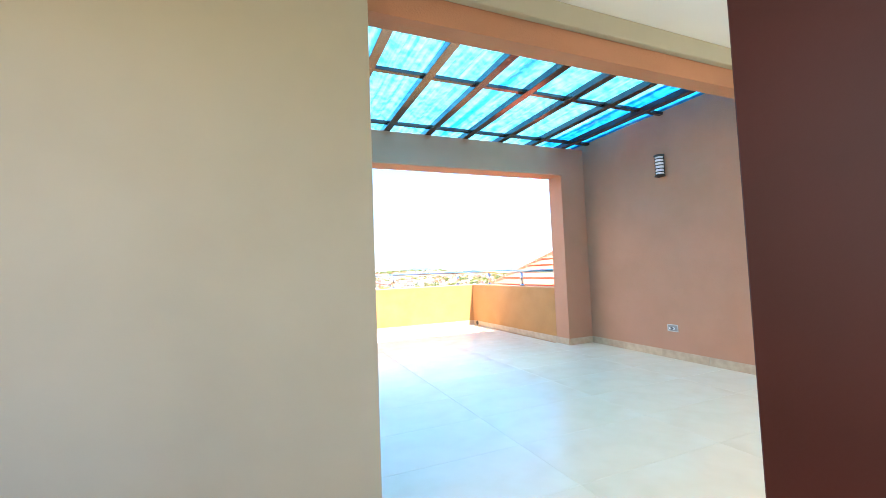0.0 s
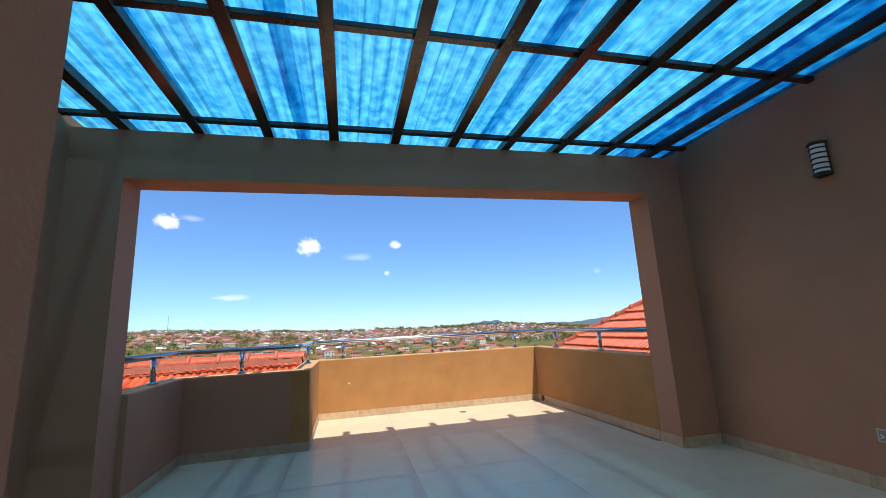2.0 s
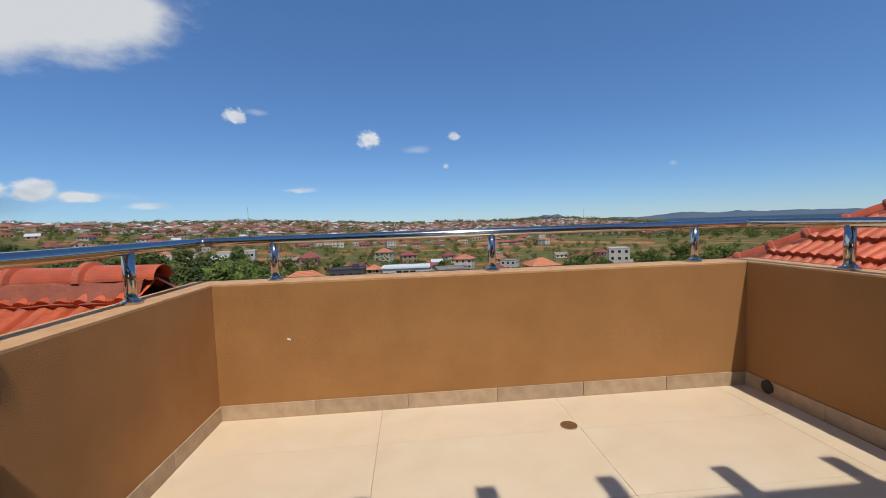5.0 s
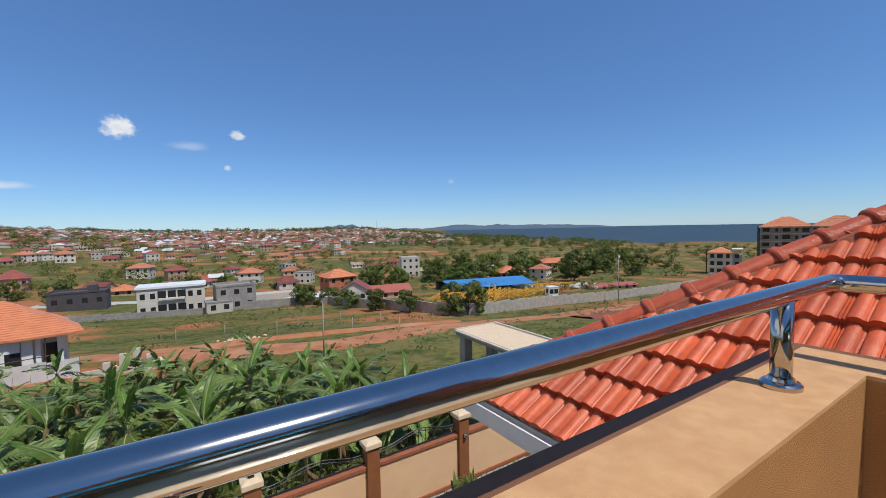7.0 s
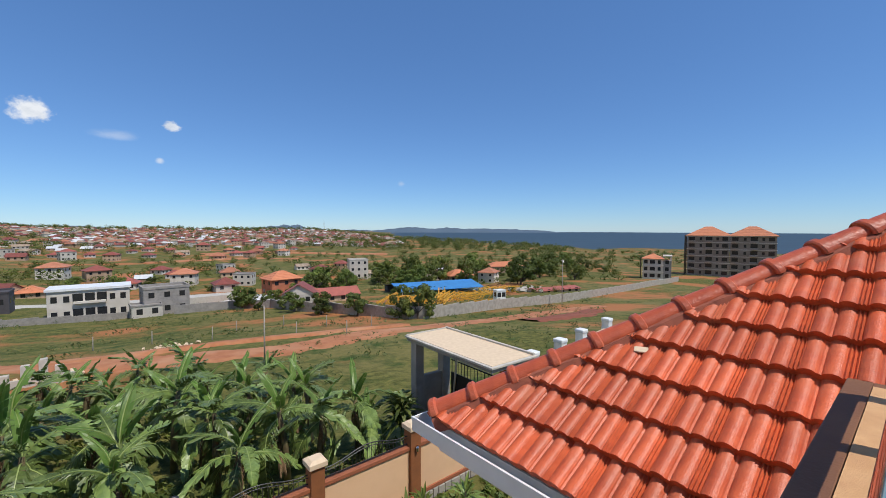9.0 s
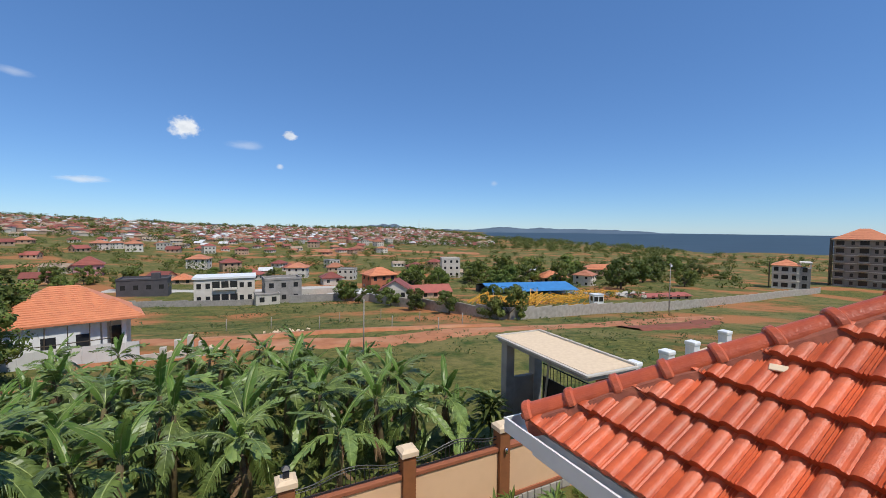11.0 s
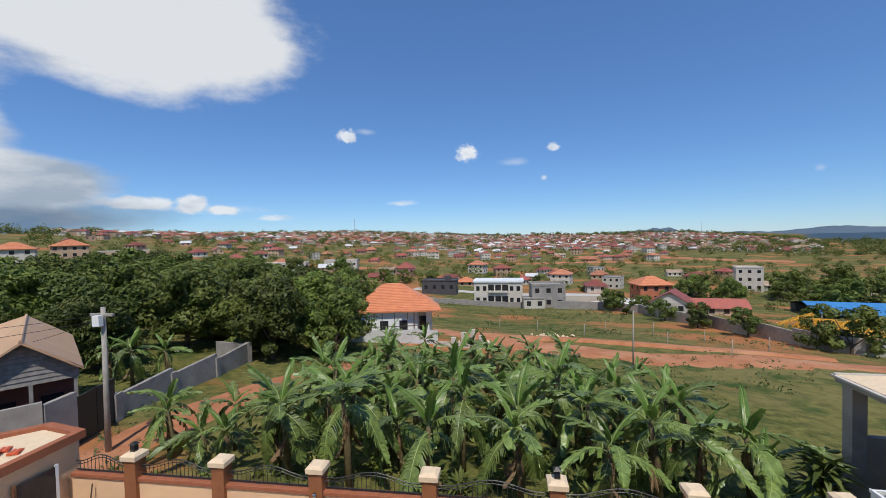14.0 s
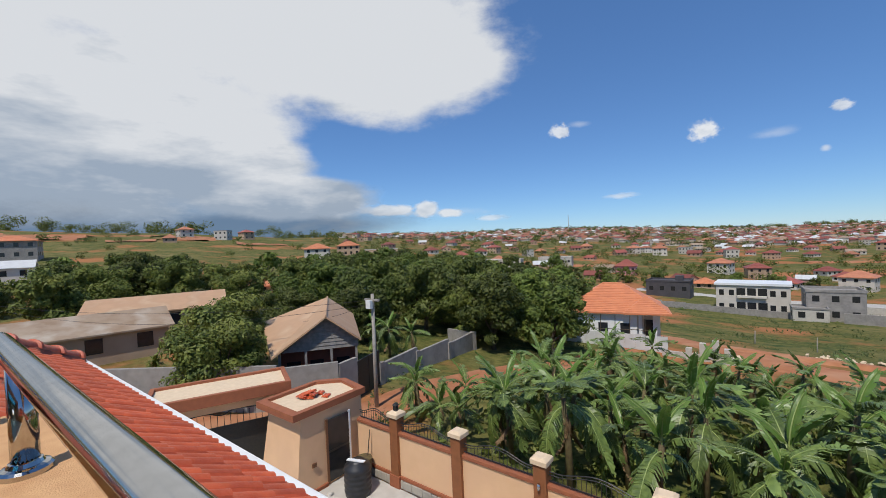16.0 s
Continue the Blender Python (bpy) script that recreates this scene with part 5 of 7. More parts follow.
# dirt roads
def strip(name, pts, width, material, label, category, lift=0.06, seed=0, kind="structure"):
    """A band laid over the ground along a line, with uneven edges."""
    rnd = random.Random(seed)
    pts = [Vector((*p, 0)) for p in pts]
    line = []
    for a, b in zip(pts, pts[1:]):
        n = max(2, int((b - a).length / 1.2))
        line += [a.lerp(b, k / n) for k in range(n)]
    line.append(pts[-1])
    bm = bmesh.new()
    rows = []
    for i, p in enumerate(line):
        d = (line[min(i + 1, len(line) - 1)] - line[max(i - 1, 0)]).normalized()
        s = Vector((-d.y, d.x, 0))
        w = width * (1 + 0.35 * noise.noise((i * 0.23, seed, 0)))
        row = []
        for k in range(7):
            q = p + s * w * (k / 6 - 0.5) * (1 + 0.25 * rnd.uniform(-1, 1) * (k in (0, 6)))
            row.append(bm.verts.new((q.x, q.y, ground(q.x, q.y) + (lift if 0 < k < 6 else -0.08) + 0.04 * rnd.uniform(-1, 1))))
        rows.append(row)
    for q, w in zip(rows, rows[1:]):
        for k in range(6):
            bm.faces.new((q[k], q[k + 1], w[k + 1], w[k]))
    return solid(name, bm, material, label, category, kind, smooth=True)


strip("road", [(-10, 52), (-2, 45.5), (4, 41), (13.5, 37.2), (25, 38.2), (40, 41), (62, 43), (80, 44)], 5.0, M_SOIL, "rutted red earth track across the plots", "dirt road", 0.10, 1)
strip("road", [(-4, 47.5), (6, 45), (18, 42.5), (31, 43.5)], 2.4, M_SOIL, "red earth spoil beside the track", "dirt road", 0.25, 2)
strip("road", [(-30, -2), (-20, 6.4), (-14.2, 12.0), (-14.6, 18.5), (-14.0, 24), (-11.5, 31), (-9.5, 40)], 3.0, M_SOIL, "red earth lane between garden walls", "dirt road", 0.10, 3)
strip("road", [(-12, 10.0), (-6, 10.0), (1, 10.2), (9, 10.6)], 2.0, M_SOIL, "bare red earth outside the boundary wall", "dirt road", 0.06, 4)
strip("road", [(-30, 139), (-12, 138), (10, 137), (34, 136)], 9.0, M_PAVE, "pale dusty main road in the valley", "road", 0.2, 5)
strip("road", [(-120, 170), (-90, 192), (-60, 215)], 9.0, M_SOIL, "orange earth road up the hill", "dirt road", 0.3, 6)
strip("road", [(20, 300), (70, 310), (110, 290)], 12.0, M_SOIL, "bare orange earth on the far slope", "bare earth", 0.5, 7)
strip("road", [(60, 360), (100, 370), (150, 330), (190, 300)], 14.0, M_SOIL, "bare orange earth on the far slope", "bare earth", 0.5, 8)
strip("road", [(48, 37), (62, 37.5), (72, 40)], 4.5, mat("dark_red_soil", (0.25, 0.075, 0.04), (0.20, 0.06, 0.03), 1, 0.95), "low mound of dark red soil", "soil heap", 0.25, 9)


# houses
def hip_roof(bm, w, d, h, over=0.5, courses=10):
    """Stepped courses of a hipped roof on a rectangle, base at z = 0."""
    run = min(w, d) / 2 + over
    hw, hd = w / 2 + over, d / 2 + over
    for k in range(courses):
        f0, f1 = k / courses, (k + 1) / courses
        lift = 0.055
        lo = [(sx * (hw - run * f0), sy * (hd - run * f0), h * f0 + lift) for sx, sy in ((-1, -1), (1, -1), (1, 1), (-1, 1))]
        hi = [(sx * (hw - run * f1), sy * (hd - run * f1), h * f1) for sx, sy in ((-1, -1), (1, -1), (1, 1), (-1, 1))]
        un = [(x, y, z - lift - (0.12 if k == 0 else 0.0)) for x, y, z in lo]
        L, H, U = ([bm.verts.new(p) for p in q] for q in (lo, hi, un))
        for i in range(4):
            j = (i + 1) % 4
            bm.faces.new((L[i], L[j], H[j], H[i]))
            bm.faces.new((U[i], U[j], L[j], L[i]))
        if k == 0:
            bm.faces.new(U[::-1])
    bmesh.ops.remove_doubles(bm, verts=bm.verts[:], dist=0.002)


def gable_roof(bm, w, d, h, over=0.4):
    """Ridge along x."""
    hw, hd = w / 2 + over, d / 2 + over
    dz = -over * h / (d / 2)
    a = [(-hw, -hd, dz), (hw, -hd, dz), (hw, 0, h), (-hw, 0, h), (-hw, hd, dz), (hw, hd, dz)]
    v = [bm.verts.new(p) for p in a]
    u = [bm.verts.new((x, y, z - 0.12)) for x, y, z in a]
    for f in ((0, 1, 2, 3), (3, 2, 5, 4)):
        bm.faces.new([v[i] for i in f])
        bm.faces.new([u[i] for i in f][::-1])
    for i, j in ((0, 1), (1, 2), (2, 5), (5, 4), (4, 3), (3, 0)):
        bm.faces.new((v[i], u[i], u[j], v[j]))


WINDOW_MESH = {}


def window_mesh(w, h):
    key = (round(w, 1), round(h, 1))
    if key not in WINDOW_MESH:
        WINDOW_MESH[key] = (mesh_of(boxed(-w / 2, -0.03, -h / 2, w / 2, 0.05, h / 2), M_GLASS_DARK, "window"),)
    return WINDOW_MESH[key][0]


def house(at, w, d, h, roof_h, roof, wall_m, roof_m, label, storeys=1, turn=0.0, name="house", category="house", group="", courses=6, back=False):
    """A house with walls, roof and a window for each opening; at is the middle of its foot."""
    hs = thing(name, label, category, pose(*at, 0, 0, turn), group)
    b = boxed(-w / 2, -d / 2, -1.5, w / 2, d / 2, h)
    part("wall", b, wall_m, hs)
    r = bmesh.new()
    if roof == "hip":
        hip_roof(r, w, d, roof_h, 0.55, courses)
    elif roof == "gable":
        gable_roof(r, w, d, roof_h)
        g = bmesh.new()
        for sx in (-1, 1):
            v = [g.verts.new((sx * w / 2, y, z)) for y, z in ((-d / 2, 0), (d / 2, 0), (0, roof_h - 0.12))]
            g.faces.new(v)
        g.transform(Matrix.Translation((0, 0, h)))
        part("gable_wall", g, wall_m, hs)
    else:
        for a in ((-w / 2 - 0.1, -d / 2 - 0.1, 0, w / 2 + 0.1, -d / 2 + 0.15, roof_h), (-w / 2 - 0.1, d / 2 - 0.15, 0, w / 2 + 0.1, d / 2 + 0.1, roof_h), (-w / 2 - 0.1, -d / 2 + 0.15, 0, -w / 2 + 0.15, d / 2 - 0.15, roof_h), (w / 2 - 0.15, -d / 2 + 0.15, 0, w / 2 + 0.1, d / 2 - 0.15, roof_h)):
            box(r, *a)
        box(r, -w / 2, -d / 2, -0.05, w / 2, d / 2, 0.03)
    r.transform(Matrix.Translation((0, 0, h)))
    part("roof", r, roof_m, hs)
    sh = h / storeys
    for s in range(storeys):
        n = max(2, int(w / 2.4))
        for k in range(n):
            o = part("window", window_mesh(1.0, 1.1), None, hs)
            o.matrix_basis = pose(-w / 2 + (k + 0.5) * w / n, -d / 2, s * sh + sh * 0.58)
        n = max(1, int(d / 3))
        for side in (-1, 1):
            for k in range(n):
                o = part("window", window_mesh(1.0, 1.1), None, hs)
                o.matrix_basis = pose(side * w / 2, -d / 2 + (k + 0.5) * d / n, s * sh + sh * 0.58, 0, 0, 90 * side)
    return hs


def G(x, y):
    return (x, y, ground(x, y))


# the villa under construction beyond the grove
def villa():
    x, y = -12.2, 46.5
    z = ground(x, y)
    v = thing("villa", "white villa under construction with an orange tiled hip roof", "villa", pose(x, y, z, 0, 0, 14))
    eave = -6.75 - z
    part("wall", boxed(-4.4, -3.25, -1.5, 2.3, 3.6, eave), M_WHITE, v)
    part("wall", boxed(2.3, -1.0, -1.5, 4.2, 3.6, eave), M_WALLA, v)
    for px, py in ((2.6, -3.0), (3.9, -3.0), (4.3, -1.6)):
        part("column", boxed(px - 0.16, py - 0.16, -1.5, px + 0.16, py + 0.16, eave), M_WHITE, v)
    part("eave_band", boxed(-4.9, -3.5, eave - 0.02, 4.9, 4.2, eave + 0.22, 0.03), M_WHITE, v, "white eave band")
    r = bmesh.new()
    hip_roof(r, 8.8, 7.0, 2.65, 0.55, 18)
    r.transform(Matrix.Translation((0, 0.35, eave + 0.22)))
    roof = part("roof", r, M_ORROOF, v, "bright orange tile roof")
    r2 = bmesh.new()
    hip_roof(r2, 3.4, 3.4, 1.5, 0.45, 10)
    r2.transform(Matrix.Translation((3.2, -1.9, eave + 0.24)))
    part("porch_roof", r2, M_ORROOF, v)
    for sx, sy in ((-1, -1), (1, -1)):
        b = bmesh.new()
        tube(b, [(sx * 4.95, -3.7, eave + 0.3), (sx * 0.95, 0.35 - 0.0, eave + 2.72)], 0.07, 6)
        part("hip_ridge", b, M_ORROOF, roof)
    b = bmesh.new()
    tube(b, [(-0.95, 0.35, eave + 2.72), (0.95, 0.35, eave + 2.72)], 0.09, 6)
    part("ridge", b, M_ORROOF, roof)
    for wx in (-3.3, -0.9, 1.2):
        o = part("window", window_mesh(0.9, 1.2), None, v)
        o.matrix_basis = pose(wx, -3.25, eave * 0.52)
    part("door", boxed(3.0, -1.04, 0, 3.9, -0.98, 2.2), M_GLASS_DARK, v)
    for k in range(7):
        b = bmesh.new()
        px = -5.2 + k * 1.35
        tube(b, [(px, -4.0, -1.0), (px + 0.1, -4.0, eave + 0.1)], 0.04, 5)
        part("scaffold_pole", b, M_BARK, v)
    part("ledger", boxed(-5.3, -4.05, eave * 0.55, 3.2, -3.97, eave * 0.55 + 0.06), M_BARK, v)
    w = thing("site_fence", "grey iron sheet fence round the building site", "site fence", pose(-12.5, 40.2, ground(-12.5, 40.2), 0, 0, 3))
    for k in range(14):
        part("sheet", boxed(-6 + k * 0.9, -0.02, -0.5, -5.12 + k * 0.9, 0.02, 1.25 + 0.05 * (k % 3)), M_PALEROOF, w)


villa()
house(G(-19.4, 127), 10.5, 7, 4.2, 0.4, "flat", M_DARKWALL, M_DARKWALL, "charcoal flat-roofed house with a raised block", 1, 0, group="valley houses")
tb = bmesh.new()
zz = ground(-17, 126)
box(tb, -17.6, 124, zz + 4.2, -15.8, 126, zz + 5.9)
solid("roof_block", tb, M_DARKWALL, "charcoal stair block on the flat roof", "roof block")


def white_building():
    x, y = -0.9, 111
    z = ground(x, y)
    b = thing("apartment_block", "unfinished white two-storey block with open window holes", "apartment block", pose(x, y, z, 0, 0, -2))
    part("wall", boxed(-6.3, -3.5, -1.5, 6.3, 3.5, 6.1), M_WALLA, b)
    part("roof", boxed(-6.6, -3.8, 6.1, 6.6, 3.8, 6.55), M_WHITE, b, "flat roof slab with white rim")
    # dark boxes stand in for the shade inside the window holes and loggia
    for s in (1.5, 4.5):
        for wx in (-5.3, -3.5, 3.5, 5.2):
            o = part("window", window_mesh(0.9, 1.2), None, b)
            o.matrix_basis = pose(wx, -3.5, s)
        part("loggia", boxed(-2.6, -3.56, s - 0.9, 2.6, -3.4, s + 1.0), M_GLASS_DARK, b, "dark panel in place of the shade inside the loggia")
        part("balcony", boxed(-2.5, -4.1, s - 1.0, 2.5, -3.57, s - 0.55), M_WALLA, b)
        for px in (-0.9, 0.9):
            part("pier", boxed(px - 0.15, -3.75, s - 0.55, px + 0.15, -3.57, s + 1.0), M_WALLA, b)


white_building()
house(G(11.0, 104), 8.0, 6, 5.6, 0.5, "flat", M_CONCRETE, M_CONCRETE, "grey modern flat-roofed house in two blocks", 2, 3, group="valley houses")
house(G(7.5, 100.5), 5.0, 4, 2.4, 0.3, "flat", M_PALECON, M_CONCRETE, "low grey garage block beside the modern house", 1, 3, group="valley houses")
house(G(41, 121.5), 8.5, 7, 5.0, 2.2, "hip", mat("orange_house_wall", (0.52, 0.17, 0.09), None, 1, 0.85), M_ORROOF, "two-storey orange house with a hipped orange roof", 2, 6, group="valley houses")
house(G(37.5, 97), 6.5, 8, 2.6, 2.4, "gable", M_WALLA, M_REDROOF, "white house with a red gable roof", 1, 62, group="valley houses")
house(G(46, 96.5), 11, 5, 2.0, 1.5, "gable", M_WALLB, M_REDROOF, "long low house with a red sheet roof", 1, -8, group="valley houses")
house(G(31.4, 146), 6.5, 6, 2.6, 1.9, "hip", M_WALLA, M_REDROOF, "pale house with a dark red hipped roof", 1, 0, group="valley houses")
house(G(-14.7, 165), 6, 6, 1.7, 1.8, "hip", M_WALLB, M_ORROOF, "small house with an orange hipped roof", 1, 0, group="valley houses")
house(G(-45.7, 189), 8, 7, 3.6, 2.8, "hip", M_PINK, M_REDROOF, "pink house with a red hipped roof", 1, 10, group="valley houses")
house(G(88, 163), 8, 8, 8.4, 0.4, "flat", M_WALLA, M_PALECON, "pale three-storey block with dark windows", 3, -20, group="valley houses")
house(G(113, 124), 10, 8, 2.8, 2.4, "hip", M_WALLB, M_ORROOF, "house with a broad orange hipped roof among trees", 1, -20, group="valley houses")
house(G(163, 144), 18, 9, 3.2, 2.2, "hip", M_WALLB, M_ORROOF, "long bungalow with an orange hipped roof", 1, -25, group="valley houses")
house(G(-95, 165), 21, 7, 3.0, 0.3, "flat", M_PALECON, M_PALECON, "long unfinished pale concrete building", 1, 18, group="valley houses")
house(G(-81, 197), 16, 8, 4.6, 0.3, "flat", M_PALECON, M_PALECON, "unfinished pale concrete block on the slope", 1, 14, group="valley houses")
house(G(-48, 15), 11, 7, 2.5, 1.1, "gable", M_WALLB, M_TIN, "low house with a weathered tin roof", 1, 68, group="houses by the lane")
house(G(-40.5, 8.0), 9, 7, 2.4, 1.0, "gable", M_WALLB, M_RUST, "low shed with a patched rusty tin roof", 1, 80, group="houses by the lane")
house(G(-109, 20), 8, 8, 2.6, 1.4, "hip", M_WALLA, M_WHITE, "pavilion with a white hipped roof", 1, 70, group="houses by the lane")
house(G(-122, 8), 14, 10, 2.8, 1.4, "gable", M_WALLA, M_PALEROOF, "long building with a pale metal roof", 1, 80, group="houses by the lane")
house(G(-163, 16), 11, 9, 5.2, 1.5, "hip", M_CONCRETE, M_ORROOF, "unfinished grey house with a low orange roof", 2, 75, group="houses by the lane")
house(G(-71, 35), 9, 7, 1.8, 1.6, "hip", M_WALLB, M_ORROOF, "house with a low orange hipped roof", 1, 60, group="houses by the lane")
house(G(-135, 95), 9, 8, 4.4, 2.0, "hip", M_WALLA, M_ORROOF, "white two-storey house with an orange roof on the hill", 2, 50, group="houses on the hill")
house(G(-151, 123), 10, 9, 4.5, 2.2, "hip", M_WALLB, M_ORROOF, "buff two-storey house with an orange roof on the hill", 2, 50, group="houses on the hill")
house(G(-131, 125), 14, 8, 4.6, 0.3, "flat", M_WALLB, M_PALECON, "unfinished two-storey concrete frame on the hill", 2, 45, group="houses on the hill")


def hotel():
    x, y = 233, 62
    z = ground(x, y)
    floors, sh, w = 6, 3.25, 17.0
    for dx in (-8.6, 8.6):
        m = pose(x, y, z, 0, 0, -75) @ pose(dx, 0, 0)
        h = thing("hotel_block", "unfinished grey multi-storey block with orange hipped roof", "hotel block", m, "unfinished tower blocks")
        top = floors * sh
        part("wall", boxed(-w / 2, -7, -4, w / 2, 7, top), M_HOTEL, h)
        r = bmesh.new()
        hip_roof(r, w, 14, 4.4, 0.9, 6)
        r.transform(Matrix.Translation((0, 0, top)))
        part("roof", r, M_ORROOF, h, "orange hipped roof")
        part("eave_band", boxed(-w / 2 - 0.7, -7.7, top - 0.45, w / 2 + 0.7, 7.7, top - 0.13), M_PALECON, h)
        for s in range(floors):
            part("slab", boxed(-w / 2 - 0.25, -7.3, s * sh - 0.15, w / 2 + 0.25, -7.01, s * sh + 0.2), M_PALECON, h)
            for k, (wx, ww, wh) in enumerate(((-6.6, 2.4, 1.7), (-2.9, 1.0, 1.4), (0.4, 2.6, 2.1), (3.8, 1.0, 1.4), (6.7, 2.2, 1.7))):
                o = part("window", window_mesh(ww, wh), None, h)
                o.matrix_basis = pose(wx, -7.0, s * sh + 1.75)
                if k in (0, 2):
                    part("balcony", boxed(wx - ww / 2 - 0.3, -8.3, s * sh + 0.2, wx + ww / 2 + 0.3, -7.31, s * sh + 0.95), M_CONCRETE, h)
            for k in range(4):
                o = part("window", window_mesh(1.4, 1.6), None, h)
                o.matrix_basis = pose(-w / 2, -5.2 + k * 3.4, s * sh + 1.75, 0, 0, -90)
        for k in range(6):
            b = bmesh.new()
            tube(b, [(-w / 2 - 1.2, -6.8 + k * 2.6, -3), (-w / 2 - 1.2, -6.8 + k * 2.6, top + 0.3)], 0.12, 4)
            part("scaffold_pole", b, M_BARK, h)
    m = pose(192, 78.5, ground(192, 78.5), 0, 0, -68)
    q = thing("apartment_block", "unfinished pale three-storey block with a small orange roof", "apartment block", m, "unfinished tower blocks")
    part("wall", boxed(-5.6, -4, -3, 2.4, 4, 9.0), M_PALECON, q)
    part("stair_tower", boxed(2.41, -3.6, -3, 5.6, 3.6, 8.2), M_CONCRETE, q)
    r = bmesh.new()
    hip_roof(r, 8.0, 8.0, 2.2, 0.5, 4)
    r.transform(Matrix.Translation((-1.6, 0, 9.0)))
    part("roof", r, M_ORROOF, q, "small orange hipped roof")
    part("roof_slab", boxed(2.3, -4.0, 10.2, 5.9, 4.0, 10.5), M_WALLA, q)
    for px, py in ((2.6, -3.6), (5.5, -3.6), (2.6, 3.6), (5.5, 3.6)):
        part("column", boxed(px - 0.2, py - 0.2, 8.2, px + 0.2, py + 0.2, 10.2), M_WALLA, q)
    for s in range(3):
        part("slab", boxed(-5.8, -4.3, s * 3.0 - 0.1, 2.6, -4.01, s * 3.0 + 0.25), M_WALLA, q)
        for wx, ww in ((-4.4, 1.4), (-1.8, 2.0), (0.9, 1.2), (3.9, 1.4)):
            o = part("window", window_mesh(ww, 1.6), None, q)
            o.matrix_basis = pose(wx, -4.0 if wx < 2.4 else -3.6, s * 3.0 + 1.6)
    for k in range(5):
        b = bmesh.new()
        tube(b, [(-6.6, -4 + k * 2, -2), (-6.6, -4 + k * 2, 10)], 0.1, 4)
        part("scaffold_pole", b, M_BARK, q)


hotel()


def blue_shed():
    x, y = 79, 98
    z = ground(x, y)
    s = thing("workshop_shed", "long open workshop with a bright blue sheet roof", "workshop", pose(x, y, z, 0, 0, -14))
    r = bmesh.new()
    for (y0, z0), (y1, z1) in (((-8, 1.7), (0, 3.2)), ((0, 3.2), (8, 1.9))):
        v = [r.verts.new(p) for p in ((-13.5, y0, z0), (13.5, y0, z0), (13.5, y1, z1), (-13.5, y1, z1))]
        r.faces.new(v)
        u = [r.verts.new(p) for p in ((-13.5, y0, z0 - 0.1), (13.5, y0, z0 - 0.1), (13.5, y1, z1 - 0.1), (-13.5, y1, z1 - 0.1))]
        r.faces.new(u[::-1])
    part("roof", r, M_BLUEROOF, s, "bright blue sheet roof")
    part("wall", boxed(-13, 5, -2, 13, 7.8, 1.8), M_DARKWALL, s)
    for k in range(7):
        part("post", boxed(-13 + k * 4.3, -7.9, -2, -12.8 + k * 4.3, -7.7, 1.75), M_POLE, s)


blue_shed()


def crane_part(x, y, length, turn, tilt):
    z = ground(x, y)
    c = thing("crane_section", "yellow steel lattice crane section lying in the yard", "crane section", pose(x, y, z + 0.9, 0, tilt, turn), "crane sections in the yard")
    s = 0.7
    for a in ((-s, -s), (s, -s), (s, s), (-s, s)):
        part("chord", boxed(-length / 2, a[0] - 0.09, a[1] - 0.09, length / 2, a[0] + 0.09, a[1] + 0.09), M_YELLOW, c)
    n = max(2, int(length / 1.5))
    for k in range(n):
        x0, x1 = -length / 2 + k * length / n, -length / 2 + (k + 1) * length / n
        for p, q in (((x0, -s, -s), (x1, -s, s)), ((x0, s, -s), (x1, s, s)), ((x0, -s, s), (x1, s, s))):
            b = bmesh.new()
            tube(b, [p, q], 0.07, 4)
            part("lacing", b, M_YELLOW, c)


rc = random.Random(6)
for k in range(17):
    crane_part(47 + k * 1.75 + rc.uniform(-0.8, 0.8), 69 + rc.uniform(-2, 6), rc.uniform(3, 7), rc.uniform(-50, 50), rc.uniform(-25, 25))
for k in range(4):
    crane_part(86 + k * 3, 82 + rc.uniform(-3, 3), rc.uniform(4, 8), rc.uniform(-40, 40), 0)
house(G(77, 68.8), 2.4, 2.2, 2.3, 0.15, "flat", M_WHITE, M_WHITE, "small white site cabin", 1, -20, name="site_cabin", category="cabin")
house(G(106, 73), 16, 5, 0.9, 0.5, "gable", M_WALLB, M_REDROOF, "low shed with a dull red roof", 1, -14, name="shed", category="shed")


def wall_run(name, label, pts, height, material, thick=0.3, cap=None):
    w = thing(name, label, "garden wall", (0, 0, 0))
    for (x0, y0), (x1, y1) in zip(pts, pts[1:]):
        L = math.hypot(x1 - x0, y1 - y0)
        n = max(1, int(L / 4))
        for k in range(n):
            ax, ay = x0 + (x1 - x0) * k / n, y0 + (y1 - y0) * k / n
            bx, by = x0 + (x1 - x0) * (k + 1) / n, y0 + (y1 - y0) * (k + 1) / n
            z = (ground(ax, ay) + ground(bx, by)) / 2
            m = pose(ax, ay, z, 0, 0, math.degrees(math.atan2(by - ay, bx - ax)))
            part("wall_panel", boxed(0, -thick / 2, -1.0, L / n + 0.002, thick / 2, height, m=m), material, w)
            if cap:
                part("pier", boxed(-0.2, -0.2, -1.0, 0.2, 0.2, height + 0.12, m=m), cap, w)
    return w


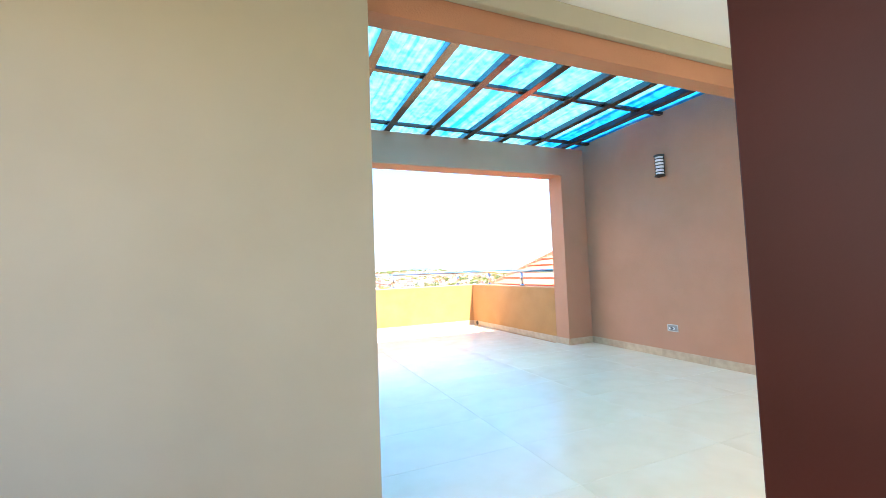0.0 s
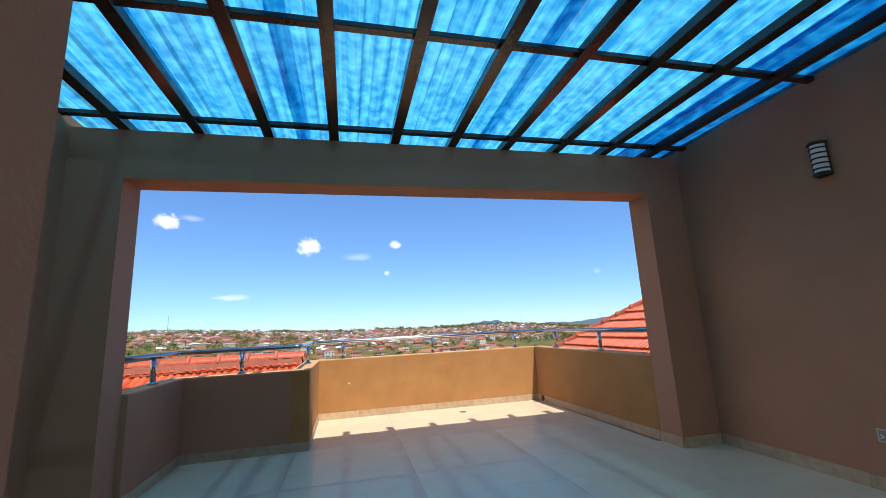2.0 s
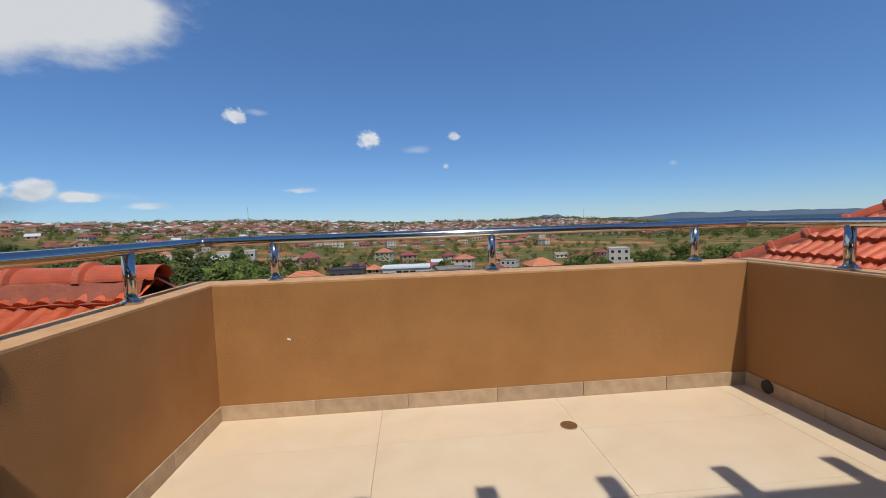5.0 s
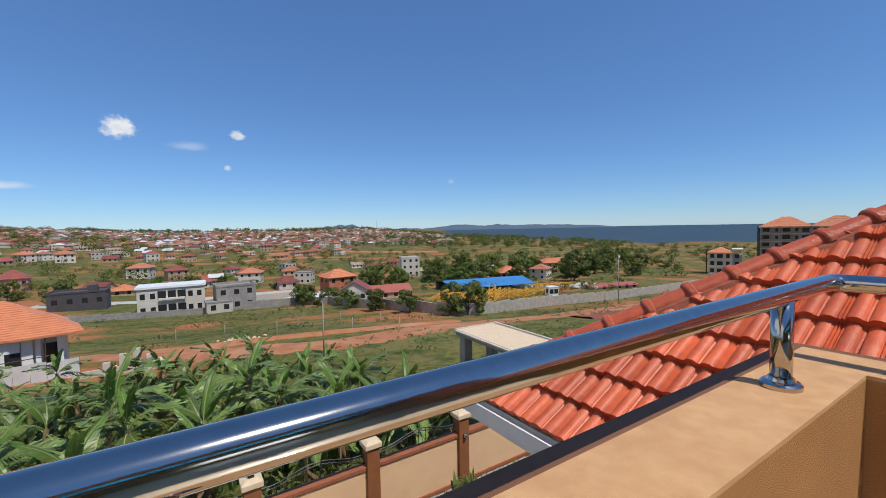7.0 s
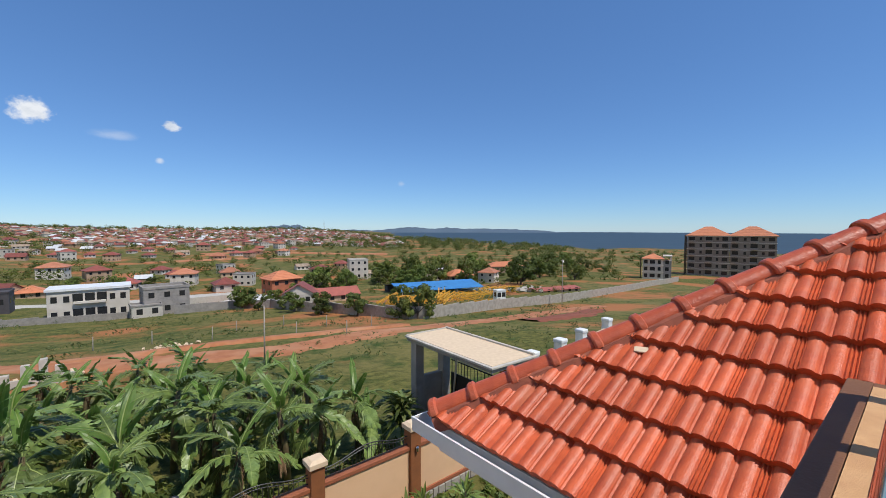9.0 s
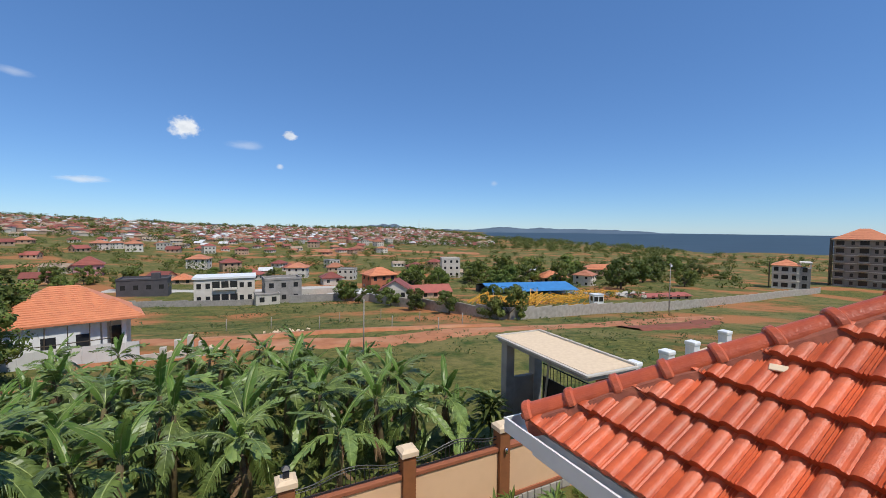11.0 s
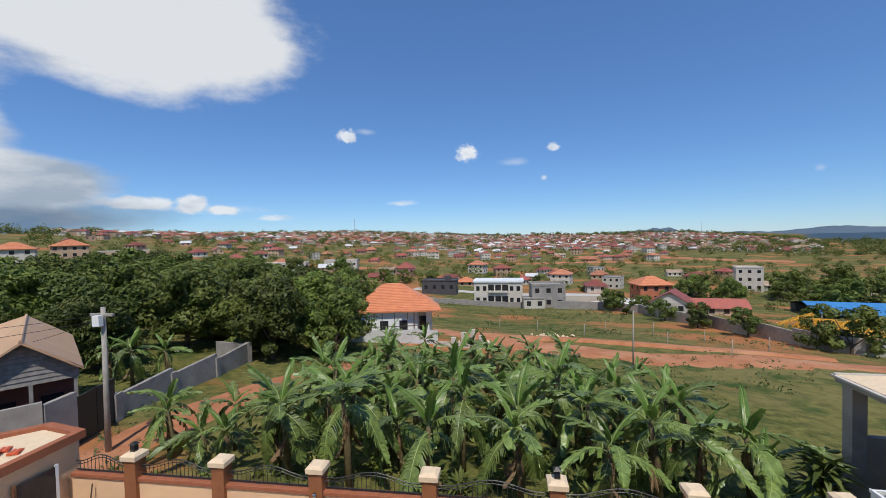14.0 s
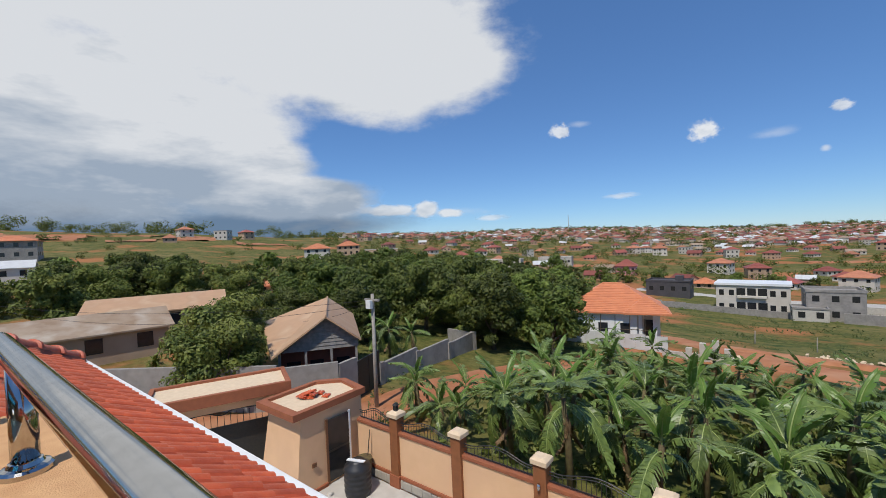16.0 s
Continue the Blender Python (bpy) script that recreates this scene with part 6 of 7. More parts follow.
wall_run("stone_wall", "long grey stone block wall across the field", [(30, 79), (33, 71), (37.5, 52), (39.5, 50.5), (60.5, 53.8), (83, 55), (130, 60), (185, 67)], 1.9, M_STONEWALL)
wall_run("block_wall", "grey concrete block wall in the valley", [(-22, 104), (-8, 103), (5, 102)], 1.3, M_CONCRETE)
wall_run("block_wall", "grey concrete block wall in the valley", [(12, 99), (22, 97.5), (29, 92), (30, 80)], 1.8, M_CONCRETE)
wall_run("block_wall", "grey concrete block wall behind the white block", [(12, 117), (24, 116), (32, 114)], 1.6, M_PALECON)
wall_run("garden_wall", "grey rendered garden wall along the lane", [(-26.0, 4.5), (-17.7, 10.3), (-16.0, 12.6), (-16.2, 13.9)], 2.2, M_CONCRETE, 0.2)
wall_run("garden_wall", "grey rendered garden wall with piers along the lane", [(-17.2, 16.5), (-17.9, 20.5), (-18.3, 24.6), (-18.9, 28.9), (-22, 29.5)], 1.35, M_CONCRETE, 0.2, M_CONCRETE)
gt = thing("iron_gate", "dark sheet steel gate in the garden wall", "gate", pose(-16.75, 15.2, ground(-16.7, 15.2), 0, 0, 108))
part("leaf", boxed(-1.25, -0.04, 0, -0.02, 0.04, 2.0), M_BLACK, gt)
part("leaf", boxed(0.02, -0.04, 0, 1.25, 0.04, 2.0), M_BLACK, gt)


def lane_house():
    z = ground(-20, 14) - 0.6
    # local x runs back along the ridge from the boarded gable, +y down the long slope
    h = thing("house", "house with a weathered orange tin roof and grey boarded gable", "house", pose(-17.5, 13.1, 0, 0, 0, 143.1), "houses by the lane")
    top, ly, lz, ry, rz = -2.2, 2.75, -4.1, -1.75, -3.55
    r = bmesh.new()
    ends = []
    # the long slope widens towards the back
    for x, y, q in ((-0.45, ly, lz), (8.0, 4.4, -3.6)):
        hi = [r.verts.new(p) for p in ((x, y, q), (x, 0, top), (x, ry, rz))]
        lo = [r.verts.new((v.co.x, v.co.y, v.co.z - 0.1)) for v in hi]
        ends.append((hi, lo))
    (h0, l0), (h1, l1) = ends
    for k in range(2):
        r.faces.new((h0[k], h0[k + 1], h1[k + 1], h1[k]))
        r.faces.new((l0[k], l0[k + 1], l1[k + 1], l1[k]))
        r.faces.new((h0[k], h0[k + 1], l0[k + 1], l0[k]))
        r.faces.new((h1[k], h1[k + 1], l1[k + 1], l1[k]))
    for k in (0, 2):
        r.faces.new((h0[k], h1[k], l1[k], l0[k]))
    part("roof", r, M_TIN, h, "weathered orange tin roof")
    c = bmesh.new()
    tube(c, [(-0.47, 0, top + 0.02), (8.02, 0, top + 0.02)], 0.06, 6)
    part("ridge_cap", c, M_TIN, h)
    body = bmesh.new()
    out = ((2.45, z), (2.45, lz + 0.05), (0, top - 0.14), (-1.55, rz + 0.0), (-1.55, z))
    fr = [body.verts.new((1.0, y, q)) for y, q in out]
    bk = [body.verts.new((7.0, y, q)) for y, q in out]
    body.faces.new(fr)
    body.faces.new(bk[::-1])
    for k in range(5):
        body.faces.new((fr[k], fr[(k + 1) % 5], bk[(k + 1) % 5], bk[k]))
    part("wall", body, mat("dull_red_wall", (0.20, 0.075, 0.05), (0.16, 0.06, 0.04), 2, 0.9), h)
    # weatherboards filling the gable end
    rows = 9
    for k in range(rows):
        q0, q1 = -4.0 + 1.66 * k / rows, -4.0 + 1.66 * (k + 1) / rows - 0.012
        def left_at(q):
            return 2.6 * (top - 0.14 - q) / (top - lz)
        def right_at(q):
            return -min(1.62, 1.75 * (top - 0.14 - q) / (top - rz))
        bm = bmesh.new()
        v = [bm.verts.new(p) for p in ((-0.05, right_at(q0), q0), (-0.05, left_at(q0), q0), (-0.02, left_at(q1), q1), (-0.02, right_at(q1), q1))]
        u = [bm.verts.new((w.co.x + 0.03, w.co.y, w.co.z)) for w in v]
        bm.faces.new(v)
        bm.faces.new(u[::-1])
        for i in range(4):
            bm.faces.new((v[i], u[i], u[(i + 1) % 4], v[(i + 1) % 4]))
        part("board", bm, M_WOODGREY, h)
    for k in range(4):
        y = -1.5 + k * 1.3
        part("post", boxed(-0.06, y - 0.06, z, 0.06, y + 0.06, -4.0), M_WOODGREY, h)
    for y in (-0.8, 0.6, 1.8):
        w = part("window", boxed(0.95, y - 0.35, z + 1.4, 1.02, y + 0.35, z + 2.5), M_GLASS_DARK, h)
        part("sill", boxed(0.9, y - 0.4, z + 1.34, 0.949, y + 0.4, z + 1.4), M_WHITE, w)


lane_house()


def pole(x, y, h, label, arm=True, r=0.11):
    z = ground(x, y)
    p = thing("utility_pole", label, "utility pole", (x, y, z), "utility poles")
    b = bmesh.new()
    tube(b, [(0, 0, -0.5), (0.05, 0, h)], [r, r * 0.7], 8)
    part("shaft", b, M_POLE, p, smooth=True)
    if arm:
        part("crossarm", boxed(-0.5, -0.05, h - 0.35, 0.5, 0.05, h - 0.25), M_POLE, p)
        part("box", boxed(-0.15, -0.28, h - 0.7, 0.15, -0.1, h - 0.3), M_WHITE, p, "pale meter box")


pole(-14.4, 13.6, 5.7, "grey utility pole with a small white box beside the lane")
pole(11.0, 34.7, 4.5, "slender pale pole standing in the field", False, 0.07)
pole(78.6, 51.8, 10.0, "tall wooden utility pole by the stone wall")
for k, (x, y) in enumerate(((20.7, 39.5), (17, 44), (24, 52), (10, 50), (5, 55), (28, 47), (14, 57), (21, 60), (0, 57))):
    pole(x, y, 1.5, "short pale marker post in the field", False, 0.06)


def wires():
    for (a, b, sag) in (((-14.4, 13.6, -1.3), (-46, 2, -1.5), 0.8), ((-14.4, 13.6, -1.5), (-46, 4, -2.6), 1.0), ((-14.4, 13.6, -1.4), (-21, 14, -3.0), 0.2)):
        c = bmesh.new()
        tube(c, [tuple(Vector(a).lerp(Vector(b), k / 16) - Vector((0, 0, sag * 4 * (k / 16) * (1 - k / 16)))) for k in range(17)], 0.012, 4)
        solid("cable", c, M_BLACK, "thin black overhead cable from the pole", "cable", "", "overhead cables")


wires()
piers = thing("brick_piers", "bare grey concrete piers of an unfinished plot", "unfinished wall", G(-3.2, 39.5))
for k, (dx, hh) in enumerate(((0, 1.5), (0.9, 1.8), (1.7, 1.2), (-1.0, 1.0))):
    part("pier", boxed(dx - 0.22, -0.22, -0.6, dx + 0.22, 0.22, hh, 0.01), M_PALECON, piers)
part("low_wall", boxed(-3.0, -0.1, -0.6, 2.5, 0.1, 0.55), M_PALECON, piers)


def rubble(x, y, w, h, label, material, seed):
    rnd = random.Random(seed)
    b = bmesh.new()
    for _ in range(40):
        px, py = x + rnd.gauss(0, w * 0.35), y + rnd.gauss(0, w * 0.2)
        s = rnd.uniform(0.15, 0.5) * h
        box(b, -s, -s * 0.7, -s * 0.3, s, s * 0.7, s * 0.6, m=pose(px, py, ground(px, py) + rnd.uniform(0, 0.5) * h, rnd.uniform(-30, 30), rnd.uniform(-30, 30), rnd.uniform(0, 180)))
    solid("rubble", b, material, label, "rubble", "stuff")


rubble(29, 106, 7, 2.4, "heap of pale building rubble and sheeting", M_PALEROOF, 1)
rubble(100, 78, 9, 1.6, "heap of pale blocks and sheeting in the yard", M_PALECON, 2)
rubble(88, 92, 10, 1.0, "scattered pale sheets in the yard", M_PALEROOF, 3)
rubble(6, 48, 3, 0.4, "small heap of pale sand and stones", M_CAP, 4)
rubble(-1.5, 41, 3, 0.4, "small heap of pale sand and stones", M_CAP, 5)


# the town on the far slope
def town():
    rnd = random.Random(44)
    protos = []
    kinds = ((8, 7, 2.7, 2.2, "hip", M_WALLA, M_REDROOF, 1), (9, 7, 2.7, 2.4, "hip", M_WALLB, M_TOWNOR, 1), (8, 6, 2.6, 1.8, "gable", M_WALLB, M_REDROOF, 1), (9, 8, 5.2, 2.2, "hip", M_WALLA, M_TOWNOR, 2),
             (10, 6, 2.6, 1.4, "gable", M_WALLA, M_RUST, 1), (8, 7, 5.6, 0.4, "flat", M_PALECON, M_CONCRETE, 2), (7, 6, 2.6, 1.6, "gable", M_WALLB, M_PALEROOF, 1), (9, 8, 5.4, 2.2, "hip", M_WALLB, M_REDROOF, 2))
    words = ("pale house with a dull red hipped roof", "buff house with an orange hipped roof", "buff house with a red gable roof", "white two-storey house with an orange hipped roof",
             "pale house with a brown tin roof", "grey unfinished two-storey house with flat roof", "buff house with a pale metal roof", "buff two-storey house with a dull red roof")
    spots = []
    def try_spot(a0, a1, d0, d1, gap):
        a, d = radians(rnd.uniform(a0, a1)), d0 + (d1 - d0) * rnd.random()
        x, y = 1 + d * math.sin(a), d * math.cos(a)
        if ground(x, y) < -24 or any((x - p[0]) ** 2 + (y - p[1]) ** 2 < gap * gap for p in spots):
            return
        spots.append((x, y))
    for _ in range(150):
        try_spot(-14, 20, 320, 560, 15)
    for _ in range(40):
        try_spot(-40, -12, 200, 420, 18)
    for _ in range(60):
        try_spot(-50, -14, 330, 700, 20)
    for _ in range(26):
        try_spot(5, 48, 160, 230, 16)
    for _ in range(14):
        try_spot(-20, 6, 165, 230, 16)
    for _ in range(10):
        try_spot(-75, -45, 190, 300, 20)
    for i, (x, y) in enumerate(spots):
        k = i % 8 if i < 8 else rnd.choice((0, 0, 1, 1, 2, 2, 3, 4, 5, 6, 7))
        m = pose(x, y, ground(x, y) - 0.2, 0, 0, rnd.uniform(-50, 50))
        if i < 8:
            w, d, h, rh, rf, wm, rm, st = kinds[k]
            protos.append(house((x, y, ground(x, y) - 0.2), w, d, h, rh, rf, wm, rm, words[k], st, rnd.uniform(-40, 40), group="houses of the town", courses=2))
        else:
            c = copy_thing(protos[k], m)
            s = rnd.uniform(0.68, 0.95)
            c.scale = (s, s, s)
    # past these, too many to count
    mats = (M_WALLA, M_WALLB, M_REDROOF, M_TOWNOR, M_RUST, M_PALEROOF)
    bm = bmesh.new()
    for _ in range(5600):
        d = 480 + 1000 * rnd.random() ** 1.15
        a = radians(rnd.uniform(-52, 24) if rnd.random() < 0.93 else rnd.uniform(24, 34))
        x, y = 1 + d * math.sin(a), d * math.cos(a)
        z = ground(x, y)
        if z < -20 or noise.noise((x * 0.005, y * 0.005, 9)) < -0.3:
            continue
        w, dd, h = rnd.uniform(5, 10), rnd.uniform(4.5, 7), rnd.choice((2.2, 2.4, 2.6, 4.4))
        m = pose(x, y, z, 0, 0, rnd.uniform(-50, 50))
        n0 = len(bm.faces)
        lo = [bm.verts.new(m @ Vector(p)) for p in ((-w / 2, -dd / 2, -2), (w / 2, -dd / 2, -2), (w / 2, dd / 2, -2), (-w / 2, dd / 2, -2))]
        hi = [bm.verts.new(m @ Vector(p)) for p in ((-w / 2, -dd / 2, h), (w / 2, -dd / 2, h), (w / 2, dd / 2, h), (-w / 2, dd / 2, h))]
        ea = [bm.verts.new(m @ Vector((sx * (w / 2 + 0.5), sy * (dd / 2 + 0.5), h - 0.1))) for sx, sy in ((-1, -1), (1, -1), (1, 1), (-1, 1))]
        ri = [bm.verts.new(m @ Vector((sx * w * 0.2, 0, h + rnd.uniform(1.2, 2.0)))) for sx in (-1, 1)]
        wi = rnd.choice((0, 0, 1))
        rf = rnd.choice((2, 2, 2, 3, 3, 4, 4, 5))
        faces = [bm.faces.new((lo[i], lo[(i + 1) % 4], hi[(i + 1) % 4], hi[i])) for i in range(4)]
        roofs = [bm.faces.new(f) for f in ((ea[0], ea[1], ri[1], ri[0]), (ea[1], ea[2], ri[1]), (ea[2], ea[3], ri[0], ri[1]), (ea[3], ea[0], ri[0]))]
        for f in faces:
            f.material_index = wi
        for f in roofs:
            f.material_index = rf
    me = mesh_of(bm, mats, "far_town")
    tagged(new("far_town", me), "distant town of red and brown roofs over the slope", "town", "", "stuff")


town()


def mast(x, y, h):
    z = ground(x, y)
    m = thing("radio_mast", "thin radio mast on the far skyline", "mast", (x, y, z), "masts on the skyline")
    b = bmesh.new()
    tube(b, [(0, 0, -2), (0, 0, h)], [0.8, 0.35], 4)
    part("shaft", b, M_POLE, m)


mast(-378, 1000, 38)
mast(968 * 0.62, 2200 * 0.62, 40)
cliff = thing("earth_cutting", "raw red earth cutting in the hillside", "earth cutting", (0, 0, 0))
cb = bmesh.new()
rows = []
for i in range(40):
    a = radians(-88 + i * 0.75)
    row = []
    for j in range(6):
        d = 230 + 12 * j + 10 * noise.noise((i * 0.2, j * 0.5, 1))
        x, y = 1 + d * math.sin(a), d * math.cos(a)
        row.append(cb.verts.new((x, y, ground(x, y) + 0.4 + 1.6 * noise.noise((i * 0.35, j * 0.8, 4)) * (0 < j < 5))))
    rows.append(row)
for q, w in zip(rows, rows[1:]):
    for j in range(5):
        if noise.noise(q[j].co * 0.035) > -0.12:
            cb.faces.new((q[j], q[j + 1], w[j + 1], w[j]))
tagged(part("bank", cb, M_SOIL, cliff), kind="stuff")


# far shore hills, with the distance haze put into their colour
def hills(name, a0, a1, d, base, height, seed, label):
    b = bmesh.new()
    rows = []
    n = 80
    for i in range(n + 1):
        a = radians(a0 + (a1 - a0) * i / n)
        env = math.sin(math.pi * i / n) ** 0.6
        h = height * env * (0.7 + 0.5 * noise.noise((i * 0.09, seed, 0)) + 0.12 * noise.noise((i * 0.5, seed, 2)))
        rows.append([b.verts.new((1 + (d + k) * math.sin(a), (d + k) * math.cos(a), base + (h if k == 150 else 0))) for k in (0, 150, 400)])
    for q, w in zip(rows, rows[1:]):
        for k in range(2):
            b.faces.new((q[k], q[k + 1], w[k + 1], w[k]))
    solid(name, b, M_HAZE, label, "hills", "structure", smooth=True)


hills("backdrop_hill_east", 24, 56, 4200, -32, 68, 1, "low hills across the lake in a haze-blue colour")
hills("backdrop_hill_north", -26, 2, 3300, 0, 50, 2, "low hills behind the town in a haze-blue colour")
hills("backdrop_hill_mid", 14, 24, 2400, -5, 40, 3, "low hill behind the town in a haze-blue colour")


# clouds: far backdrop sheets that glow, soft and uneven
def cloud(name, label, blobs, scale, soft=0.25, rough=0.9, grey=None, bright=0.92, density=1.0, stretch=1.0):
    """A curved sheet far off; its mask is a union of ellipses (azimuth, elevation and two radii, degrees) broken up by noise."""
    pad = 1.35
    u0 = min(b[0] - b[2] * pad for b in blobs)
    u1 = max(b[0] + b[2] * pad for b in blobs)
    v0 = max(min(b[1] - b[3] * pad for b in blobs), 0.4)
    v1 = max(b[1] + b[3] * pad for b in blobs)
    bm = bmesh.new()
    uv = bm.loops.layers.uv.new("direction")
    n = 24
    R = 4250.0 + 35.0 * len([o for o in bpy.data.objects if o.name.startswith("backdrop_cloud")])
    def pt(i, j):
        a, e = radians(u0 + (u1 - u0) * i / n), radians(v0 + (v1 - v0) * j / n)
        return (1 + R * math.sin(a) * math.cos(e), R * math.cos(a) * math.cos(e), 1.4 + R * math.sin(e))
    grid = [[bm.verts.new(pt(i, j)) for j in range(n + 1)] for i in range(n + 1)]
    for i in range(n):
        for j in range(n):
            f = bm.faces.new((grid[i][j], grid[i + 1][j], grid[i + 1][j + 1], grid[i][j + 1]))
            for loop, (p, q) in zip(f.loops, ((i, j), (i + 1, j), (i + 1, j + 1), (i, j + 1))):
                loop[uv].uv = (u0 + (u1 - u0) * p / n, v0 + (v1 - v0) * q / n)
    m = bpy.data.materials.new(name + "_glow_sheet")
    m.use_nodes = True
    nt, l = m.node_tree.nodes, m.node_tree.links
    nt.remove(nt["Principled BSDF"])
    co = nt.new("ShaderNodeUVMap")
    co.uv_map = "direction"

    def math_node(op, a, b=None, c=None):
        x = nt.new("ShaderNodeMath")
        x.operation = op
        for k, q in enumerate((a, b, c)):
            if q is None:
                continue
            if isinstance(q, (int, float)):
                x.inputs[k].default_value = q
            else:
                l.new(q, x.inputs[k])
        return x.outputs[0]

    def tex(sc, detail, sx=1.0):
        mp = nt.new("ShaderNodeMapping")
        mp.inputs["Scale"].default_value = (sc / sx, sc, 1)
        mp.inputs["Location"].default_value = (0.21, 0.43, 0.37)
        l.new(co.outputs["UV"], mp.inputs["Vector"])
        t = nt.new("ShaderNodeTexNoise")
        t.inputs["Scale"].default_value, t.inputs["Detail"].default_value = 1.0, detail
        t.inputs["Roughness"].default_value = 0.58
        l.new(mp.outputs["Vector"], t.inputs["Vector"])
        return t.outputs["Fac"]

    sep = nt.new("ShaderNodeSeparateXYZ")
    l.new(co.outputs["UV"], sep.inputs[0])
    field = None
    for az, el, ra, re in blobs:
        dx = math_node("DIVIDE", math_node("SUBTRACT", sep.outputs["X"], az), ra)
        dy = math_node("DIVIDE", math_node("SUBTRACT", sep.outputs["Y"], el), re)
        d = math_node("SUBTRACT", 1.0, math_node("SQRT", math_node("ADD", math_node("MULTIPLY", dx, dx), math_node("MULTIPLY", dy, dy))))
        field = d if field is None else math_node("SMOOTH_MAX", field, d, 0.15)
    n1 = tex(scale, 8.0, stretch)
    f = math_node("ADD", field, math_node("MULTIPLY", math_node("SUBTRACT", n1, 0.5), rough))
    r = nt.new("ShaderNodeMapRange")
    r.interpolation_type = "SMOOTHSTEP"
    r.inputs["From Min"].default_value, r.inputs["From Max"].default_value = 0.02, soft
    r.inputs["To Max"].default_value = density
    l.new(f, r.inputs["Value"])
    # emission and its grey mix stand in for sunlit and shaded cloud
    em = nt.new("ShaderNodeEmission")
    em.inputs["Strength"].default_value = 1.0
    mx = nt.new("ShaderNodeMix")
    mx.data_type = "RGBA"
    lowcol = grey or (0.62, 0.68, 0.75)
    mx.inputs["A"].default_value = (*lowcol, 1)
    mx.inputs["B"].default_value = (bright * 0.96, bright * 0.99, bright * 1.03, 1)
    sh = nt.new("ShaderNodeMapRange")
    sh.inputs["From Min"].default_value, sh.inputs["From Max"].default_value = (0.40, 0.68) if grey else (0.30, 0.62)
    n2 = tex(scale * 0.8, 5.0, stretch * 1.6)
    if grey:
        lev = math_node("MULTIPLY", math_node("SUBTRACT", sep.outputs["Y"], 9.0), 0.022)
        l.new(math_node("ADD", n2, lev), sh.inputs["Value"])
    else:
        l.new(math_node("ADD", n2, 0.1), sh.inputs["Value"])
    l.new(sh.outputs["Result"], mx.inputs["Factor"])
    l.new(mx.outputs["Result"], em.inputs["Color"])
    tr = nt.new("ShaderNodeBsdfTransparent")
    ms = nt.new("ShaderNodeMixShader")
    l.new(r.outputs["Result"], ms.inputs[0])
    l.new(tr.outputs[0], ms.inputs[1])
    l.new(em.outputs[0], ms.inputs[2])
    l.new(ms.outputs[0], nt["Material Output"].inputs["Surface"])
    ob = new(name, None)
    me = bpy.data.meshes.new(name)
    bm.to_mesh(me)
    bm.free()
    me.materials.append(m)
    bpy.data.objects.remove(ob)
    tagged(new(name, me), label, "cloud", "", "structure")


cloud("backdrop_cloud_storm", "towering white storm cloud with a spreading top", [(-61.5, 29, 36, 13), (-44.5, 24, 20.5, 9.0), (-38.5, 23.5, 13, 6.0), (-77, 14, 24, 12.5), (-64, 11.5, 10, 5.5), (-59, 6.5, 15, 3.6), (-100, 20, 30, 20)], 0.26, 0.34, 0.58, (0.38, 0.46, 0.57), 0.84, 0.97, 1.8)
cloud("backdrop_cloud_base", "grey cloud bank under the storm cloud", [(-86, 3.5, 34, 5.5), (-62, 3.0, 24, 3.4)], 0.21, 0.6, 0.5, (0.15, 0.23, 0.35), 0.40, 0.94, 2.5)
cloud("backdrop_cloud_heap", "small white heaped clouds over the skyline", [(-40.2, 4.6, 2.2, 1.3), (-45, 4.6, 4.5, 1.0), (-36.8, 4.0, 2.2, 0.7), (-52, 6.0, 4, 1.4)], 0.9, 0.5, 1.2, None, 0.9, 0.9, 1.5)
cloud("backdrop_cloud_puff", "small white puff of cloud", [(-4.9, 11.5, 1.9, 1.4)], 1.3, 0.6, 1.4, None, 0.95, 0.95, 1.2)
cloud("backdrop_cloud_puff", "small white puff of cloud", [(-21.4, 13.7, 1.5, 1.2)], 1.4, 0.6, 1.4, None, 0.95, 0.85, 1.2)
cloud("backdrop_cloud_puff", "small white puff of cloud", [(6.7, 11.7, 1.1, 0.65)], 1.7, 0.6, 1.3, None, 0.95, 0.8, 1.5)
cloud("backdrop_cloud_wisp", "thin white wisp of cloud", [(-14.3, 4.9, 2.4, 0.5), (-31, 3.0, 3.2, 0.5), (5.4, 7.8, 0.6, 0.45)], 1.3, 0.8, 1.1, None, 0.95, 0.6, 2.5)
cloud("backdrop_cloud_wisp", "faint thin white wisp of cloud", [(1.6, 10.1, 2.6, 0.7), (34.1, 6.3, 0.7, 0.5), (-19.0, 14.4, 1.6, 0.5), (-37, 4.0, 7, 0.8)], 1.0, 1.0, 1.2, None, 0.95, 0.3, 2.5)

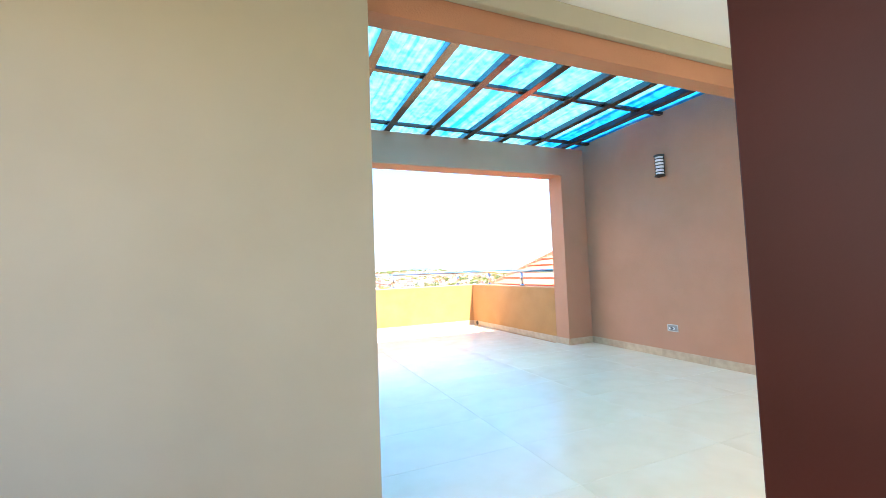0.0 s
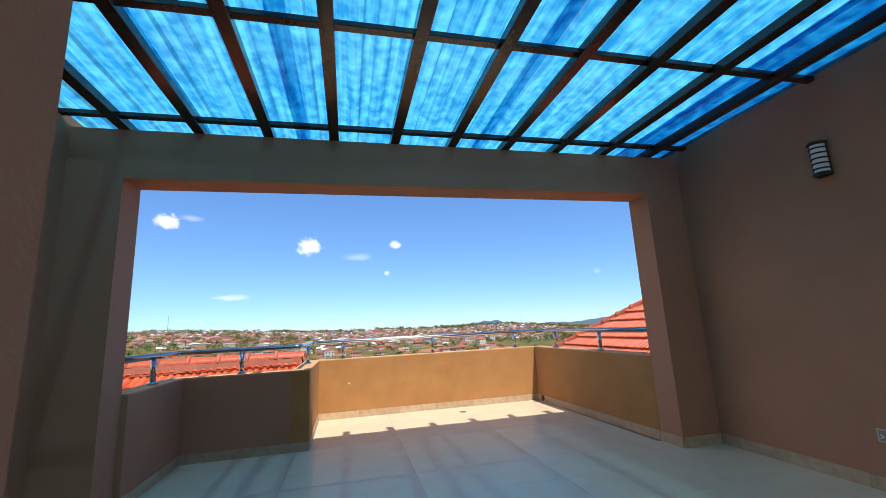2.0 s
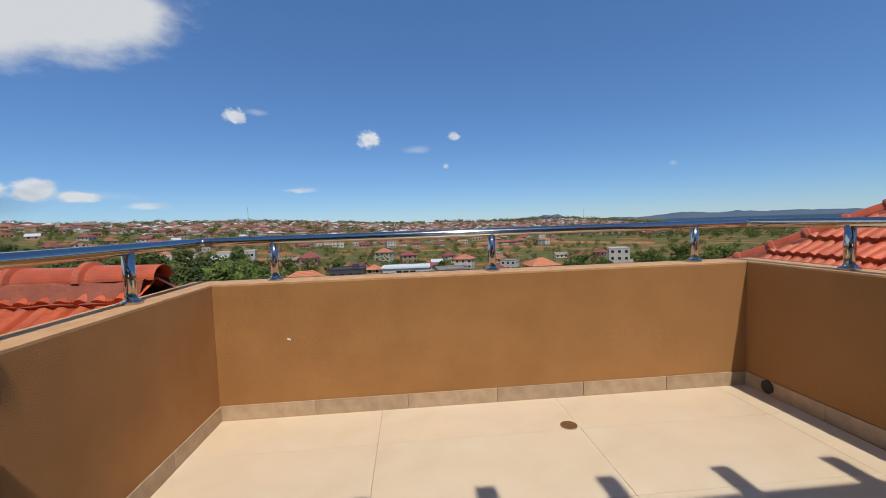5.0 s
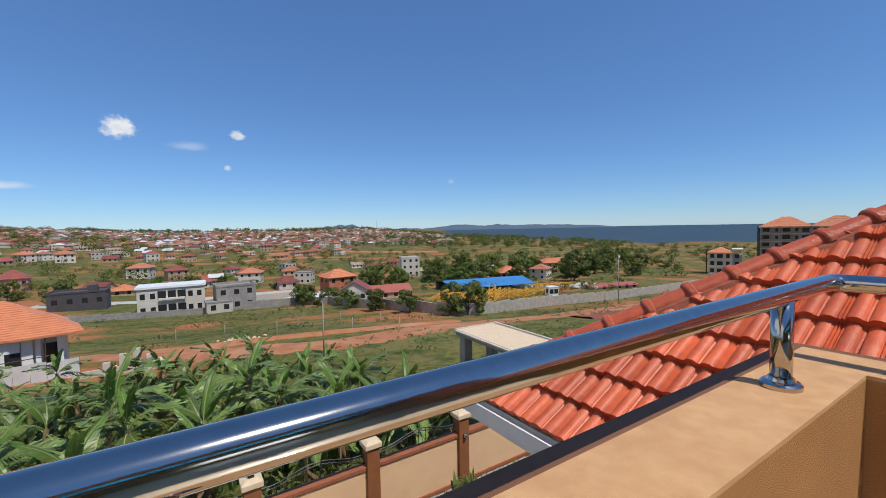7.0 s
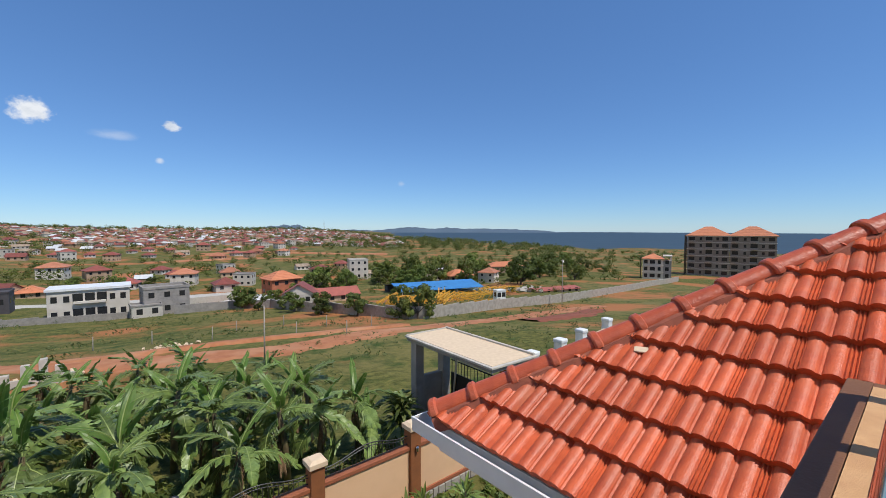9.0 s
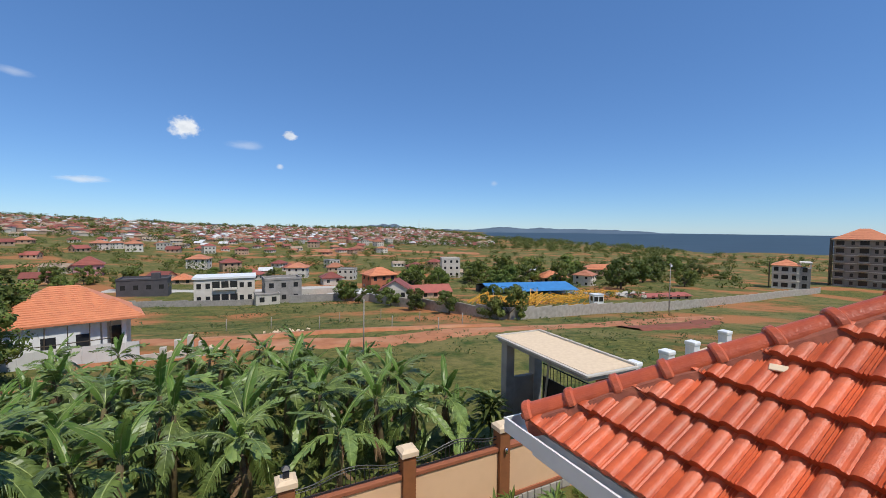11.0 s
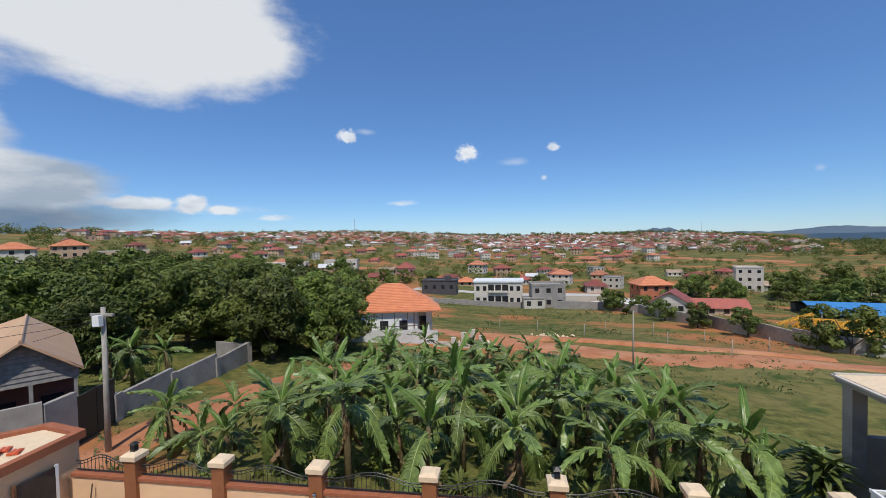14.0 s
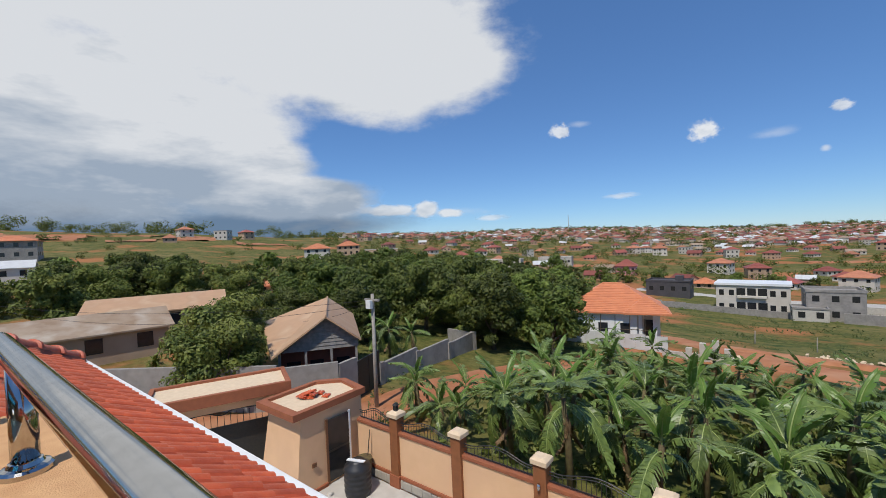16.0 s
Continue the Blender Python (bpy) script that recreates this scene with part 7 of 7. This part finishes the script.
# small things on the terrace and in the yard
chip = bmesh.new()
box(chip, -0.012, -0.004, -0.006, 0.012, 0.0, 0.006, 0.002, m=pose(-0.52, -0.001, 0.52, 0, 15, 0))
solid("plaster_chip", chip, M_WHITE, "tiny white paint chip on the ochre parapet", "paint chip")
for k, (x, y, s, m) in enumerate(((-7.2, 8.2, 0.12, M_STONEWALL), (-6.7, 8.35, 0.09, M_STONEWALL), (-9.5, 7.2, 0.1, M_PALECON), (-4.1, 8.3, 0.1, M_STONEWALL))):
    b = bmesh.new()
    bmesh.ops.create_icosphere(b, subdivisions=2, radius=s)
    for v in b.verts:
        v.co *= 1 + 0.25 * noise.noise(v.co * 9 + Vector((k, 0, 0)))
        v.co.z *= 0.6
    b.transform(Matrix.Translation((x, y, -5.985 + s * 0.35)))
    solid("stone", b, m, "loose grey stone lying on the paving", "stone", "", "loose stones")
lawn = bmesh.new()
prism(lawn, [(3.05, 2.4), (10.3, 2.4), (10.3, 8.6), (3.05, 8.6)], -6.06, -5.97)
solid("lawn", lawn, M_GROUND, "small green lawn inside the boundary wall", "lawn", "structure")
rl = random.Random(19)
tufts = bmesh.new()
for _ in range(260):
    leaf_cloud(tufts, (rl.uniform(4.5, 9.8), rl.uniform(6.2, 8.5), -5.93), 0.14, 7, rl, 0.12, 0.6)
solid("grass", tufts, M_LEAF2, "bright green grass and weeds inside the wall", "grass", "stuff")
# garden bananas and bushes by the lane house
for k, (x, y, s) in enumerate(((-21.5, 21.5, 0.9), (-20.3, 23.0, 0.8), (-23.5, 22.0, 0.85))):
    c = copy_thing([o for o in bpy.data.objects if o.name == "banana_plant"][0], pose(x, y, ground(x, y), 0, 0, 80 * k))
    c.scale = (s, s, s)
for k, (x, y, s) in enumerate(((-30, 9, 1.0), (-27, 6.5, 0.8), (-33, 12, 1.1), (-29, 13.5, 0.9), (-36, 4, 1.0), (-23, 5.5, 0.8), (-26.5, 12.8, 1.0))):
    shrub(x, y, ground(x, y), 1.1 * s, "low leafy green bush on bare red earth", M_LEAF2 if k % 2 else M_LEAF, 130)

# floor tiles of the terrace and room, each laid with a fine joint
def floor_tiles():
    tw, td = 1.2, 0.6
    rnd = random.Random(3)
    cache = {}
    areas = ((-3.02, -9.3, 3.45, -2.84), (-2.33, -2.84, 2.70, -1.64), (-0.985, -1.64, 2.70, 0.0))
    for ax0, ay0, ax1, ay1 in areas:
        i0, i1 = math.floor((ax0 - 0.07) / tw), math.ceil((ax1 - 0.07) / tw)
        j0, j1 = math.floor((ay0 + 5.24) / td), math.ceil((ay1 + 5.24) / td)
        for i in range(i0, i1):
            for j in range(j0, j1):
                x0, x1 = max(ax0, 0.07 + i * tw), min(ax1, 0.07 + (i + 1) * tw)
                y0, y1 = max(ay0, -5.24 + j * td), min(ay1, -5.24 + (j + 1) * td)
                if x1 - x0 < 0.02 or y1 - y0 < 0.02:
                    continue
                key = (round(x1 - x0, 3), round(y1 - y0, 3))
                if key not in cache:
                    cache[key] = mesh_of(boxed(-key[0] / 2 + 0.0008, -key[1] / 2 + 0.0008, -0.0118, key[0] / 2 - 0.0008, key[1] / 2 - 0.0008, 0.0, 0.0006), M_FLOOR, "floor_tile")
                ob = part("floor_tile", cache[key], None, floor_ob)
                ob.matrix_basis = pose((x0 + x1) / 2, (y0 + y1) / 2, 0, 0, 0, rnd.choice((0, 180)))


floor_tiles()
